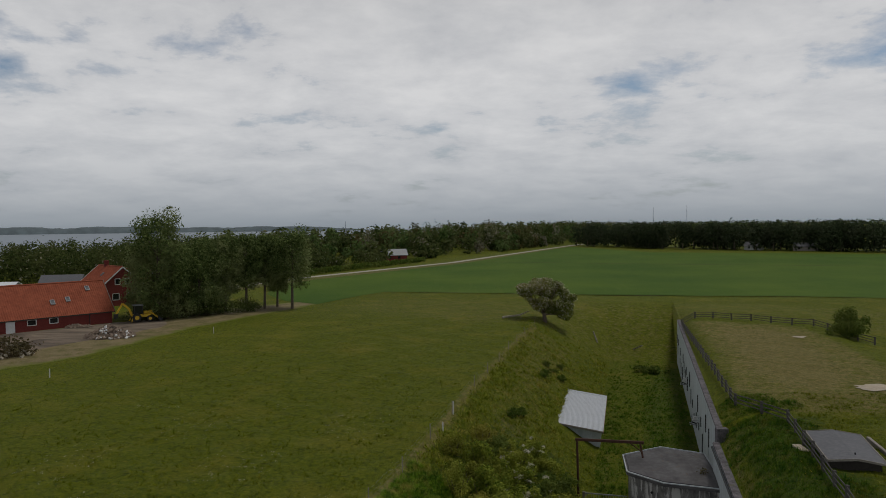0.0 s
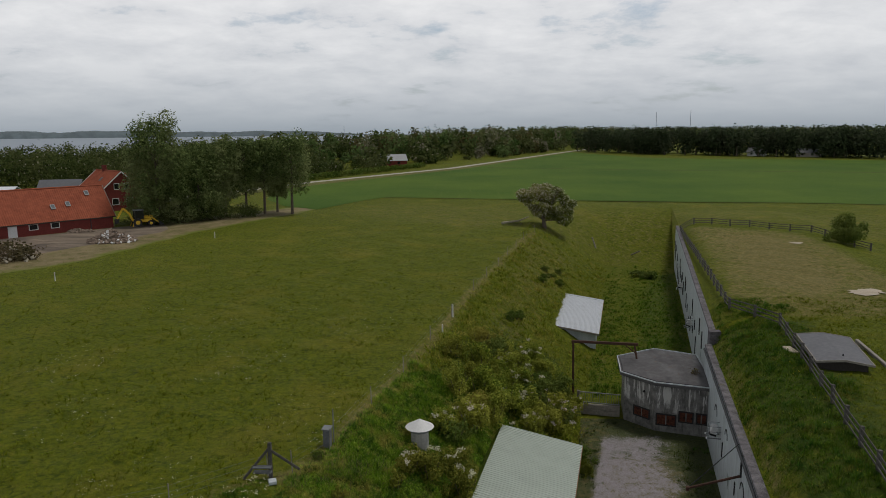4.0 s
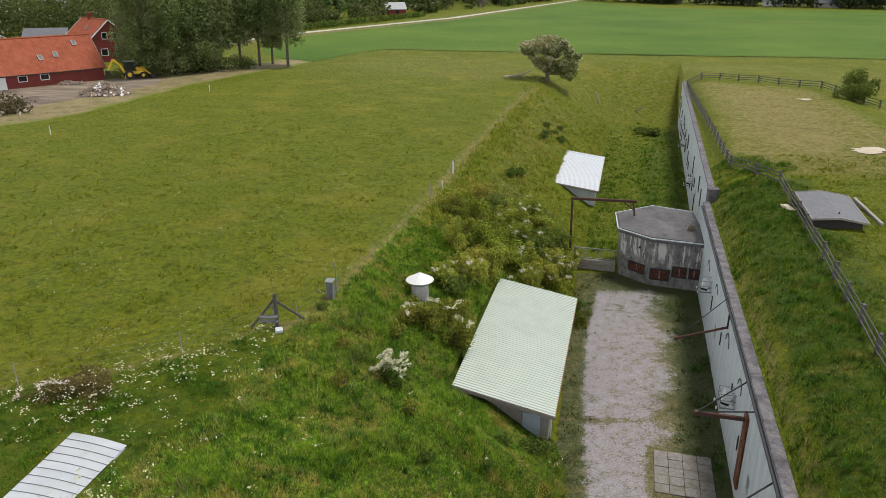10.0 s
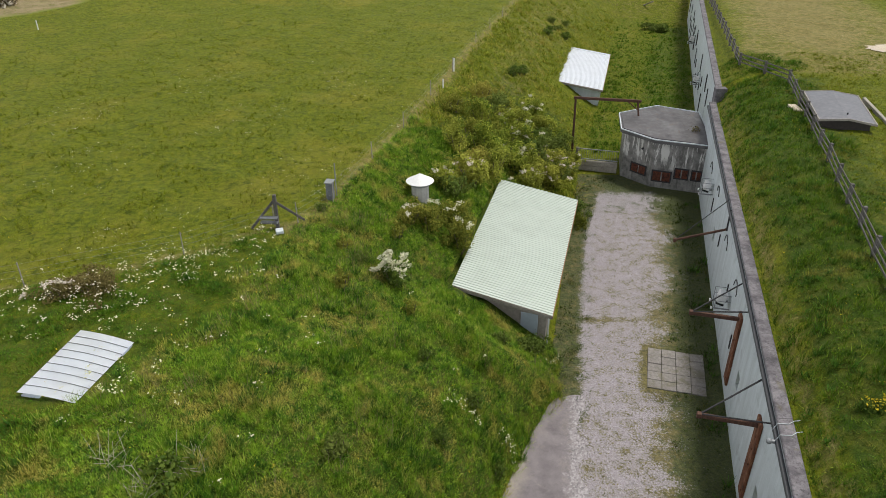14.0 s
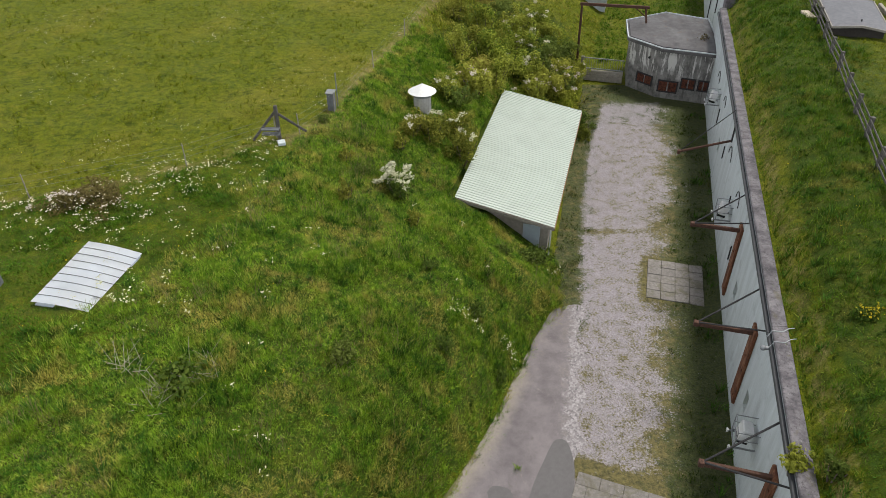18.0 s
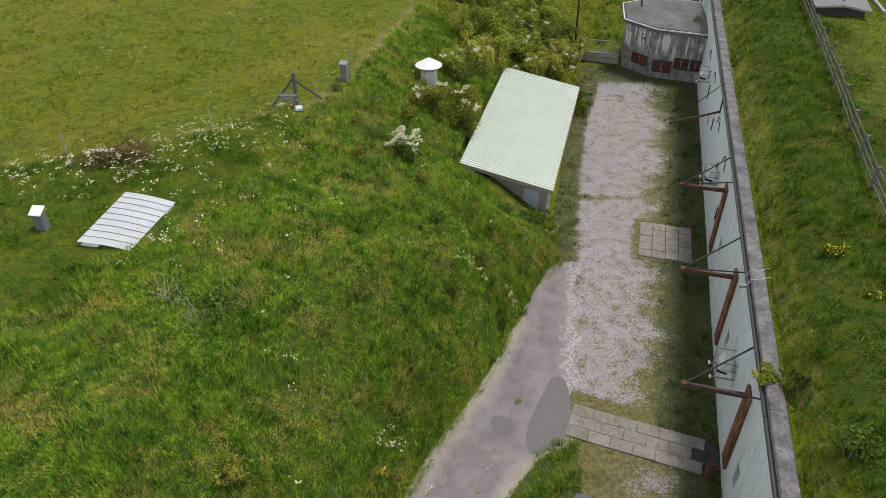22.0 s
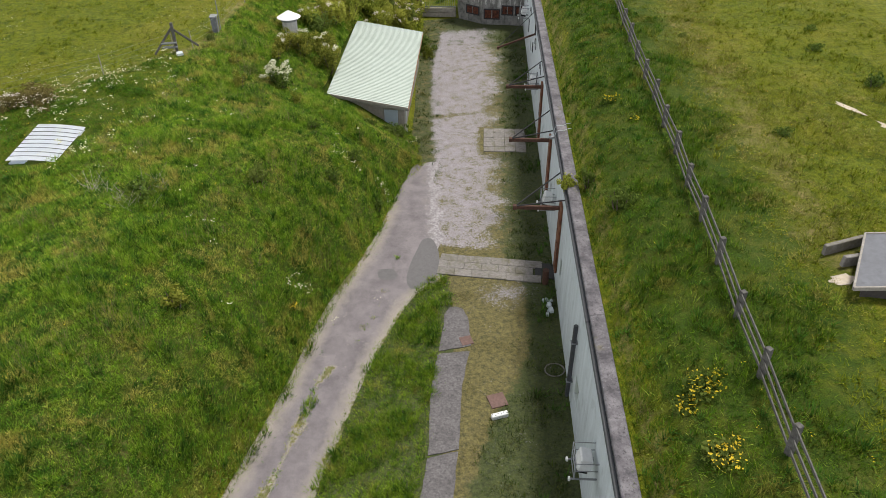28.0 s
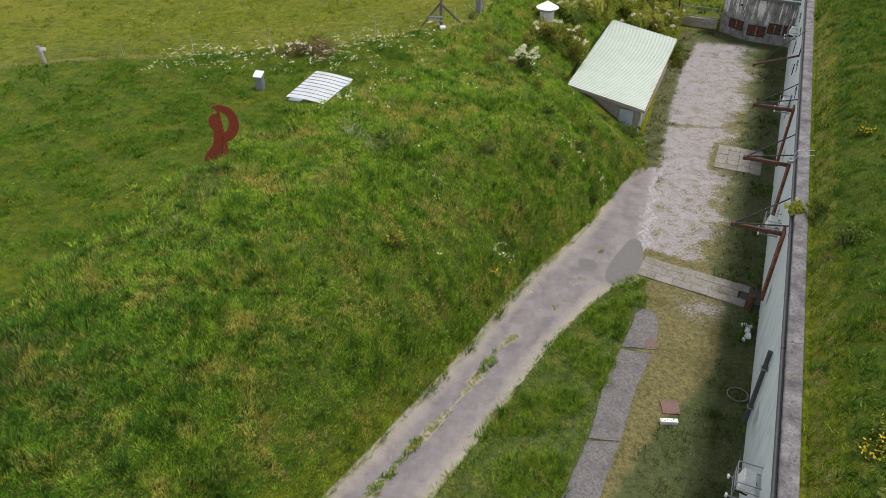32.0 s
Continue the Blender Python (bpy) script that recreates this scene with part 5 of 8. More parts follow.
def shed(name, nl, nr, fr, fl, ribs, roof, label, near_inset=0.5, door=True):
    ob = tagged(empty(name), label, "shed")
    nl, nr, fr, fl = map(Vector, (nl, nr, fr, fl))
    bm = bmesh.new()
    ribbed_roof(bm, nl, nr, fr, fl, ribs)
    part("roof_sheet", bm, M[roof], ob)
    bm = bmesh.new()
    lo = [v - Vector((0, 0, 0.02)) for v in (nl, nr, fr, fl)]
    a = [bm.verts.new(v) for v in lo]
    b = [bm.verts.new(v - Vector((0, 0, 0.1))) for v in lo]
    bm.faces.new(a)
    bm.faces.new(b[::-1])
    for i in range(4):
        bm.faces.new((a[i], b[i], b[(i + 1) % 4], a[(i + 1) % 4]))
    bmesh.ops.recalc_face_normals(bm, faces=bm.faces)
    part("roof_deck", bm, M["wood"], ob)
    along, across = (fr - nr).normalized(), (nr - nl).normalized()
    for p, q, nm in ((nl, nr, "bargeboard"), (nr, fr, "fascia"), (fl, fr, "bargeboard")):
        bm = bmesh.new()
        beam(bm, p - Vector((0, 0, 0.13)), q - Vector((0, 0, 0.13)), 0.05, 0.17)
        part(nm, bm, M["palewood"] if nm == "bargeboard" else M["woodbrown"], ob)
    # walls under the roof
    n0, f0 = near_inset, (fr - nr).length - 0.4
    wl_, wr_ = 0.25, (nr - nl).length - 0.35
    org = nl.copy()

    def at(u, v):
        return org + along * u + across * v
    corners = [at(n0, wl_), at(n0, wr_), at(f0, wr_), at(f0, wl_)]

    def top_z(p):
        v = (p - org).dot(across)
        t = min(1, max(0, (p - org).dot(along) / (fl - nl).length))
        left = nl.z + (fl.z - nl.z) * t
        right = nr.z + (fr.z - nr.z) * t
        return left + (right - left) * v / (nr - nl).length - 0.13
    for i, nm in ((0, "front_wall"), (1, "side_wall"), (2, "back_wall"), (3, "side_wall")):
        p, q = corners[i], corners[(i + 1) % 4]
        d = (q - p).normalized()
        inn = Vector((-d.y, d.x, 0)) * 0.16
        bm = bmesh.new()
        vs = []
        for s in (p, q, q + inn, p + inn):
            vs.append((bm.verts.new((s.x, s.y, -0.1)), bm.verts.new((s.x, s.y, top_z(s)))))
        bm.faces.new([v[1] for v in vs])
        for k in range(4):
            bm.faces.new((vs[k][0], vs[(k + 1) % 4][0], vs[(k + 1) % 4][1], vs[k][1]))
        bmesh.ops.recalc_face_normals(bm, faces=bm.faces)
        part(nm, bm, M["render"] if door else M["wall"], ob)
    if door:
        d = (corners[1] - corners[0]).normalized()
        p = corners[0].lerp(corners[1], 0.72)
        m_ = Matrix.Translation((p.x, p.y, 0)) @ pose(0, 0, 0, 0, 0, math.degrees(math.atan2(d.y, d.x)))
        dr = empty("door", m_)
        dr.parent = ob
        bm = bmesh.new()
        box(bm, -0.08, 1.0, -0.05, 0.0, 0.05, 2.0, None, 0.01)
        part("door_frame", bm, M["palewood"], dr)
        bm = bmesh.new()
        box(bm, 0.0, 0.92, -0.075, -0.045, 0.1, 1.92, None, 0.01)
        part("door_leaf", bm, M["bluedoor"], dr, "pale blue-grey door")
        bm = bmesh.new()
        rod(bm, (0.82, -0.12, 1.0), (0.82, -0.07, 1.0), 0.025, sides=6)
        part("door_handle", bm, M["greymetal"], dr)
        bm = bmesh.new()
        q = corners[1]
        rod(bm, (q.x + 0.12, q.y - 0.12, 0), (q.x + 0.12, q.y - 0.12, top_z(q)), 0.045, sides=8)
        part("downpipe", bm, M["whitepaint"], ob)
    return ob


shed("green_roof_shed", (-0.98, 31.8, 3.15), (4.2, 30.37, 2.33), (7.06, 44.0, 2.5), (1.88, 45.43, 3.3), 62, "greensheet", "low shed with pale green ribbed sheet roof", 0.55)
shed("white_roof_shed", (7.68, 73.9, 2.42), (12.95, 72.2, 1.82), (16.05, 87.0, 1.85), (10.78, 88.7, 2.45), 40, "paleroof", "low shed with white ribbed sheet roof", 0.5, False)


def hut(name, pts, ridge, z, label):
    """Low felt roof over a dug-in hut: eaves corners in order near left, near right, far right, far left, with a shallow ridge."""
    ob = tagged(empty(name), label, "hut")
    nl, nr, fr, fl = [Vector((x, y, z)) for x, y in pts]
    nm, fm = (nl + nr) / 2 + Vector((0, 0, ridge)), (fl + fr) / 2 + Vector((0, 0, ridge))
    for side, quad in (("roof_plane", (nl, nm, fm, fl)), ("roof_plane", (nm, nr, fr, fm))):
        bm = bmesh.new()
        a = [bm.verts.new(v) for v in quad]
        b = [bm.verts.new(v - Vector((0, 0, 0.07))) for v in quad]
        bm.faces.new(a)
        bm.faces.new(b[::-1])
        for i in range(4):
            bm.faces.new((a[i], b[i], b[(i + 1) % 4], a[(i + 1) % 4]))
        bmesh.ops.recalc_face_normals(bm, faces=bm.faces)
        part(side, bm, M["felt2"], ob, "grey roofing felt")
    for p, q in ((nl, nm), (nm, nr), (nr, fr), (fl, nl), (fl, fm), (fm, fr)):
        bm = bmesh.new()
        beam(bm, p - Vector((0, 0, 0.03)), q - Vector((0, 0, 0.03)), 0.06, 0.13)
        part("trim", bm, M["palewood"], ob, "pale edge board")
    bm = bmesh.new()
    prism(bm, shrunk([(v.x, v.y) for v in (nl, nr, fr, fl)], 0.86), z - 1.2, z - 0.06)
    part("wall_block", bm, M["wooddark"], ob)
    bm = bmesh.new()
    p = (nl * 0.4 + nr * 0.6)
    rod(bm, (p.x, p.y + 1.0, z), (p.x, p.y + 1.0, z + ridge + 0.12), 0.05, sides=8)
    part("vent_pipe", bm, M["gutter"], ob)
    return ob


hut("dug_in_hut", [(21.05, 43.0), (24.1, 42.1), (25.65, 48.1), (22.45, 49.0)], 0.2, 8.7, "low dark hut with grey felt roof")
hut("dug_in_hut", [(14.4, 1.7), (18.5, 0.65), (20.4, 3.2), (16.5, 4.2)], 0.16, 8.75, "low hut with grey felt roof and pale edge")
for k, (a, b) in enumerate((((15.1, 4.1), (16.6, 4.3)), ((15.2, 3.3), (16.2, 3.4)))):
    bm = bmesh.new()
    beam(bm, (*a, gz(*a) + 0.25), (*b, gz(*b) + 0.25), 0.16, 0.4, 0.02)
    tagged(link_mesh("cheek_wall", bm, M["slab"]), "low concrete cheek wall beside the hut", "wall", "cheek walls")
bm = bmesh.new()
beam(bm, (26.5, 48.8, 8.25), (25.5, 43.2, 8.25), 0.22, 0.3, 0.03)
tagged(link_mesh("timber_baulk", bm, M["palewood"]), "long weathered timber baulk beside the hut", "timber")
bm = bmesh.new()
box(bm, 20.95, 21.5, 46.3, 47.6, gz(21.2, 47) - 0.1, gz(21.2, 47) + 0.15, None, 0.03)
tagged(link_mesh("concrete_block", bm, M["sand"]), "pale concrete block in the grass", "block")


# ---------------------------------------------------------------- post and rail fence on the fort's roof
fence = tagged(empty("rail_fence"), "weathered dark three-rail timber fence", "fence")


def along_line(points, pitch):
    res = []
    for (x, y), (x2, y2) in zip(points, points[1:]):
        n = max(1, round(math.hypot(x2 - x, y2 - y) / pitch))
        res += [(x + (x2 - x) * k / n, y + (y2 - y) * k / n) for k in range(n)]
    return res + [points[-1]]


bm = bmesh.new()
box(bm, -0.085, 0.085, -0.085, 0.085, -0.3, 1.04, None, 0.015)
post_mesh = None
rnd = random.Random(11)
posts = along_line([(7.35, -12.0), (9.75, -3.0), (13.3, 11.6), (16.85, 26.9), (20.6, 42.6), (23.1, 53.1), (22.25, 55.8), (21.5, 59.3), (32.0, 111.0)], 2.65) + along_line([(34.5, 112.8), (47.6, 101.8), (49.8, 90.5)], 2.7)
for k, (x, y) in enumerate(posts):
    if post_mesh is None:
        ob = part("post", bm, M["fencewood"], fence)
        post_mesh = ob.data
    else:
        ob = new("post", post_mesh)
        ob.parent = fence
    ob.matrix_basis = Matrix.Translation((x, y, gz(x, y))) @ pose(0, 0, 0, rnd.uniform(-2, 2), rnd.uniform(-4, 1), rnd.uniform(6, 16))
for (x, y), (x2, y2) in zip(posts, posts[1:]):
    if math.hypot(x2 - x, y2 - y) > 4.0:
        continue
    for h in (0.30, 0.61, 0.93):
        bm = bmesh.new()
        j = [rnd.uniform(-0.03, 0.03) for _ in range(2)]
        off = 0.085
        beam(bm, (x - off, y, gz(x, y) + h + j[0]), (x2 - off, y2, gz(x2, y2) + h + j[1]), 0.034, 0.085)
        part("rail", bm, M["fencewood"], fence)

# ---------------------------------------------------------------- wire fence round the meadow
wire = tagged(empty("wire_fence"), "thin electric wire fence on slim stakes", "fence")
stakes = along_line([(-8.6, 31.2)] + CREST[1:], 7.5)
edge_stakes = along_line(MEADOW_EDGE, 8.0)
for line, mt in ((stakes, "palewood"), (edge_stakes, "palewood")):
    for x, y in line:
        bm = bmesh.new()
        rod(bm, (x, y, gz(x, y) - 0.2), (x + rnd.uniform(-0.05, 0.05), y, gz(x, y) + 1.15), 0.03, 0.025, 6)
        part("stake", bm, M[mt], wire)
    for (x, y), (x2, y2) in zip(line, line[1:]):
        for h in (0.45, 0.75, 1.05):
            bm = bmesh.new()
            rod(bm, (x, y, gz(x, y) + h), (x2, y2, gz(x2, y2) + h), 0.0035, sides=4)
            part("wire", bm, M["greymetal"], wire)
for x, y, h in ((-1.9, 60.6, 1.5), (-45.7, 73.9, 1.3), (-39.4, 105.0, 1.3), (-2.6, 56.0, 1.0)):
    bm = bmesh.new()
    rod(bm, (x, y, gz(x, y) - 0.1), (x, y, gz(x, y) + h * 0.75), 0.06, 0.055, 8)
    tagged(link_mesh("marker_post", bm, M["whitepaint"]), "white painted marker post in the meadow", "post", "marker posts")
stile = tagged(empty("corner_brace", pose(-9.4, 30.4, gz(-9.4, 30.4))), "braced wooden corner post with a step", "post")
for a, b, w, nm in (((0, 0, -0.2), (0, 0, 1.75), 0.16, "post"), ((-1.25, -0.15, 0), (-0.05, 0, 1.45), 0.12, "brace"), ((1.1, 0.9, 0), (0.05, 0, 1.35), 0.12, "brace")):
    bm = bmesh.new()
    beam(bm, a, b, w, w, 0.02)
    part(nm, bm, M["fencewood"], stile)
for z in (0.35, 0.6):
    bm = bmesh.new()
    box(bm, -0.75, 0.1, -0.35, -0.05, z, z + 0.06, None, 0.01)
    part("step", bm, M["cabinet"], stile)
bm = bmesh.new()
box(bm, -0.15, 0.2, -0.75, -0.35, 0.0, 0.16, pose(0, 0, 0, 0, 0, 20), 0.02)
part("footing_stone", bm, M["wall"], stile)


def info_box(x, y, w, d, h, mt, label, slope=6):
    ob = tagged(empty("meter_box", pose(x, y, gz(x, y), 0, 0, rnd.uniform(-8, 8))), label, "box", "boxes on the mound")
    bm = bmesh.new()
    box(bm, -w / 2, w / 2, -d / 2, d / 2, -0.1, h, None, 0.02)
    part("case", bm, M[mt], ob)
    bm = bmesh.new()
    box(bm, -w / 2 - 0.05, w / 2 + 0.05, -d / 2 - 0.08, d / 2 + 0.05, 0, 0.05, pose(0, 0, h + (0.1 if slope > 10 else 0), slope, 0, 0), 0.012)
    part("lid", bm, M["whitepaint"] if slope > 10 else M["greymetal"], ob)
    bm = bmesh.new()
    box(bm, -w / 2 + 0.05, w / 2 - 0.05, -d / 2 - 0.012, -d / 2 + 0.01, 0.1, h - 0.1, None, 0.005)
    part("door", bm, M[mt], ob)
    return ob


info_box(-17.0, 19.0, 0.4, 0.36, 0.72, "cabinet", "grey metal box with sloping white lid on the mound", 24)
info_box(-7.55, 34.25, 0.36, 0.36, 1.0, "cabinet", "narrow grey metal cabinet at the wire fence")
bm = bmesh.new()
rod(bm, (-7.3, 34.6, gz(-7.3, 34.6)), (-7.3, 34.6, gz(-7.3, 34.6) + 1.9), 0.03, sides=6)
tagged(link_mesh("tall_stake", bm, M["greymetal"]), "slim grey stake beside the cabinet", "stake")
stone_post = tagged(empty("leaning_post", pose(-30.8, 20.0, gz(-30.8, 20.0), 0, -7, 0)), "weathered grey fence post with a small white sign", "post")
bm = bmesh.new()
box(bm, -0.11, 0.11, -0.10, 0.10, -0.2, 1.02, None, 0.03)
part("shaft", bm, M["palewood"], stone_post)
bm = bmesh.new()
box(bm, 0.10, 0.48, -0.015, 0.015, 0.74, 0.92, None, 0.005)
part("sign", bm, M["whitepaint"], stone_post)

# vent with a conical cap
VX, VY = -3.1, 38.2
vent = tagged(empty("vent_shaft", pose(VX, VY, gz(VX, VY) - 0.6)), "concrete vent shaft with white conical cap", "vent")
bm = bmesh.new()
rod(bm, (0, 0, 0), (0, 0, 1.55), 0.52, 0.5, 20)
part("shaft", bm, M["ventconcrete"], vent)
bm = bmesh.new()
rod(bm, (0, 0, 1.42), (0, 0, 1.55), 0.57, 0.57, 20)
part("collar", bm, M["greymetal"], vent)
bm = bmesh.new()
bmesh.ops.create_cone(bm, cap_ends=True, segments=24, radius1=0.82, radius2=0.04, depth=0.45, matrix=pose(0, 0, 1.88))
part("cap", bm, M["whitepaint"], vent)
for k in range(4):
    bm = bmesh.new()
    a = math.pi / 4 + math.pi / 2 * k
    rod(bm, (0.5 * math.cos(a), 0.5 * math.sin(a), 1.5), (0.5 * math.cos(a), 0.5 * math.sin(a), 1.7), 0.03, sides=6)
    part("stay", bm, M["greymetal"], vent)

# curved white cover on the mound
cover_ = tagged(empty("roof_light"), "curved white ribbed cover sheet in the grass", "cover")
L0, B0, R0, T0 = Vector((-15.16, 18.0, 7.06)), Vector((-12.98, 17.63, 6.98)), Vector((-12.45, 21.05, 6.98)), Vector((-14.75, 21.6, 7.08))
for i in range(9):
    bm = bmesh.new()
    t0, t1 = i / 9, (i + 1) / 9 - 0.006
    strip = []
    for j in range(9):
        s = j / 8
        h = 0.03 + 0.06 * math.sin(math.pi * s)
        strip.append((L0.lerp(T0, t0).lerp(B0.lerp(R0, t0), s) + Vector((0, 0, h)), L0.lerp(T0, t1).lerp(B0.lerp(R0, t1), s) + Vector((0, 0, h))))
    vs = [(bm.verts.new(a), bm.verts.new(b)) for a, b in strip]
    for (a, b), (c, d) in zip(vs, vs[1:]):
        bm.faces.new((a, c, d, b))
    bmesh.ops.solidify(bm, geom=list(bm.faces), thickness=0.03)
    part("panel", bm, M["whitesheet"], cover_)
    if i:
        bm = bmesh.new()
        pts = [L0.lerp(T0, t0 - 0.006).lerp(B0.lerp(R0, t0 - 0.006), j / 8) + Vector((0, 0, 0.05 + 0.06 * math.sin(math.pi * j / 8))) for j in range(9)]
        for a, b in zip(pts, pts[1:]):
            beam(bm, a, b, 0.014, 0.02)
        part("seam", bm, M["greymetal"], cover_)
bm = bmesh.new()
prism(bm, [(v.x, v.y) for v in (L0.lerp(R0, 0.02), B0.lerp(T0, 0.02), R0.lerp(L0, 0.02), T0.lerp(B0, 0.02))], 6.6, 6.9)
part("kerb", bm, M["wall"], cover_)

# steel sculpture: cut and bent plates
SX, SY = -15.55, 11.7
bm = bmesh.new()


def plate(outline, m_, t=0.05):
    lo = [bm.verts.new(m_ @ Vector((x, -t / 2, z))) for x, z in outline]
    hi = [bm.verts.new(m_ @ Vector((x, t / 2, z))) for x, z in outline]
    bm.faces.new(lo)
    bm.faces.new(hi[::-1])
    for i in range(len(outline)):
        bm.faces.new((lo[i], hi[i], hi[(i + 1) % len(outline)], lo[(i + 1) % len(outline)]))


def arc(cx, cz, rx, rz, a0, a1, n=14):
    return [(cx + rx * math.cos(radians(a0 + (a1 - a0) * k / n)), cz + rz * math.sin(radians(a0 + (a1 - a0) * k / n))) for k in range(n + 1)]


SZ = gz(SX, SY) - 0.1
# body plate with a round head, flaring to its foot
plate([(-0.30, 0.0), (-0.12, 0.55), (0.06, 0.75), (0.06, 2.35)] + arc(-0.16, 1.88, 0.31, 0.40, 75, 225, 12) + [(-0.34, 1.45), (-0.42, 1.05), (-0.5, 0.8), (-0.80, 0.52), (-0.95, 0.25), (-0.98, 0.0)], pose(SX, SY, SZ, 0, 0, 34))
# upright plate set across it
plate([(-0.3, 0.0), (-0.12, 0.9), (-0.05, 2.5), (0.03, 2.5), (0.08, 1.2), (0.14, 0.0)], pose(SX + 0.02, SY + 0.02, SZ, 0, 0, 62))
# crescent wing, open above
plate(arc(-0.02, 1.78, 0.76, 0.90, 112, -92, 20) + [(-0.02, 1.32)] + arc(-0.06, 1.86, 0.38, 0.52, -70, 70, 14) + [(-0.06, 2.42)], pose(SX + 0.08, SY - 0.02, SZ, 0, 0, 26))
bmesh.ops.recalc_face_normals(bm, faces=bm.faces)
tagged(link_mesh("steel_sculpture", bm, M["corten"]), "abstract rust-red sculpture of bent steel plates", "sculpture")


# ---------------------------------------------------------------- plants
def leaf_quads(centres, size, rs, flat=0.0, face=None):
    """Corners of one leaf quad at each centre, turned at random, or roughly facing out."""
    n = len(centres)
    a = rs.normal(size=(n, 3))
    if face is not None:
        out_ = face + 0.45 * rs.normal(size=(n, 3))
        out_ /= np.linalg.norm(out_, axis=1, keepdims=True)
        a -= out_ * (a * out_).sum(1, keepdims=True)
    a /= np.linalg.norm(a, axis=1, keepdims=True)
    b = rs.normal(size=(n, 3)) if face is None else np.cross(a, out_)
    if flat:
        a[:, 2] *= 1 - flat
        b[:, 2] *= 1 - flat
        a /= np.linalg.norm(a, axis=1, keepdims=True)
    b -= a * (a * b).sum(1, keepdims=True)
    b /= np.linalg.norm(b, axis=1, keepdims=True)
    s = (size * rs.uniform(0.6, 1.4, n))[:, None]
    a, b = a * s, b * s * 0.62
    return np.stack([centres - a, centres + b * 0.9, centres + a, centres - b * 0.9], 1).reshape(-1, 3)


def crown_points(blobs, n, rs, shell=0.55, outward=False):
    """Points in lumpy clumps: blobs are rows of x, y, z, rx, rz."""
    blobs = np.asarray(blobs, float)
    w = blobs[:, 3] ** 2
    pick = rs.choice(len(blobs), n, p=w / w.sum())
    d = rs.normal(size=(n, 3))
    d /= np.linalg.norm(d, axis=1, keepdims=True)
    r = rs.uniform(shell, 1.0, n) ** 0.7
    r *= 1 + 0.18 * np.sin(d[:, 0] * 7 + pick) * np.sin(d[:, 1] * 6 + pick * 2.0) + 0.12 * np.sin(d[:, 2] * 11 + pick)
    pts = blobs[pick, :3] + d * r[:, None] * np.stack([blobs[pick, 3], blobs[pick, 3], blobs[pick, 4]], 1)
    return (pts, d + (0, 0, 0.25)) if outward else pts


def tree(name, x, y, height, width, trunk, leaves, leaf, material, label, seed, lean=(0, 0), bare=0.25, bloom=0):
    rs = np.random.RandomState(seed)
    z = gz(x, y)
    ob = tagged(empty(name, pose(x, y, z)), label, "tree")
    bm = bmesh.new()
    top = Vector((lean[0], lean[1], height * 0.82))
    mid = Vector((lean[0] * 0.35, lean[1] * 0.35, height * bare))
    rod(bm, (0, 0, -0.3), mid, trunk, trunk * 0.75, 9)
    rod(bm, mid, top, trunk * 0.75, trunk * 0.12, 8)
    part("trunk", bm, M["bark"], ob)
    blobs = []
    n = 38
    for k in range(n):
        t = bare + (1 - bare) * (k + 0.5) / n
        a = 2.4 * k + rs.uniform(-0.4, 0.4)
        reach = width * (0.35 + 0.65 * math.sin(math.pi * min(1, (t - bare) / (1 - bare) * 0.82 + 0.14))) * rs.uniform(0.45, 0.95)
        c = Vector((math.cos(a) * reach * 0.75 + lean[0] * t, math.sin(a) * reach * 0.75 + lean[1] * t, height * t * 0.95))
        r = width * rs.uniform(0.17, 0.36)
        blobs.append((c.x, c.y, c.z, r, r * 1.15))
        if k % 3 == 0:
            bm = bmesh.new()
            s = mid.lerp(top, max(0, (t - bare) / (1 - bare)) * 0.8)
            rod(bm, s, c, trunk * 0.28, trunk * 0.05, 6)
            part("limb", bm, M["bark"], ob)
    pts, face = crown_points(blobs, leaves, rs, 0.3, True)
    quads("crown", leaf_quads(pts, leaf, rs, 0, face), leaves, M[material], ob)
    if bloom:
        pts = crown_points(blobs, bloom, rs, 0.85)
        pts = pts[pts[:, 2] > height * 0.35]
        quads("blossom", leaf_quads(pts, leaf * 0.9, rs, 0.5), len(pts), M["blossom"], ob)
    return ob


def belt(name, places, heights, widths, per, leaf, material, label, category, seed, shell=0.75):
    rs = np.random.RandomState(seed)
    out_ = []
    for (x, y), h, w in zip(places, heights, widths):
        z = gz(x, y)
        k = 6
        blobs = [(x + rs.normal() * w * 0.45, y + rs.normal() * w * 0.45, z + h * rs.uniform(0.3, 0.8), w * rs.uniform(0.4, 0.7), h * rs.uniform(0.18, 0.3)) for _ in range(k)]
        blobs.append((x, y, z + h * 0.75, w * 0.55, h * 0.25))
        blobs.append((x, y, z + h * 0.3, w * 0.8, h * 0.3))
        pts, face = crown_points(blobs, per, rs, shell, True)
        pts[:, 2] = np.maximum(pts[:, 2], z + 0.1)
        out_.append(leaf_quads(pts, leaf, rs, 0, face))
    v = np.concatenate(out_)
    return tagged(quads(name, v, len(v) // 4, M[material]), label, category, kind="stuff")


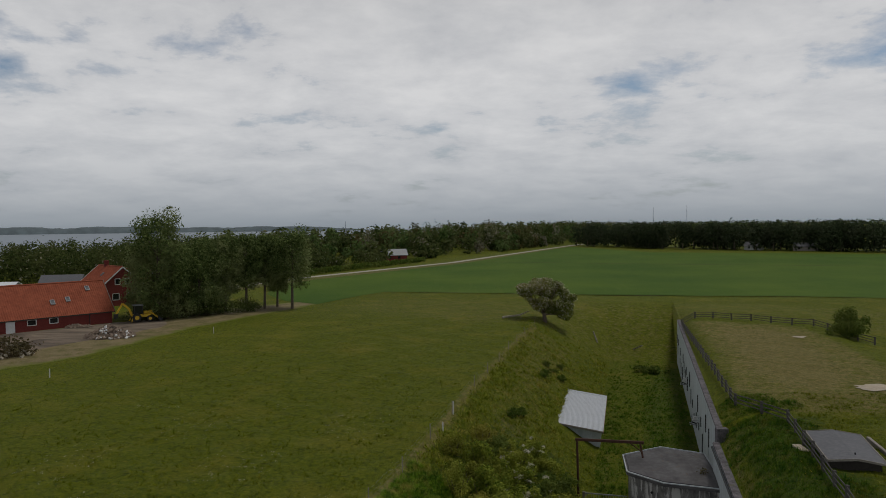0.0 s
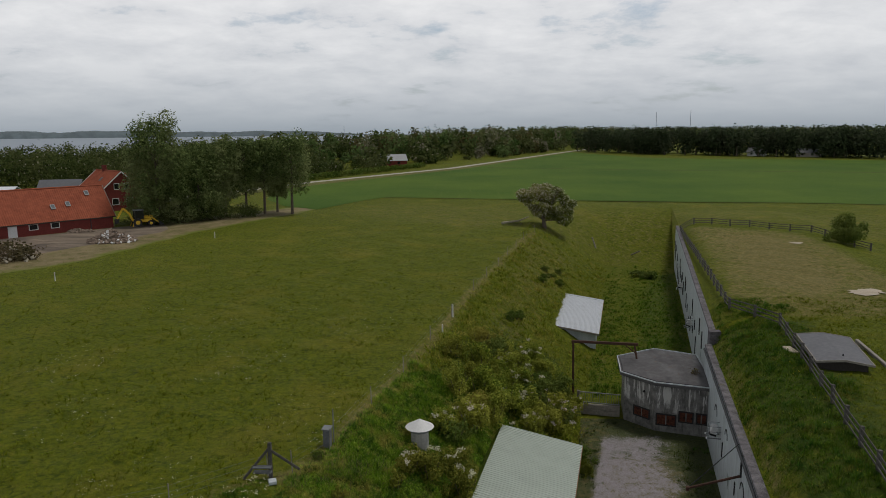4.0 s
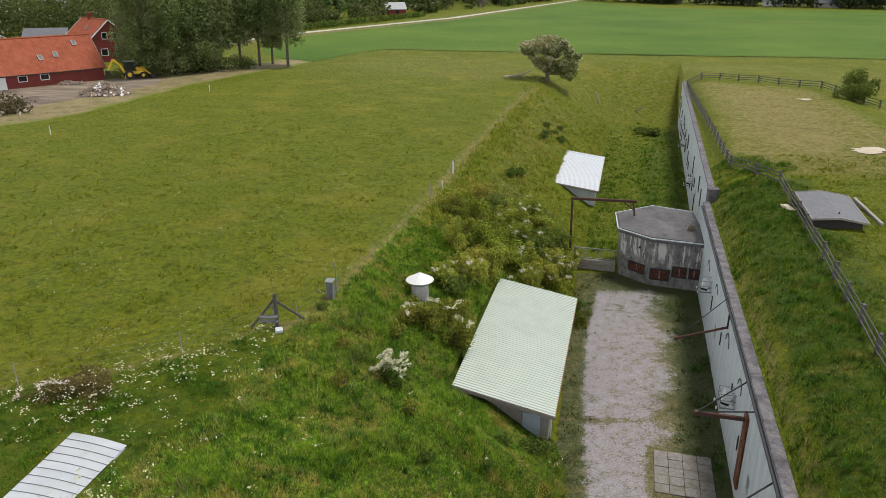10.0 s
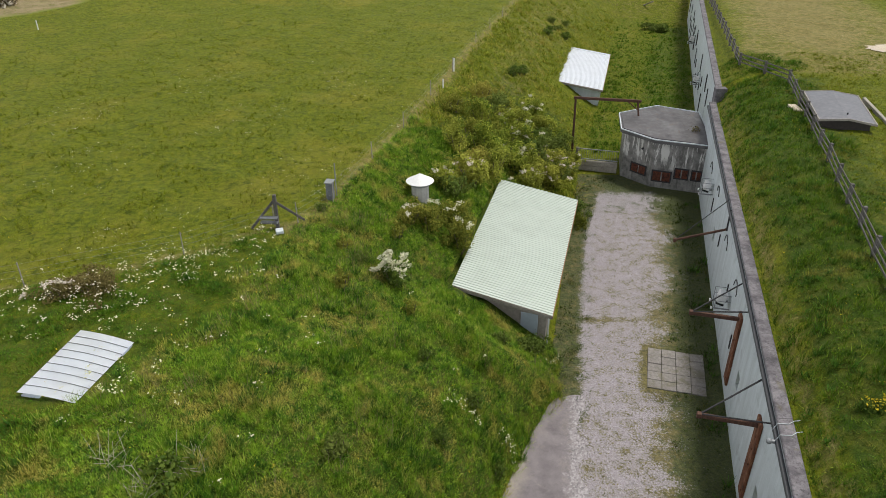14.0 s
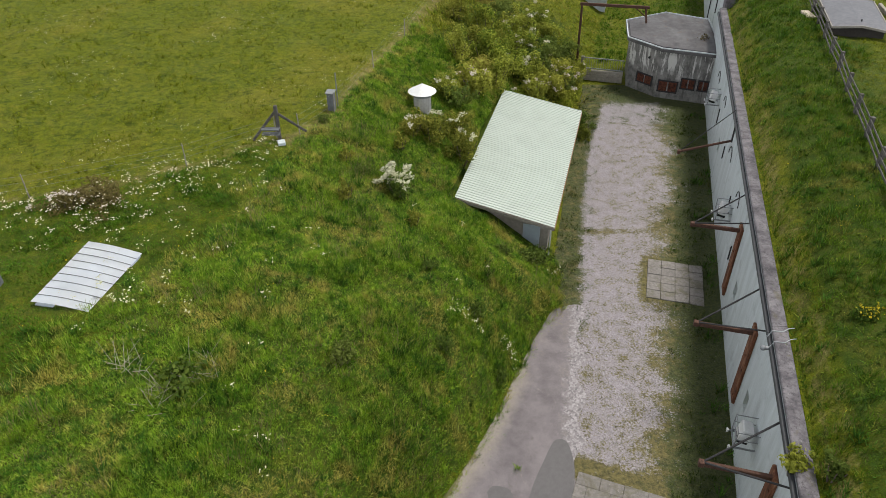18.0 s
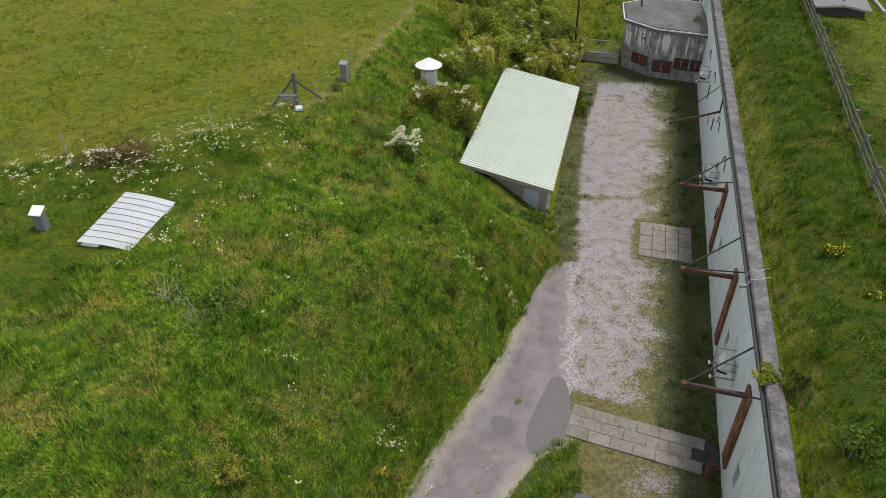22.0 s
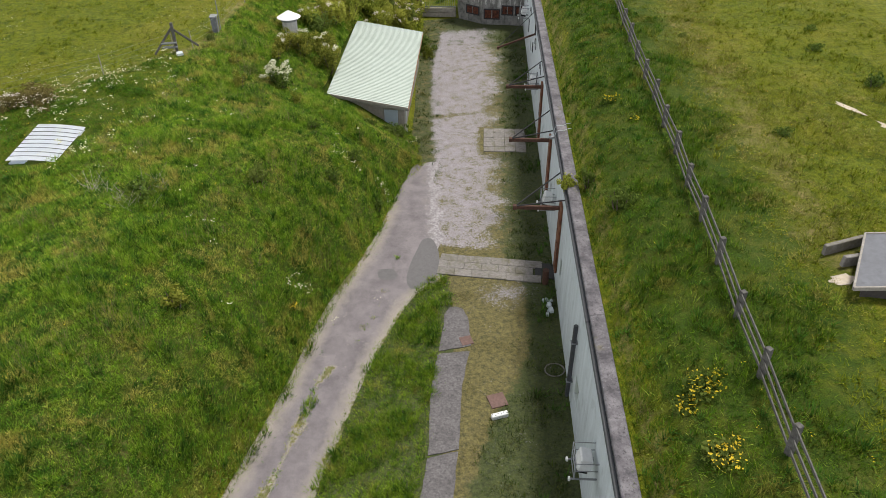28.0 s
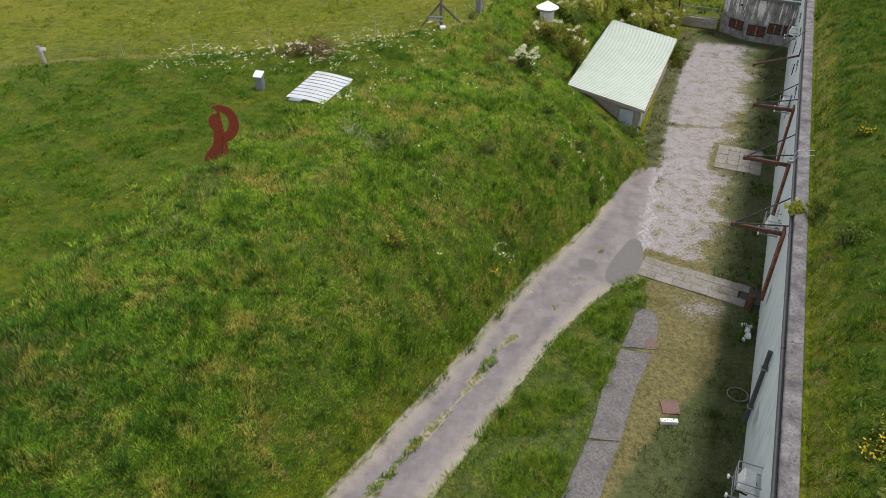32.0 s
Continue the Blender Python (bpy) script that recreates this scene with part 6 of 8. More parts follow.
TREES = [(-55.5, 121.5, 18.5, 5.2, 0.45, 0.10), (-50.0, 126.0, 14.0, 4.4, 0.35, 0.10), (-59.0, 125.0, 13.0, 4.4, 0.35, 0.10), (-47.0, 131.5, 14.6, 3.8, 0.3, 0.3), (-44.0, 134.5, 15.0, 3.4, 0.28, 0.36), (-41.0, 136.5, 14.6, 3.4, 0.28, 0.38), (-35.6, 136.5, 15.2, 4.2, 0.3, 0.36), (-49.0, 129.5, 14.2, 4.2, 0.3, 0.08), (-53.0, 123.5, 13.0, 4.2, 0.3, 0.05), (-52.5, 131.0, 13.5, 4.0, 0.3, 0.12), (-39.5, 140.0, 13.5, 3.2, 0.25, 0.28)]
for k, (x, y, h, w, t, b) in enumerate(TREES):
    tree("poplar", x, y, h, w * 1.3, t, 14000 if k == 0 else 8500, 0.20, "leaf_poplar", "tall feathery grey-green poplar by the farm", 100 + k, (0.3, 0), b)["group"] = "poplars by the farm"
rs = np.random.RandomState(139)
pl = [(-58 + 22 * t + rs.normal() * 0.8, 119.5 + 17 * t + rs.normal() * 0.8) for t in rs.uniform(0, 0.72, 34)]
belt("undergrowth", pl, rs.uniform(1.4, 3.2, 34), rs.uniform(1.2, 2.0, 34), 420, 0.13, "leaf_belt", "dark undergrowth at the poplars' feet", "shrubs", 138, 0.6)
rs = np.random.RandomState(140)
haw = tagged(empty("hawthorn_tree", pose(11.9, 120.8, gz(11.9, 120.8))), "wind-shaped hawthorn tree in white blossom", "tree")
bm = bmesh.new()
rod(bm, (0, 0, -0.3), (-0.2, 0, 1.5), 0.4, 0.3, 9)
part("trunk", bm, M["bark"], haw)
lobes = []
for k in range(30):
    x = -4.3 + 8.8 * (k + rs.uniform(0, 1)) / 30
    top = 7.7 - 0.10 * min(0.0, x + 0.4) ** 2 - 0.42 * max(0.0, x - 0.6) ** 1.45
    low = 1.3 + 1.15 * max(0.0, -x - 0.8) - 0.3 * max(0.0, x - 0.5)
    for _ in range(3):
        z = rs.uniform(max(0.5, low + 0.2), max(low + 0.6, top - 0.4))
        lobes.append((x, rs.normal() * 1.5, z, rs.uniform(0.6, 1.1), rs.uniform(0.4, 0.75)))
    if k % 3 == 0:
        bm = bmesh.new()
        rod(bm, (-0.2, 0, 1.3), lobes[-1][:3], 0.12, 0.03, 6)
        part("limb", bm, M["bark"], haw)
pts, face = crown_points(lobes, 26000, rs, 0.45, True)
quads("crown", leaf_quads(pts, 0.14, rs, 0, face), 26000, M["leaf_mayblossom"], haw)
pts = crown_points(lobes, 7000, rs, 0.85)
pts = pts[pts[:, 2] > 2.0 + 0.3 * np.sin(pts[:, 0] * 2)]
quads("blossom", leaf_quads(pts, 0.11, rs, 0.5), len(pts), M["blossom"], haw)
bm = bmesh.new()
for a, b, r in (((4.6, 120.0, 7.25), (7.6, 121.2, 7.5), 0.22), ((7.6, 121.2, 7.5), (9.2, 121.0, 8.2), 0.14), ((5.5, 120.4, 7.3), (6.0, 119.2, 7.6), 0.1)):
    rod(bm, a, b, r, r * 0.6, 7)
tagged(link_mesh("fallen_limb", bm, M["deadwood"]), "pale fallen tree limb on the grass", "log")
for k, (a, b) in enumerate((((21.2, 124.0), (20.6, 124.6)), ((27.3, 123.6), (28.4, 121.8)))):
    bm = bmesh.new()
    beam(bm, (*a, gz(*a)), (*b, gz(*b) + 1.4), 0.18, 0.18, 0.02)
    tagged(link_mesh("slanted_post", bm, M["palewood"]), "pale slanting timber post in the meadow", "post", "slanting posts")


rs = np.random.RandomState(3)
side = Vector((-ROAD.y, ROAD.x))
near_belt, far_belt = ([], [], []), ([], [], [])
for _ in range(1250):
    t = rs.uniform(-230, 700) if _ < 900 else rs.uniform(-230, 60)
    s = rs.uniform(10, 120) if t > -60 else rs.uniform(-4, 120)
    p = ROAD_AT + ROAD * t + side * s
    if t < -60 and s < 12 and -110 < t:
        continue
    if any(p.length < math.hypot(hx, hy) + 4 and abs(p.x * hy - p.y * hx) / math.hypot(hx, hy) < reach for hx, hy, reach in ((-101, 171, 9), (-115, 170, 9), (-36, 321, 5))):
        continue
    pl, hs, ws = near_belt if t < 60 else far_belt
    pl.append((p.x, p.y))
    hs.append((rs.uniform(8.0, 13.0) if s > 25 else rs.uniform(3.5, 8.0)) * (1.0 + 0.5 * min(1, max(0, t / 320))))
    ws.append(rs.uniform(3.0, 5.0))
for _ in range(260):
    t, s = rs.uniform(480, 1500), rs.uniform(-260, 110)
    p = ROAD_AT + ROAD * t + side * s
    far_belt[0].append((p.x, p.y))
    far_belt[1].append(rs.uniform(14.5, 18.5))
    far_belt[2].append(rs.uniform(6, 10))
belt("tree_belt", *near_belt, 400, 0.42, "leaf_belt", "dense mixed green coastal wood behind the farm", "wood", 4, 0.7)
for k, (leaf_kind, label) in enumerate((("leaf_farbelt", "mixed green coastal wood along the road"), ("leaf_belt", "dark green trees in the coastal wood"), ("leaf_brownish", "olive brown trees in the coastal wood"), ("leaf_fargreen", "fresh green trees in the coastal wood"), ("leaf_mayfar", "pale flowering trees along the road"))):
    pick = [i for i in range(len(far_belt[0])) if (0, 1, 2, 3, 0, 1, 3, 0, 1, 4)[(i * 7 + i // 10) % 10] == k]
    belt("tree_belt", *[[values[i] for i in pick] for values in far_belt], 175, 0.92, leaf_kind, label, "wood", 7 + k)
pl = [(ROAD_AT + ROAD * t + side * (5.5 + rs.uniform(-0.3, 0.3))) for t in np.arange(-14, 92, 1.4)]
belt("hedge", [(p.x, p.y) for p in pl], [2.2] * len(pl), [1.3] * len(pl), 60, 0.35, "leaf_dark", "clipped dark hedge along the road", "hedge", 5)
pl, hs, ws = [], [], []
for _ in range(240):
    t = rs.uniform(0, 1)
    bx, by = 64 + (300 - 64) * t, 505 - (505 - 290) * t ** 0.7
    d = rs.uniform(0, 30)
    pl.append((bx + d * 0.75, by + d))
    hs.append(rs.uniform(14.8, 17.4))
    ws.append(rs.uniform(4, 6.5))
belt("dark_wood", pl, hs, ws, 300, 0.85, "leaf_wood", "dark conifer wood beyond the fields", "wood", 6)
bm = bmesh.new()
for k in range(120):
    x, y = pl[k]
    rod(bm, (x - 1, y - 2, 6.5), (x - 1, y - 2, 12), 0.3, 0.2, 5)
tagged(link_mesh("wood_trunks", bm, M["bark"]), "dark bare trunks at the wood's edge", "trunks", kind="stuff")


# bushes on the slope, a few kinds, each built once
def bush(name, x, y, w, h, leaves, leaf, material, label, seed, bloom=0, group=""):
    rs_ = np.random.RandomState(seed)
    ob = tagged(empty(name, pose(x, y, gz(x, y))), label, "bush", group)
    bm = bmesh.new()
    for k in range(6):
        a = k * 1.05
        rod(bm, (0.05 * math.cos(a), 0.05 * math.sin(a), -0.4), (w * 0.5 * math.cos(a), w * 0.5 * math.sin(a), h * 0.7), 0.04, 0.012, 5)
    part("stems", bm, M["bark"], ob)
    blobs = [(rs_.normal() * w * 0.36, rs_.normal() * w * 0.36, h * rs_.uniform(0.2, 0.9), w * rs_.uniform(0.14, 0.30), h * rs_.uniform(0.16, 0.3)) for _ in range(24)]
    blobs += [(0, 0, h * 0.3, w * 0.5, h * 0.3)]
    pts, face = crown_points(blobs, leaves, rs_, 0.5, True)
    quads("foliage", leaf_quads(pts, leaf, rs_, 0, face), leaves, M[material], ob)["kind"] = "stuff"
    if bloom:
        # arching sprays over the upper side
        sprays = []
        for _ in range(max(4, bloom // 45)):
            b0 = blobs[rs_.randint(len(blobs))]
            a0, reach = rs_.uniform(0, 6.28), rs_.uniform(0.35, 0.7) * w * 0.5
            foot_ = np.array((b0[0], b0[1], b0[2] + b0[4] * 0.9))
            k = np.linspace(0, 1, 45)[:, None]
            sprays.append(foot_ + k * np.array((math.cos(a0) * reach, math.sin(a0) * reach, 0.05)) - k ** 2 * np.array((0, 0, 0.25 * reach)) + rs_.normal(size=(45, 3)) * 0.055)
        pts = np.concatenate(sprays)
        quads("blossom", leaf_quads(pts, leaf * 0.85, rs_, 0.4), len(pts), M["blossom"], ob)["kind"] = "stuff"
    return ob


protos = [bush("hawthorn_bush", -1.2, 46.6, 1.6, 1.9, 2800, 0.075, "leaf_thorn", "green hawthorn bush on the slope", 200, 0, "bushes on the slope"),
          bush("hawthorn_bush", 4.0, 46.9, 1.6, 1.9, 2900, 0.075, "leaf_thorn", "hawthorn bush with white blossom sprays", 201, 430, "bushes on the slope"),
          bush("bramble_bush", -1.6, 52.6, 1.4, 1.5, 2200, 0.07, "leaf_gold", "yellowish green bush on the slope", 202, 0, "bushes on the slope"),
          bush("elder_shrub", 6.4, 50.9, 1.6, 1.7, 2500, 0.08, "leaf_dark", "dark green shrub on the slope", 203, 0, "bushes on the slope"),
          bush("briar_bush", -0.6, 35.4, 1.5, 1.7, 2600, 0.070, "leaf_mayshoot", "brownish briar bush beside the vent shaft", 204, 130, "bushes on the slope")]
rb = random.Random(8)
SPOTS = [(-1.3, 40.6, 3, 0.8), (-0.1, 43.4, 1, 0.9), (-2.4, 35.6, 4, 0.7), (-3.4, 35.0, 4, 0.55), (-1.35, 37.2, 4, 0.75), (-1.9, 41.0, 1, 0.75), (-0.6, 49.6, 2, 0.9), (0.5, 52.9, 0, 0.9), (1.8, 52.5, 0, 0.8), (3.0, 55.1, 1, 0.9), (0.4, 48.2, 0, 0.85), (1.7, 48.1, 0, 0.95), (3.6, 53.2, 1, 0.85), (4.6, 59.5, 1, 0.75), (5.8, 57.7, 0, 0.8), (4.6, 51.5, 3, 0.9), (6.0, 52.0, 1, 0.9), (7.4, 52.6, 1, 0.65), (7.1, 56.4, 3, 0.85), (0.6, 57.6, 2, 0.8), (2.0, 56.6, 3, 0.85), (3.0, 57.1, 0, 0.8), (1.3, 46.0, 0, 0.9), (3.0, 48.7, 1, 0.95), (0.3, 45.6, 2, 0.85), (8.2, 55.4, 1, 0.5), (5.2, 54.6, 3, 0.9), (4.4, 49.6, 0, 0.9), (5.8, 49.6, 1, 0.85), (7.3, 46.6, 3, 0.55), (2.2, 50.2, 0, 0.9), (0.9, 50.4, 2, 0.8), (7.6, 45.1, 2, 0.4)]
for x, y, k, s in SPOTS:
    s = s * rb.uniform(1.15, 1.45)
    ob = copy_thing(protos[k], pose(x, y, gz(x, y) - 0.05, 0, 0, rb.uniform(0, 360)))
    ob.scale = (s, s, s * rb.uniform(0.8, 1.1))
SMALL = [bush("blossom_bush", -3.6, 28.6, 1.3, 1.45, 1100, 0.08, "leaf_dark", "small bush thick with white blossom", 210, 1300),
         bush("small_shrub", 1.5, 27.6, 0.6, 0.45, 900, 0.045, "leaf_dark", "small dark shrub in the slope grass", 211, 0, "small shrubs in the grass"),
         bush("small_shrub", -3.9, 33.2, 0.6, 0.7, 600, 0.07, "leaf_gold", "small yellowish shrub in the slope grass", 212, 0, "small shrubs in the grass"),
         bush("reedy_clump", -9.2, 15.2, 1.3, 0.6, 500, 0.09, "leaf_dark", "dark weedy clump on the mound", 213, 0, "small shrubs in the grass")]
for x, y, k, s in ((2.8, 28.8, 1, 1.5), (3.4, 29.6, 1, 1.5), (0.2, 22.6, 1, 1.0), (1.3, 21.2, 1, 0.9), (-1.0, 20.2, 1, 0.9), (-1.8, 23.4, 1, 0.8), (-5.6, 26.4, 2, 1.0), (-4.4, 17.6, 1, 1.1), (-7.2, 9.6, 2, 1.2), (-6.2, 30.0, 2, 0.9), (-2.6, 26.2, 2, 0.8), (-7.8, 33.0, 1, 0.8), (-5.4, 29.6, 1, 0.9),
                   (4.3, 63.0, 1, 0.7), (3.9, 68.4, 1, 1.7), (4.5, 69.4, 1, 1.4), (3.4, 67.2, 1, 1.2), (9.3, 93.2, 1, 1.5), (8.3, 87.1, 1, 1.5), (8.9, 89.3, 1, 1.2), (10.9, 90.2, 1, 1.5), (10.2, 92.0, 1, 1.1), (11.4, 95.9, 1, 1.4), (10.2, 9.5, 1, 1.3), (18.4, 12.2, 1, 0.75), (25.6, 16.3, 1, 1.2), (25.4, 21.0, 1, 0.8), (27.0, 24.0, 1, 0.8), (19.4, 24.4, 1, 0.5)):
    ob = copy_thing(SMALL[k], pose(x, y, gz(x, y) - 0.03, 0, 0, rb.uniform(0, 360)))
    ob.scale = (s, s, s * rb.uniform(0.85, 1.2))
bush("briar_thicket", -15.6, 24.6, 1.6, 0.85, 2400, 0.055, "leaf_briar", "brownish briar thicket in the tall grass", 220)
bush("briar_thicket", -16.9, 24.1, 1.2, 0.7, 1400, 0.05, "leaf_briar", "briar thicket with pale blossom", 224, 240)
bush("elder_bush", 48.4, 94.2, 3.2, 3.6, 7500, 0.12, "leaf_dark", "spreading dark green elder bush behind the fence", 141)
bush("butterbur_patch", 26.6, 109.5, 2.4, 0.9, 1500, 0.22, "leaf_dark", "grey-green patch of large leaves in the ditch", 221)
bush("wall_elder", 9.35, 13.2, 0.6, 0.6, 800, 0.06, "leaf_thorn", "leafy young elder hanging over the coping", 222).location.z = 5.9
bush("wall_elder", 10.1, 12.6, 0.55, 0.65, 700, 0.06, "leaf_dark", "dark young elder behind the coping", 225)
bush("roof_weed", 17.1, 53.6, 0.5, 0.4, 120, 0.06, "deadleaf", "dry weed growing on the blockhouse roof", 223).location.z = 4.1
for k, (x, y, s) in enumerate(((8.8, -0.4, 0.65), (8.25, -2.6, 0.6), (12.8, 17.9, 0.5), (8.2, -0.7, 0.4), (-3.25, 12.2, 0.22), (12.9, 15.2, 0.25))):
    rs_ = np.random.RandomState(230 + k)
    ob = tagged(empty("yellow_broom", pose(x, y, gz(x, y))), "low plant with bright yellow flowers", "plant", "yellow flowering plants")
    n = int(620 * s)
    pts = crown_points([(0, 0, 0.25 * s, 0.8 * s, 0.35 * s), (0.4 * s, 0.2, 0.3 * s, 0.4 * s, 0.3 * s), (-0.4 * s, 0.3 * s, 0.3 * s, 0.35 * s, 0.25 * s)], n, rs_, 0.3)
    quads("foliage", leaf_quads(pts, 0.07, rs_), n, M["leaf_dark"], ob)["kind"] = "stuff"
    pts = crown_points([(0.1, 0, 0.5 * s, 1.0 * s, 0.16 * s), (0.9 * s, 0.5 * s, 0.45 * s, 0.4 * s, 0.16 * s), (-0.4 * s, -0.2 * s, 0.45 * s, 0.3 * s, 0.1 * s)], n // 4, rs_, 0.2)
    quads("bloom", leaf_quads(pts, 0.045, rs_, 0.5), n // 4, M["yellow_bloom"], ob)["kind"] = "stuff"


# ---------------------------------------------------------------- grass and flowers
def blades(name, count, region, length, width, material, label, seed, clump=0.12, per=6, keep=None, lean=(0.15, 0.7)):
    rs_ = np.random.RandomState(seed)
    x0, x1, y0, y1 = region
    n = count // per
    cx, cy = rs_.uniform(x0, x1, n), rs_.uniform(y0, y1, n)
    if keep is not None:
        k = keep(cx, cy, rs_)
        cx, cy = cx[k], cy[k]
    n = len(cx)
    tall = rs_.uniform(0.5, 1.4, n) * (0.7 + 0.6 * (np.sin(cx * 1.1 + 2 * np.sin(cy * 0.7)) * np.sin(cy * 0.9) > 0.1))
    a = rs_.uniform(0, 2 * np.pi, n * per)
    out_r = np.abs(rs_.normal(size=n * per)) * clump
    bx = np.repeat(cx, per) + np.cos(a) * out_r
    by = np.repeat(cy, per) + np.sin(a) * out_r
    bz = ground_z(bx, by) - 0.02
    h = np.repeat(tall, per) * length * rs_.uniform(0.6, 1.2, n * per) * (1 - 0.25 * np.minimum(out_r / clump, 2))
    lean_ = h * rs_.uniform(*lean, n * per) + out_r * 0.6
    base = np.stack([bx, by, bz], 1)
    tip = base + np.stack([np.cos(a) * lean_, np.sin(a) * lean_, h], 1)
    across = np.stack([-np.sin(a), np.cos(a), 0 * a], 1) * (width * rs_.uniform(0.6, 1.4, n * per))[:, None]
    v = np.stack([base + across, tip, base - across], 1).reshape(-1, 3)
    return tagged(tris(name, v, n * per, M[material]), label, "grass", kind="stuff")


def off_paving(x, y):
    """True where grass grows: not on the yard, the walls or under the sheds."""
    foot = np.interp(y, FOOT_Y, FOOT_X)
    u = x - wall_x(y)
    yard = (x > foot - 0.15) & (u < 0.52)
    in_shed = (y > 31.0) & (y < 45.2) & (x > -1.15 + (y - 31.5) * 0.21) & (x < 4.4 + (y - 30.4) * 0.21)
    ws_ = (y > 71.5) & (y < 86.5) & (x > 8 + (y - 73) * 0.23) & (x < 12.6 + (y - 71) * 0.23)
    cov = (x > -15.1) & (x < -12.5) & (y > 17.9) & (y < 21.4)
    huts = ((x > 21.2 + (y - 42.5) * 0.27) & (x < 24.3 + (y - 42.5) * 0.27) & (y > 42.5) & (y < 49.4)) | ((x > 14.8) & (x < 20.4) & (y > 0.9) & (y < 4.4))
    return ~(yard | in_shed | ws_ | cov | huts)


def mound(x, y, r):
    e = np.interp(x, [-40, -30.8, -26.8, -18.7, -13, -9.6, -7.4], [16.2, 19.9, 21.6, 24.4, 27.3, 30.3, 34])
    crest = np.interp(y, [30, 34, 46, 60.6, 70.7, 104.4], [-9, -7.4, -4.8, -2, -0.1, 7.2])
    wild = np.where(y < 30, y < e, x > crest)
    return off_paving(x, y) & wild & (x < wall_x(y)) & (r.uniform(size=len(x)) < (125 - y) / 45)


def meadow_keep(x, y, r):
    e = np.interp(x, [-40, -30.8, -26.8, -18.7, -13, -9.6, -7.4], [16.2, 19.9, 21.6, 24.4, 27.3, 30.3, 34])
    crest = np.interp(y, [30, 34, 46, 60.6, 70.7, 104.4], [-9, -7.4, -4.8, -2, -0.1, 7.2])
    return (np.where(y < 30, y > e, x < crest - 0.4)) & (r.uniform(size=len(x)) < np.clip((105 - y) / 75, 0, 1) * np.clip((x + 62) / 40, 0, 1))


def roof_keep(x, y, r):
    u = x - wall_x(y)
    return off_paving(x, y) & (u > 0.55) & (u < 6.2 + np.sin(y))


def low_slope(x, y):
    """0 on the mound's short-grown top, 1 on the rank slope down to the driveway."""
    edge = np.interp(y, [-6, 2.7, 9, 14, 17, 22, 27], [-18.8, -16.6, -16.0, -14.6, -12.4, -10.4, -9.4])
    return np.clip((x - edge + 1.2 * np.sin(x * 0.7 + 1.5 * np.sin(y * 0.5)) * np.sin(y * 0.6)) / 2.2 + 0.5, 0, 1)


def tufted(x, y, a, b, limit):
    """Patches of a metre or two, with ragged outlines."""
    return np.sin(x * a + 2.1 * np.sin(y * b * 0.8)) * np.sin(y * b + 1.3 * np.sin(x * a * 0.7)) + 0.45 * np.sin(x * a * 2.7 + y) * np.sin(y * b * 2.3 - x) > limit


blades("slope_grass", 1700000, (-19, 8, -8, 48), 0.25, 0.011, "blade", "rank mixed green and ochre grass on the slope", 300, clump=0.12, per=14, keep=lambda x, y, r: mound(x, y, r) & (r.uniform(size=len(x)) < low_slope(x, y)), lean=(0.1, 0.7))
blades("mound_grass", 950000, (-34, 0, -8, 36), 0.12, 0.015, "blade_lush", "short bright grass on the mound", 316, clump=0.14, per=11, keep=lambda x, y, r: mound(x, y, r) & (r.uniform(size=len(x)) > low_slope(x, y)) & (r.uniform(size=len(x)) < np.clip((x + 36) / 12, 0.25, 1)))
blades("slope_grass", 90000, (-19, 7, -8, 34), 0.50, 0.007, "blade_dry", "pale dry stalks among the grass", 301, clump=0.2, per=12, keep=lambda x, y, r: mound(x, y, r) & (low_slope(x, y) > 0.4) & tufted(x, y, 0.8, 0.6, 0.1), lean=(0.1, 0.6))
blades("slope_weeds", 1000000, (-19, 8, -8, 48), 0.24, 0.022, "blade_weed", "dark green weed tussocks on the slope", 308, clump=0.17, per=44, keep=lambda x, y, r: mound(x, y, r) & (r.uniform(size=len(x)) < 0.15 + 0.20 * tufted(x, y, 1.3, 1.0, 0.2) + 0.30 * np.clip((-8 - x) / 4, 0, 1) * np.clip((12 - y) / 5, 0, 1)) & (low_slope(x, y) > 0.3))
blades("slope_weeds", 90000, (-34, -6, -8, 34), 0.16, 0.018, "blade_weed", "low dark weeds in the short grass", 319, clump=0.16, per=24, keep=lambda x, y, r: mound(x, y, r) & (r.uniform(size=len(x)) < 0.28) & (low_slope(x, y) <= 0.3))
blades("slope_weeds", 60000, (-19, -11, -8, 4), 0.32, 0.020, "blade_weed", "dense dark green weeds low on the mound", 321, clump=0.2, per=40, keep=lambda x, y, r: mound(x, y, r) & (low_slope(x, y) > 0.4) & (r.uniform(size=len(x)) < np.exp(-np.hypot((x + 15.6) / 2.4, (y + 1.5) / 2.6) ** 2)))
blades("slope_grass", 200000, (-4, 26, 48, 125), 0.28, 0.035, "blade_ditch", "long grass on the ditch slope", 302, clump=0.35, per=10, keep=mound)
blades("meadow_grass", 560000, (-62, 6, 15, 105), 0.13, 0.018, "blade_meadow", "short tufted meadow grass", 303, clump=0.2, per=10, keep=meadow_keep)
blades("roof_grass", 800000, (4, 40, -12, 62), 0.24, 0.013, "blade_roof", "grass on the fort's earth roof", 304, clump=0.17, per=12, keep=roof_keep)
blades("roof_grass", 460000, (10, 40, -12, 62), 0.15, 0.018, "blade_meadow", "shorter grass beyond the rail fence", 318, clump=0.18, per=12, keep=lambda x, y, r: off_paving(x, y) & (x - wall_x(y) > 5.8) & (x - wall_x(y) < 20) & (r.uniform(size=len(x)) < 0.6))
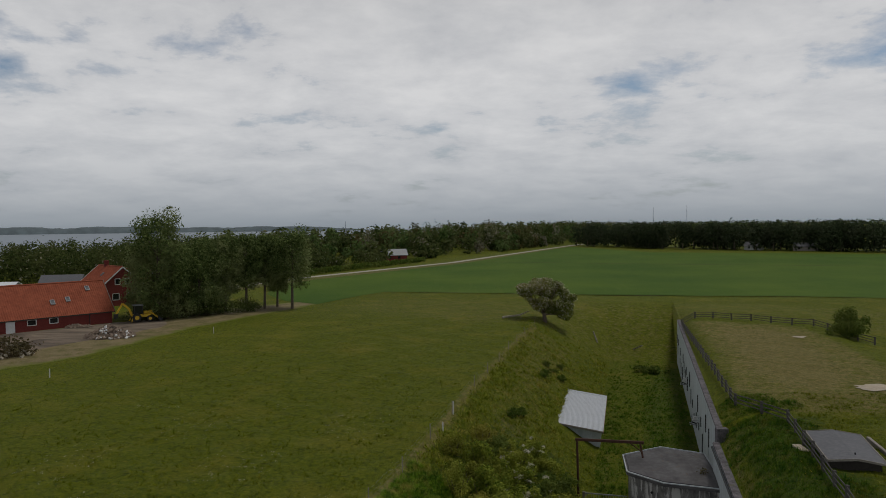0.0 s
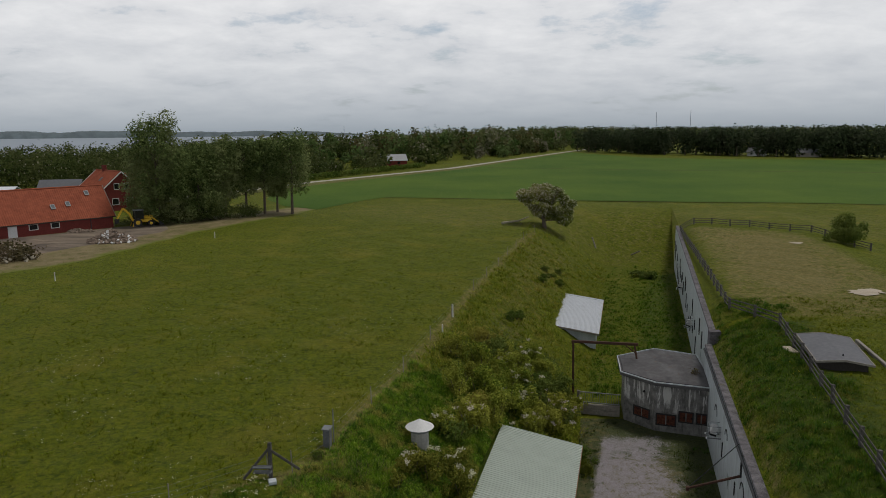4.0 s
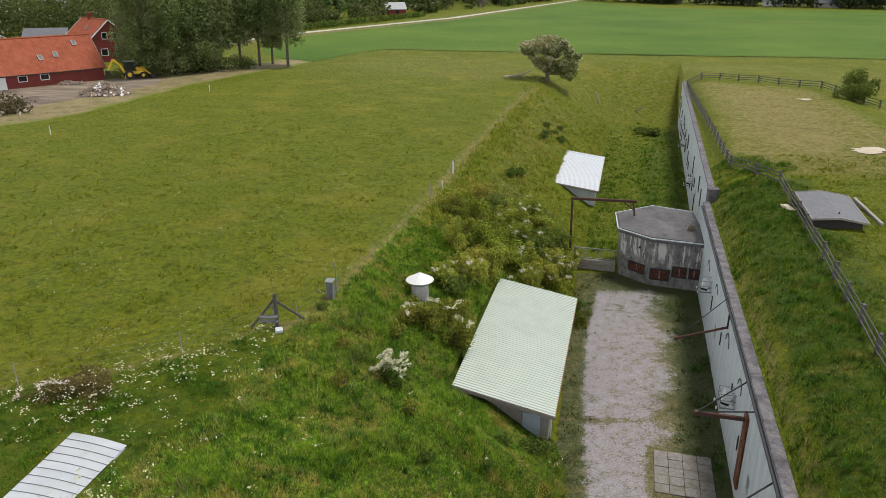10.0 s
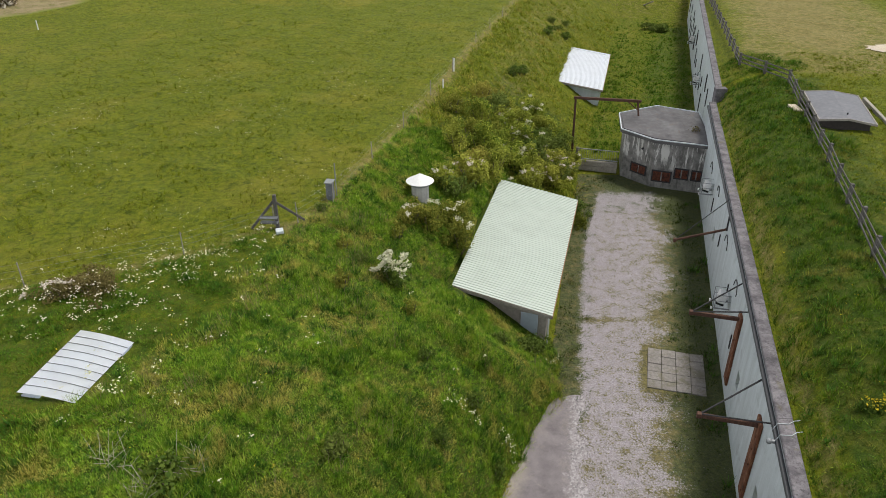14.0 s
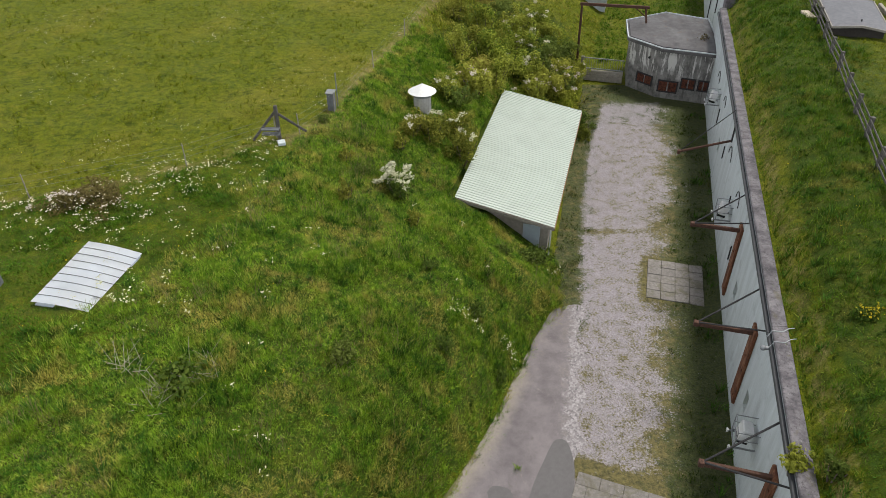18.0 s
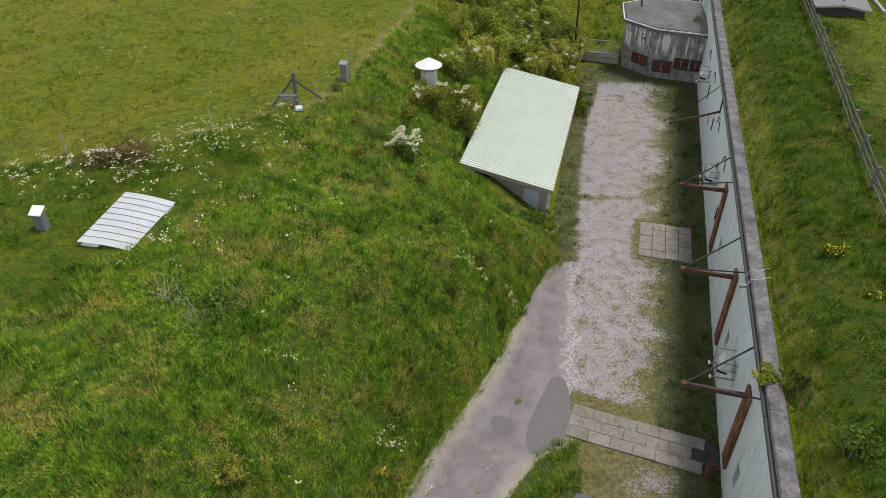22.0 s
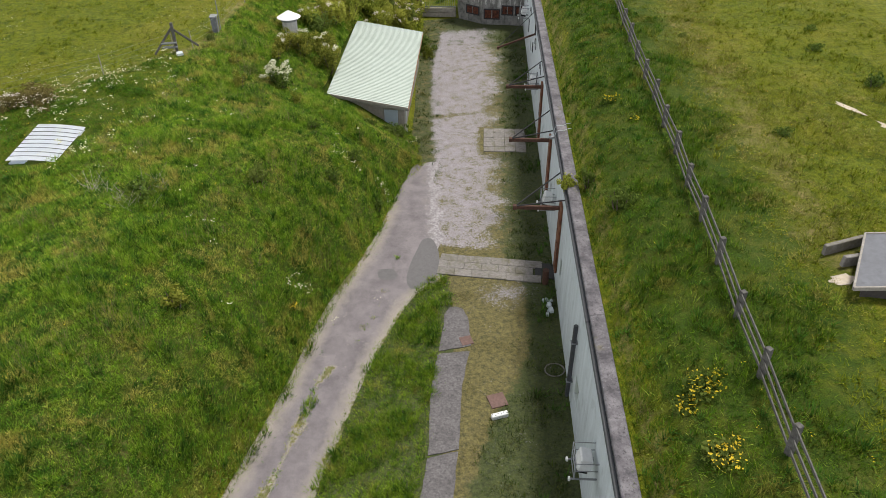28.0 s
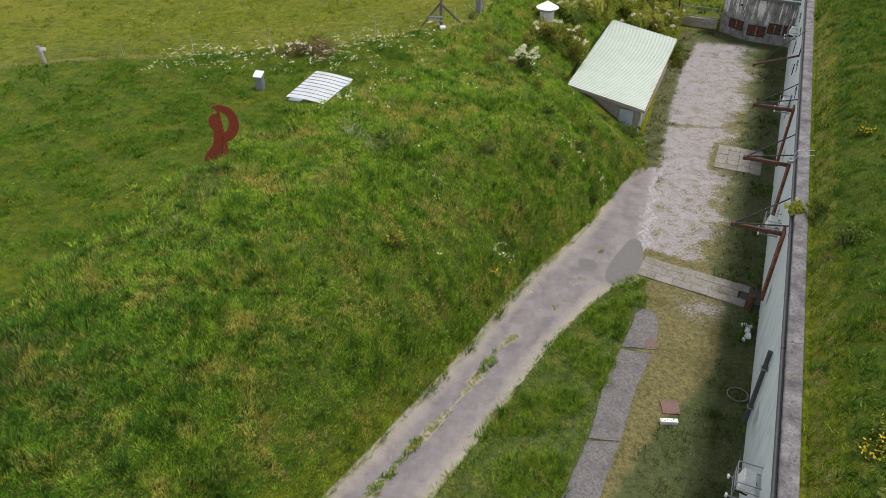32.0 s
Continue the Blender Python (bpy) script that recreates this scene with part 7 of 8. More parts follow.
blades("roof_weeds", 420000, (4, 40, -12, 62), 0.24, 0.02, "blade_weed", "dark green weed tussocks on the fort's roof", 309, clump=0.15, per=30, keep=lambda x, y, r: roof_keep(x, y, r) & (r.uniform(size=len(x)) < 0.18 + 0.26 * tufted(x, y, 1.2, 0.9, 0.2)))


def worn_roof(x, y, r):
    band = np.abs(x - np.interp(y, [4, 14, 27, 40], [15.6, 17.8, 20.5, 26])) / 1.9
    slip = np.hypot((x - 22.2) / 2.2, (y - 12.5) / 6.0)
    return off_paving(x, y) & (r.uniform(size=len(x)) < np.maximum(np.exp(-band ** 2), np.exp(-slip ** 2)) * 0.9) & (x > wall_x(y) + 5.5)


blades("worn_grass", 150000, (12, 30, 0, 42), 0.14, 0.022, "blade_pale", "yellowed worn grass on the fort's roof", 306, clump=0.2, keep=worn_roof)


def on_slabs(x, y):
    a, c = (x - 8.75) * 0.978 - (y - 27.75) * 0.207, (x - 8.75) * 0.207 + (y - 27.75) * 0.978
    on_pad = (np.abs(a - 1.4) < 1.42) & (np.abs(c - 1.65) < 1.67)
    a, c = (x - 3.75) * 0.95 - (y - 15.5) * 0.31, (x - 3.75) * 0.31 + (y - 15.5) * 0.95
    on_walk = (a > -0.1) & (a < 5.3) & (c > 0) & (c < 1.74)
    on_path = (y < 12.95) & (np.abs(x - np.interp(y, PATH_MID_Y, PATH_MID_X)) < 0.66)
    on_drive = (x < np.interp(y, DRIVE_Y, DRIVE_R)) & (y < 26.6)
    on_gate = (x > 11.4) & (y > 50.4) & (y < 58.8)
    return on_pad | on_walk | on_path | on_drive | on_gate


def yard_keep(dried, wedge=False):
    def keep(x, y, r):
        foot = np.interp(y, FOOT_Y, FOOT_X)
        g, d = yard_cover(x, y)
        d = d + 0.35 * np.sin(x * 1.9 + 2 * np.sin(y * 1.3)) * np.sin(y * 1.7)
        ok = (x > foot - 0.3) & (x < wall_x(y) - 0.05) & (y < 54) & ~on_slabs(x, y)
        chance = np.clip((g - 0.30) * 1.5, 0.0, 1.0) ** 1.3 + 0.02
        inner = (y < 15.2) & (x < np.interp(y, PATH_MID_Y, PATH_MID_X))
        return ok & (r.uniform(size=len(x)) < chance) & ((d > 0.5) == dried) & (inner == wedge)
    return keep


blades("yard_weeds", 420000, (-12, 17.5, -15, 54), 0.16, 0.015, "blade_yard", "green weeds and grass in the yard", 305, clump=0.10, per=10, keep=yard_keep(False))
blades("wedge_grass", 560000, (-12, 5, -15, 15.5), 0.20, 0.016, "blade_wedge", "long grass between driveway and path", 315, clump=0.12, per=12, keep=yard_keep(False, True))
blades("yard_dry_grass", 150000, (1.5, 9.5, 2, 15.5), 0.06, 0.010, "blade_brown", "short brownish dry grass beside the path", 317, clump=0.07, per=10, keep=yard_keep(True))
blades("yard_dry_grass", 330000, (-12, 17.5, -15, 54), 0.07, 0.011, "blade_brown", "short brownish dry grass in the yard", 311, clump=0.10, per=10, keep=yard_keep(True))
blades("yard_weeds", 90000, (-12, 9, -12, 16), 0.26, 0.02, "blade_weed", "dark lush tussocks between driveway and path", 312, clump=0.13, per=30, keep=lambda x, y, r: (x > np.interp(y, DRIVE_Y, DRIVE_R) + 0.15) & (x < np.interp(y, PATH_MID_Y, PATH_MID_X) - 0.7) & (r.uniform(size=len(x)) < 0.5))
# weeds at the wall; the dark strip also stands for shade there
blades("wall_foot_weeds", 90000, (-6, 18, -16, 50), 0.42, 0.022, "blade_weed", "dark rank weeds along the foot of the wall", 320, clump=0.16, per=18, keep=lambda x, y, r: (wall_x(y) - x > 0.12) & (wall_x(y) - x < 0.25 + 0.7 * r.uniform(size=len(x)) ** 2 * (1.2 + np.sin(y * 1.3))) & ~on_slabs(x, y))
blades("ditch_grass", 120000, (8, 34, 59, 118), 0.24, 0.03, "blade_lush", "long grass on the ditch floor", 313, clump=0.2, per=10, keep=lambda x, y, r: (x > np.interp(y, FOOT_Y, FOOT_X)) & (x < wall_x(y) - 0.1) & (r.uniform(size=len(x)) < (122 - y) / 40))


def between_tracks(x, y, r):
    mid = np.interp(y, MID_Y, MID_X)
    wide = 0.12 + 0.20 * (np.sin(y * 1.9 + 1.0) > -0.55) * (0.6 + 0.4 * np.sin(y * 5.0))
    wide = np.where(y > 9.9, 0.0, wide)
    tufts = np.zeros(len(x), bool)
    for px, py, q in ((-0.1, 12.1, 0.22), (0.35, 12.7, 0.15), (1.1, 14.6, 0.2), (0.7, 13.6, 0.12), (-0.5, 11.3, 0.14), (2.0, 17.2, 0.12)):
        tufts |= np.hypot(x - px, y - py) < q
    return (np.abs(x - mid) < wide) | tufts


blades("driveway_grass", 420000, (-13, 2.4, -14, 18), 0.17, 0.018, "blade", "grass growing between the wheel tracks", 314, clump=0.05, per=8, keep=between_tracks)
blades("driveway_grass", 260000, (-13, 2.4, -14, 18), 0.13, 0.02, "blade_weed", "dark weeds between the wheel tracks", 322, clump=0.06, per=8, keep=between_tracks)


def flowers(name, places, head, per, material, label, seed, lift=(0.35, 0.75)):
    rs_ = np.random.RandomState(seed)
    p = np.asarray(places, float)
    n = len(p)
    c = np.stack([p[:, 0], p[:, 1], ground_z(p[:, 0], p[:, 1]) + rs_.uniform(*lift, n)], 1)
    c = np.repeat(c, per, 0) + rs_.normal(size=(n * per, 3)) * (head * 1.3, head * 1.3, head * 0.35)
    return tagged(quads(name, leaf_quads(c, head * 0.55, rs_, 0.75), n * per, M[material]), label, "flowers", kind="stuff")


rs = np.random.RandomState(21)
pts = []
for _ in range(230):
    t = rs.uniform(0, 1)
    x = -9.0 - 15 * t
    e = float(np.interp(x, [-26.8, -18.7, -13, -9.6], [21.6, 24.4, 27.3, 30.3]))
    y = e - abs(rs.normal()) * 2.0 - 0.3
    if not ((-15.4 < x < -12.3) and (17.4 < y < 21.9)):
        pts.append((x, y))
for _ in range(70):
    pts.append((rs.normal(-14.2, 2.2), rs.normal(23.0, 1.6)))
for _ in range(22):
    pts.append((rs.normal(-11.6, 0.8), rs.normal(18.6, 0.8)))
for _ in range(24):
    pts.append((rs.uniform(-12, 1), rs.uniform(8, 30)))
for x, y in ((0.2, 22.0), (1.8, 22.9), (1.9, 22.3), (-0.6, 21.9), (4.4, 29.2), (-3.0, 13.0), (-2.8, 13.5)):
    pts += [(x + rs.normal() * 0.2, y + rs.normal() * 0.2) for _ in range(4)]
flowers("cow_parsley", pts, 0.075, 6, "parsley", "white cow parsley along the meadow's edge", 22)
pts = [(x, y) for x, y in zip(rs.uniform(-30, -4, 1500), rs.uniform(26, 62, 1500)) if x < np.interp(y, [30, 46, 61], [-9, -5, -2]) and math.sin(x * 0.5) * math.sin(y * 0.35 + 1) > 0.15]
flowers("daisies", pts, 0.05, 3, "blossom", "small white flowers in the meadow", 23, (0.1, 0.25))
pts = [(x, y) for x, y in zip(rs.uniform(-24, 4, 260), rs.uniform(4, 30, 260)) if x < np.interp(y, FOOT_Y, FOOT_X) - 0.5] + [(x, y) for x, y in zip(rs.uniform(9, 22, 160), rs.uniform(-5, 45, 160)) if x > wall_x(y) + 1]
flowers("buttercups", pts, 0.045, 3, "yellow_bloom", "scattered yellow buttercups in the grass", 24, (0.2, 0.4))
rs = np.random.RandomState(31)
for k, (x, y) in enumerate(((-10.8, 15.6), (-9.4, 14.6), (-8.4, 15.8))):
    bm = bmesh.new()
    for _ in range(26):
        a, l = rs.uniform(0, 6.28), rs.uniform(0.5, 1.2)
        bx, by = x + rs.normal() * 0.3, y + rs.normal() * 0.3
        z = gz(bx, by)
        rod(bm, (bx, by, z), (bx + math.cos(a) * l * 0.6, by + math.sin(a) * l * 0.6, z + l * 0.6), 0.008, 0.004, 4)
    tagged(link_mesh("dead_plant", bm, M["deadwood"]), "tangle of pale dead stalks on the mound", "plant", "dead stalks")


# ---------------------------------------------------------------- the farm
BA = Vector((0.636, 0.772, 0))                 # along the barn's front
BB = Vector((-0.772, 0.636, 0))                # to its back


def frame_at(o, a):
    b = Vector((-a.y, a.x, 0))
    return Matrix(((a.x, b.x, 0, o[0]), (a.y, b.y, 0, o[1]), (0, 0, 1, o[2]), (0, 0, 0, 1)))


def gable_house(name, m_, length, width, eave, ridge, label, openings, skylights=(), chimney=None, over=0.35, tile_step=0.33, gable_windows=(), gable_at=0.0, boards="palewood"):
    """Local x along the front, y to the back."""
    ob = tagged(empty(name, m_), label, "house")
    bm = bmesh.new()
    box(bm, 0, length, 0, 0.3, -0.3, eave)
    part("front_wall", bm, M["brick"], ob)
    bm = bmesh.new()
    box(bm, 0, length, width - 0.3, width, -0.3, eave)
    part("back_wall", bm, M["brick"], ob)
    for x in (0, length - 0.3):
        bm = bmesh.new()
        vs = [(0.3, -0.3), (width - 0.3, -0.3), (width - 0.3, eave), (width / 2, ridge - 0.2), (0.3, eave)]
        lo = [bm.verts.new((x, y, z)) for y, z in vs]
        hi = [bm.verts.new((x + 0.3, y, z)) for y, z in vs]
        bm.faces.new(lo)
        bm.faces.new(hi[::-1])
        for i in range(5):
            bm.faces.new((lo[i], hi[i], hi[(i + 1) % 5], lo[(i + 1) % 5]))
        bmesh.ops.recalc_face_normals(bm, faces=bm.faces)
        part("gable_wall", bm, M["brick"], ob)
    slope = (ridge - eave) / (width / 2)
    for s in (0, 1):
        n = int((length + 2 * over) / tile_step)
        bm = bmesh.new()
        y0, z0 = (-over, eave - over * slope) if s == 0 else (width + over, eave - over * slope)
        y1, z1 = width / 2, ridge
        courses = 12
        for i in range(n):
            xa = -over + i * tile_step
            prof = ((0.0, 0.0), (0.45, 0.0), (0.6, 0.07), (0.85, 0.07), (1.0, 0.0))
            for (pa, ha), (pb, hb) in zip(prof, prof[1:]):
                vs = [bm.verts.new((xa + tile_step * p, y, z + h)) for p, y, z, h in ((pa, y0, z0, ha), (pb, y0, z0, hb), (pb, y1, z1, hb), (pa, y1, z1, ha))]
                bm.faces.new(vs if s == 0 else vs[::-1])
        part("tiled_roof", bm, M["tiles"], ob, "orange-red pantile roof")
        bm = bmesh.new()
        prism(bm, [(-over, min(y0, y1)), (length + over, min(y0, y1)), (length + over, max(y0, y1)), (-over, max(y0, y1))], lambda x, y: z1 - abs(y - y1) * slope - 0.16, lambda x, y: z1 - abs(y - y1) * slope - 0.02)
        part("roof_boards", bm, M["wooddark"], ob)
    bm = bmesh.new()
    rod(bm, (-over, width / 2, ridge + 0.02), (length + over, width / 2, ridge + 0.02), 0.14, sides=8)
    part("ridge_tiles", bm, M["tiles"], ob)
    for x in (-over, length + over):
        for y in (-over, width + over):
            bm = bmesh.new()
            beam(bm, (x, y, eave - over * slope - 0.02), (x, width / 2, ridge - 0.02), 0.06, 0.22)
            part("bargeboard", bm, M[boards], ob, "pale bargeboard")
    for x, z, w, h, kind in openings:
        op = empty(kind, pose(x, 0, z))
        op.parent = ob
        bm = bmesh.new()
        for s in (-1, 1):
            box(bm, s * w / 2 - 0.06, s * w / 2 + 0.06, -0.05, 0.02, -h / 2, h / 2)
            box(bm, -w / 2, w / 2, -0.05, 0.02, s * h / 2 - 0.06, s * h / 2 + 0.06)
        part(kind + "_frame", bm, M["whitepaint"], op)
        bm = bmesh.new()
        box(bm, -w / 2 + 0.06, w / 2 - 0.06, -0.03, -0.005, -h / 2 + 0.06, h / 2 - 0.06)
        part("leaf" if kind == "door" else "pane", bm, M["whitepaint"] if kind == "door" else M["darkglass"], op)
    for y, z, w, h in gable_windows:
        op = empty("window", pose(gable_at, y, z, 0, 0, 90 if gable_at else -90))
        op.parent = ob
        bm = bmesh.new()
        for s in (-1, 1):
            box(bm, s * w / 2 - 0.06, s * w / 2 + 0.06, -0.05, 0.02, -h / 2, h / 2)
            box(bm, -w / 2, w / 2, -0.05, 0.02, s * h / 2 - 0.06, s * h / 2 + 0.06)
        part("window_frame", bm, M["whitepaint"], op)
        bm = bmesh.new()
        box(bm, -w / 2 + 0.06, w / 2 - 0.06, -0.03, -0.005, -h / 2 + 0.06, h / 2 - 0.06)
        part("pane", bm, M["darkglass"], op)
    for x, f in skylights:
        sk = empty("skylight", Matrix.Translation((x, f * width / 2, eave + f * (ridge - eave) + 0.1)) @ pose(0, 0, 0, math.degrees(math.atan(slope)), 0, 0))
        sk.parent = ob
        bm = bmesh.new()
        for s in (-1, 1):
            box(bm, s * 0.3 - 0.05, s * 0.3 + 0.05, -0.45, 0.45, 0, 0.12)
            box(bm, -0.3, 0.3, s * 0.42 - 0.05, s * 0.42 + 0.05, 0, 0.12)
        part("skylight_frame", bm, M["greymetal"], sk)
        bm = bmesh.new()
        box(bm, -0.27, 0.27, -0.39, 0.39, 0.03, 0.07)
        part("pane", bm, M["skypane"], sk)
    if chimney:
        bm = bmesh.new()
        box(bm, chimney - 0.45, chimney + 0.45, width / 2 - 0.35, width / 2 + 0.35, ridge - 0.5, ridge + 1.1, None, 0.02)
        box(bm, chimney - 0.52, chimney + 0.52, width / 2 - 0.42, width / 2 + 0.42, ridge + 0.85, ridge + 1.0)
        part("chimney", bm, M["brick"], ob)
    return ob


BARN = frame_at((-61.4 - 34 * BA.x, 117.3 - 34 * BA.y, 7.0), BA)
gable_house("barn", BARN, 34.0, 8.4, 2.35, 7.0, "long red barn with orange pantile roof", [(18.6, 1.02, 1.15, 2.04, "door"), (21.6, 1.35, 1.25, 0.85, "window"), (24.8, 1.35, 1.25, 0.85, "window"), (13.5, 1.35, 1.25, 0.85, "window")], [(17.5, 0.55), (25.2, 0.36), (27.6, 0.42), (31.2, 0.74), (10, 0.5)])
bm = bmesh.new()
rod(bm, BARN @ Vector((30.3, -0.08, 0)), BARN @ Vector((30.3, -0.08, 2.3)), 0.06, sides=8)
tagged(link_mesh("barn_downpipe", bm, M["gutter"]), "dark downpipe on the red barn wall", "pipe")
FARM = frame_at((-85.0, 149.2, 7.0), Vector((0.74, -0.67, 0)).normalized())
gable_house("farmhouse", FARM, 12.8, 8.0, 4.5, 8.0, "red brick farmhouse with orange pantile roof and white boards", [(4.0, 3.2, 1.2, 1.2, "window"), (8.0, 3.2, 1.2, 1.2, "window")], [(7.4, 0.5)], 4.2, 0.4, 0.33, ((3.0, 5.0, 1.0, 1.2), (5.0, 5.0, 1.0, 1.2), (2.6, 1.9, 1.3, 1.3), (5.4, 1.9, 1.3, 1.3)), 12.8, "whitepaint")
gable_house("farmhouse_wing", FARM @ frame_at((11.0, 5.0, 0), Vector((0, 1, 0))), 6.2, 5.0, 4.6, 7.2, "gabled brick wing of the farmhouse with white boards", [], (), None, 0.4, 0.33, (), 0, "whitepaint")
bm = bmesh.new()
rod(bm, (-66.5, 140, 7), (-66.5, 140, 15.6), 0.06, 0.04, 8)
tagged(link_mesh("flagpole", bm, M["whitepaint"]), "slim white flagpole behind the farmhouse", "flagpole")


def far_hut(name, x, y, turn, l, w, e, r, wallm, roofm, label):
    ob = tagged(empty(name, pose(x, y, gz(x, y), 0, 0, turn)), label, "house", "small houses in the wood")
    bm = bmesh.new()
    box(bm, 0, l, 0, w, -0.2, e)
    part("walls", bm, M[wallm], ob)
    for s in (0, 1):
        bm = bmesh.new()
        y0, y1 = (-0.4, w / 2) if s == 0 else (w / 2, w + 0.4)
        prism(bm, [(-0.4, y0), (l + 0.4, y0), (l + 0.4, y1), (-0.4, y1)], lambda a, b: r - abs(b - w / 2) * (r - e) / (w / 2) - 0.12, lambda a, b: r - abs(b - w / 2) * (r - e) / (w / 2))
        part("roof", bm, M[roofm], ob)
    for k in range(2):
        bm = bmesh.new()
        box(bm, l * (0.2 + 0.4 * k), l * (0.2 + 0.4 * k) + 1.2, -0.03, 0.02, 0.9, 2.0)
        part("window", bm, M["darkglass"], ob)
    return ob


far_hut("summer_house", -106, 168, 15, 9, 6, 2.6, 4.6, "render", "felt2", "grey-roofed summer house behind the barn")
far_hut("summer_house", -118, 168, 10, 5, 4, 2.3, 3.0, "whitepaint", "whitesheet", "small hut with pale flat roof")
far_hut("summer_house", -98, 113, 42, 8, 5, 2.4, 3.8, "brick", "felt", "dark red hut with black roof")
far_hut("roadside_house", -41, 318, 20, 11, 7, 2.7, 5.2, "brick", "greymetal", "low grey-roofed house among the trees")
far_hut("roadside_house", 152, 408, -35, 9, 6, 2.6, 4.6, "whitepaint", "felt2", "small white house at the wood's edge")
far_hut("roadside_house", 172, 392, -35, 12, 6, 2.6, 4.4, "render", "felt2", "grey house under the trees")
# the backhoe: boom raised towards the yard, loader bucket behind
dig = tagged(empty("backhoe_loader", frame_at((-57.3, 118.0, 7.1), Vector((0.80, 0.60, 0)).normalized()) @ Matrix.Scale(0.92, 4)), "yellow backhoe loader parked by the barn", "loader")
bm = bmesh.new()
box(bm, -0.9, 2.2, -0.6, 0.6, 0.75, 1.35, None, 0.08)
part("chassis", bm, M["yellow"], dig)
bm = bmesh.new()
box(bm, 0.9, 2.5, -0.5, 0.5, 1.36, 1.95, None, 0.12)
part("bonnet", bm, M["yellow"], dig)
for x in (-0.75, 0.75):
    for y in (-0.65, 0.65):
        bm = bmesh.new()
        beam(bm, (x, y, 1.3), (x * 0.92, y, 2.95), 0.1)
        part("cab_pillar", bm, M["darkmetal"], dig)
bm = bmesh.new()
box(bm, -0.9, 0.9, -0.8, 0.8, 2.95, 3.1, None, 0.05)
part("cab_roof", bm, M["greymetal"], dig)
bm = bmesh.new()
box(bm, -0.66, 0.66, -0.6, 0.6, 1.36, 2.93)
part("cab_glass", bm, M["darkglass"], dig)
for x, y, r in ((-0.35, -0.85, 0.78), (-0.35, 0.85, 0.78), (1.95, -0.8, 0.55), (1.95, 0.8, 0.55)):
    bm = bmesh.new()
    rod(bm, (x, y - 0.2, r), (x, y + 0.2, r), r, sides=18)
    wh = part("wheel", bm, M["tyre"], dig)
    bm = bmesh.new()
    rod(bm, (x, y - 0.22, r), (x, y + 0.22, r), r * 0.5, sides=14)
    part("rim", bm, M["yellow"], wh)
for a, b, w, nm in (((-1.0, 0, 1.1), (-1.5, 0, 2.4), 0.30, "boom"), ((-1.5, 0, 2.4), (-2.6, 0, 3.5), 0.28, "boom"), ((-2.6, 0, 3.5), (-3.7, 0, 1.6), 0.24, "dipper"), ((2.3, -0.5, 1.5), (3.5, -0.5, 0.5), 0.18, "loader_arm"), ((2.3, 0.5, 1.5), (3.5, 0.5, 0.5), 0.18, "loader_arm"), ((-0.95, -0.7, 0.9), (-1.3, -1.2, 0.1), 0.15, "stabiliser"), ((-0.95, 0.7, 0.9), (-1.3, 1.2, 0.1), 0.15, "stabiliser")):
    bm = bmesh.new()
    beam(bm, a, b, w, w * 1.3, 0.03)
    part(nm, bm, M["yellow"], dig)
bm = bmesh.new()
prism(bm, [(-4.1, -0.4), (-3.4, -0.4), (-3.4, 0.4), (-4.1, 0.4)], lambda x, y: 0.75 if x < -3.8 else 0.95, 1.65)
part("bucket", bm, M["darkmetal"], dig)
bm = bmesh.new()
prism(bm, [(3.4, -1.0), (4.2, -1.0), (4.2, 1.0), (3.4, 1.0)], 0.1, lambda x, y: 0.9 if x < 3.8 else 0.25)
part("front_bucket", bm, M["darkmetal"], dig)


def heap(name, x, y, rx, ry, h, n, sizes, material, label, seed):
    rs_ = random.Random(seed)
    bm = bmesh.new()
    for k in range(n):
        a, q = rs_.uniform(0, 6.28), math.sqrt(rs_.random())
        px, py = x + rx * q * math.cos(a), y + ry * q * math.sin(a)
        s = rs_.uniform(*sizes)
        box(bm, -s, s, -s * 0.7, s * 0.7, -s * 0.4, s * 0.4, Matrix.Translation((px, py, gz(px, py) + h * (1 - q) * rs_.uniform(0.5, 1.0) + 0.06)) @ pose(0, 0, 0, rs_.uniform(-50, 50), rs_.uniform(-50, 50), rs_.uniform(0, 360)))
    return tagged(link_mesh(name, bm, M[material]), label, "heap", kind="stuff")


heap("rubble_heap", -53.8, 101.8, 3.6, 2.6, 2.0, 420, (0.10, 0.38), "rubble", "heap of broken bricks and concrete", 41)
heap("rubble_heap", -53.2, 101.2, 3.2, 2.2, 2.1, 60, (0.08, 0.25), "whitepaint", "pale plaster lumps on the rubble heap", 42)
heap("rubble_heap", -64.3, 112.0, 2.6, 1.0, 0.5, 120, (0.08, 0.25), "rubble", "low strip of rubble along the barn", 43)
heap("brush_heap", -60.0, 86.5, 4.2, 3.2, 2.2, 50, (0.15, 0.3), "deadwood", "heap of cut branches and logs", 44)
rs = np.random.RandomState(45)
c = crown_points([(-60, 86.5, 8.0, 4.2, 1.5), (-62, 85, 8.2, 3.0, 1.4), (-57.6, 87, 7.6, 2.0, 0.9)], 2600, rs, 0.3)
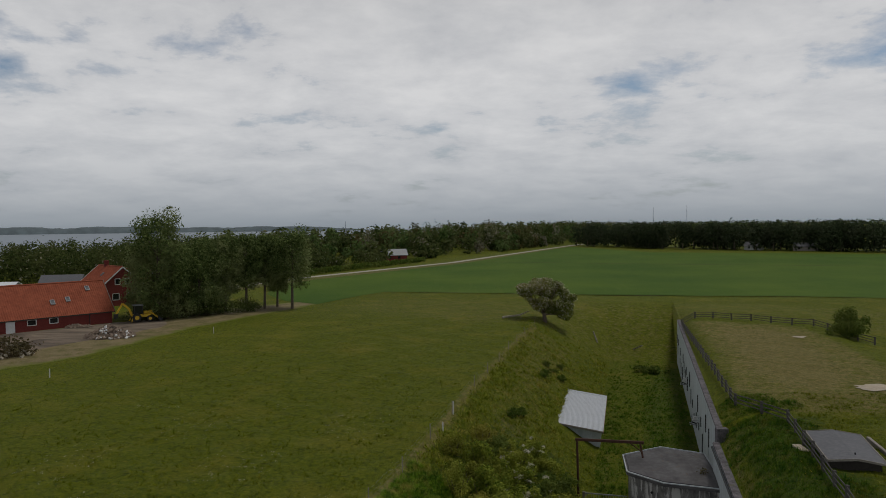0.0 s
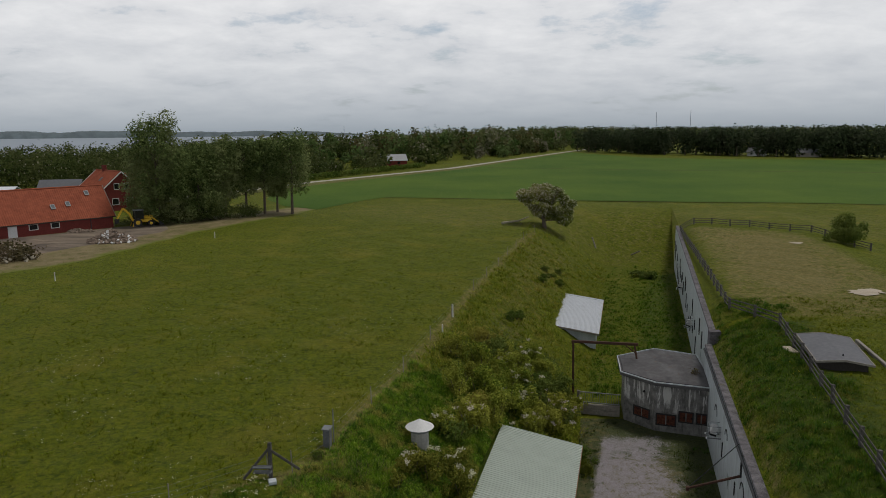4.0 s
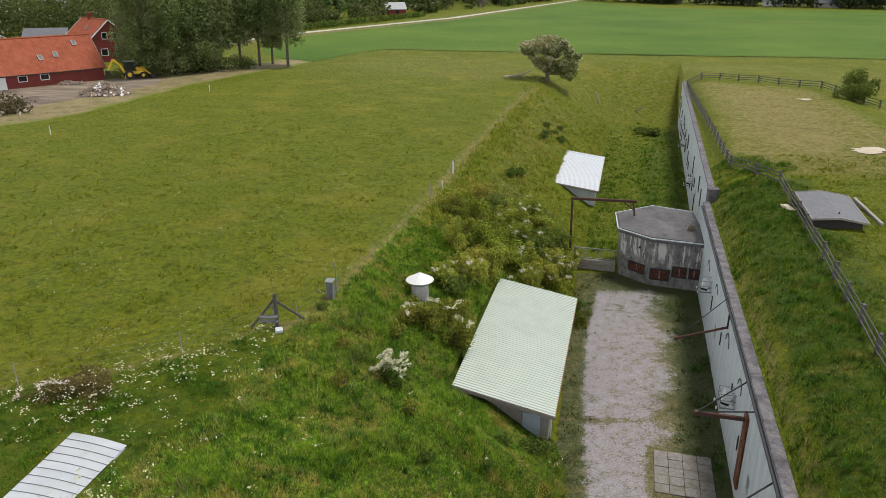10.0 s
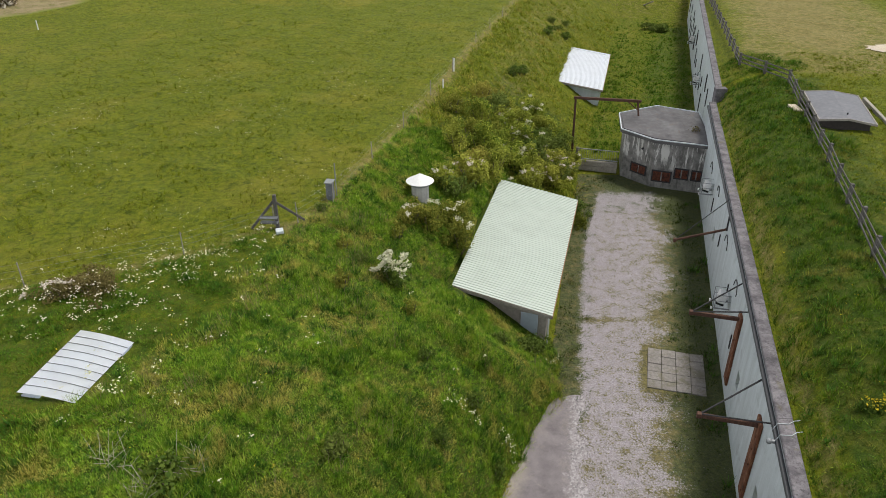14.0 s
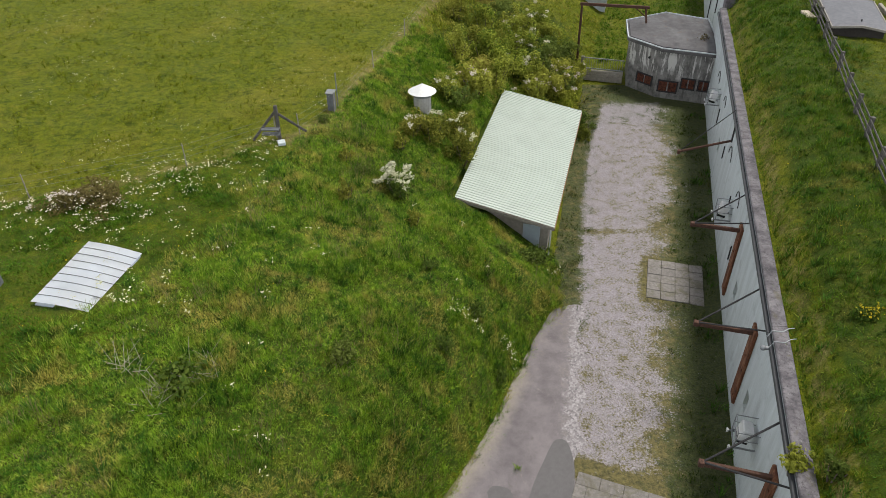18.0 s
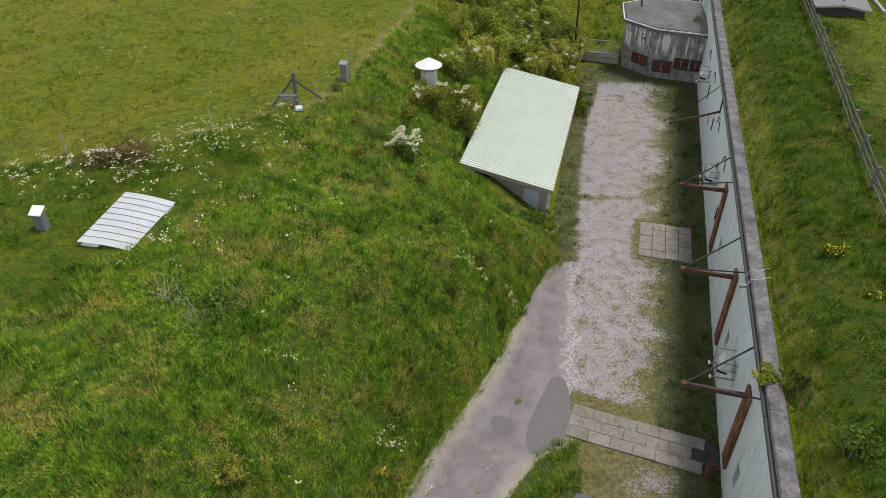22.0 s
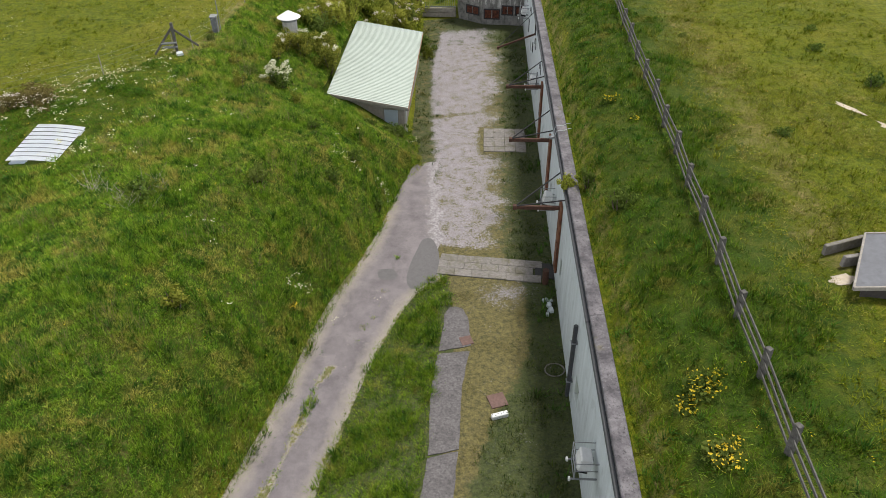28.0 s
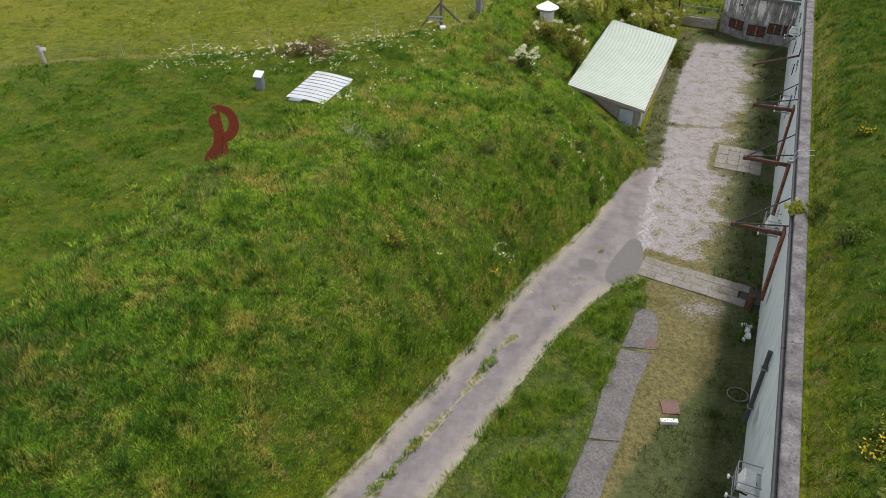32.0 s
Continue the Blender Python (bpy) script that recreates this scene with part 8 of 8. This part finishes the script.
c[:, 2] = np.maximum(c[:, 2], 7.05)
tagged(quads("brush_leaves", leaf_quads(c, 0.18, rs), len(c), M["deadleaf"]), "withered brown leaves on the brush heap", "brush", kind="stuff")

# ---------------------------------------------------------------- distance
def ridge_strip(name, a0, a1, dist, low, high, material, label, seed, step=0.35):
    """A wooded far shore: a long low hill, seen over the water."""
    rs_ = np.random.RandomState(seed)
    n = int((a1 - a0) / step)
    vs, fs = [], []
    for i in range(n + 1):
        a = radians(a0 + (a1 - a0) * i / n)
        f = min(1, i / 6, (n - i) / 10)
        taper = 1.15 - 0.75 * i / n
        h = taper * (low + (high - low) * (0.5 + 0.3 * math.sin(i * 0.21) + 0.2 * math.sin(i * 0.57 + 1)) + rs_.uniform(-2.5, 2.5)) * max(f, 0.08)
        for d, z in ((dist, -2.6), (dist + 30, h * 0.75), (dist + 120, h), (dist + 400, -2.6)):
            vs.append((d * math.sin(a), d * math.cos(a), z))
        if i:
            for k in range(3):
                p, q = 4 * (i - 1) + k, 4 * i + k
                fs.append((p, q, q + 1, p + 1))
    return tagged(raw(name, vs, fs, M[material], smooth=True), label, "backdrop", kind="structure")


ridge_strip("backdrop_shore", -60, -8.2, 3900, 34, 52, "hazedwood", "low wooded far shore across the sound", 51)
ridge_strip("backdrop_shore", 14, 60, 3600, 12, 24, "hazedwood", "low far shore beyond the wood", 52)
tank = tagged(empty("storage_tank", pose(330, 540, 7)), "white storage tank beyond the wood", "tank")
bm = bmesh.new()
rod(bm, (0, 0, 0), (0, 0, 13), 17, sides=32)
part("shell", bm, M["whitepaint"], tank)
bm = bmesh.new()
rod(bm, (0, 0, 13), (0, 0, 15.5), 17.2, 2, 32)
part("roof", bm, M["greymetal"], tank)
for k, (x, y, h) in enumerate(((285, 1150, 48), (338, 1150, 50), (-205, 1120, 30))):
    bm = bmesh.new()
    rod(bm, (x, y, 0), (x, y, h), 0.5, 0.25, 8)
    tagged(link_mesh("far_mast", bm, M["greymetal"]), "slim grey mast on the horizon", "mast", "masts on the horizon")
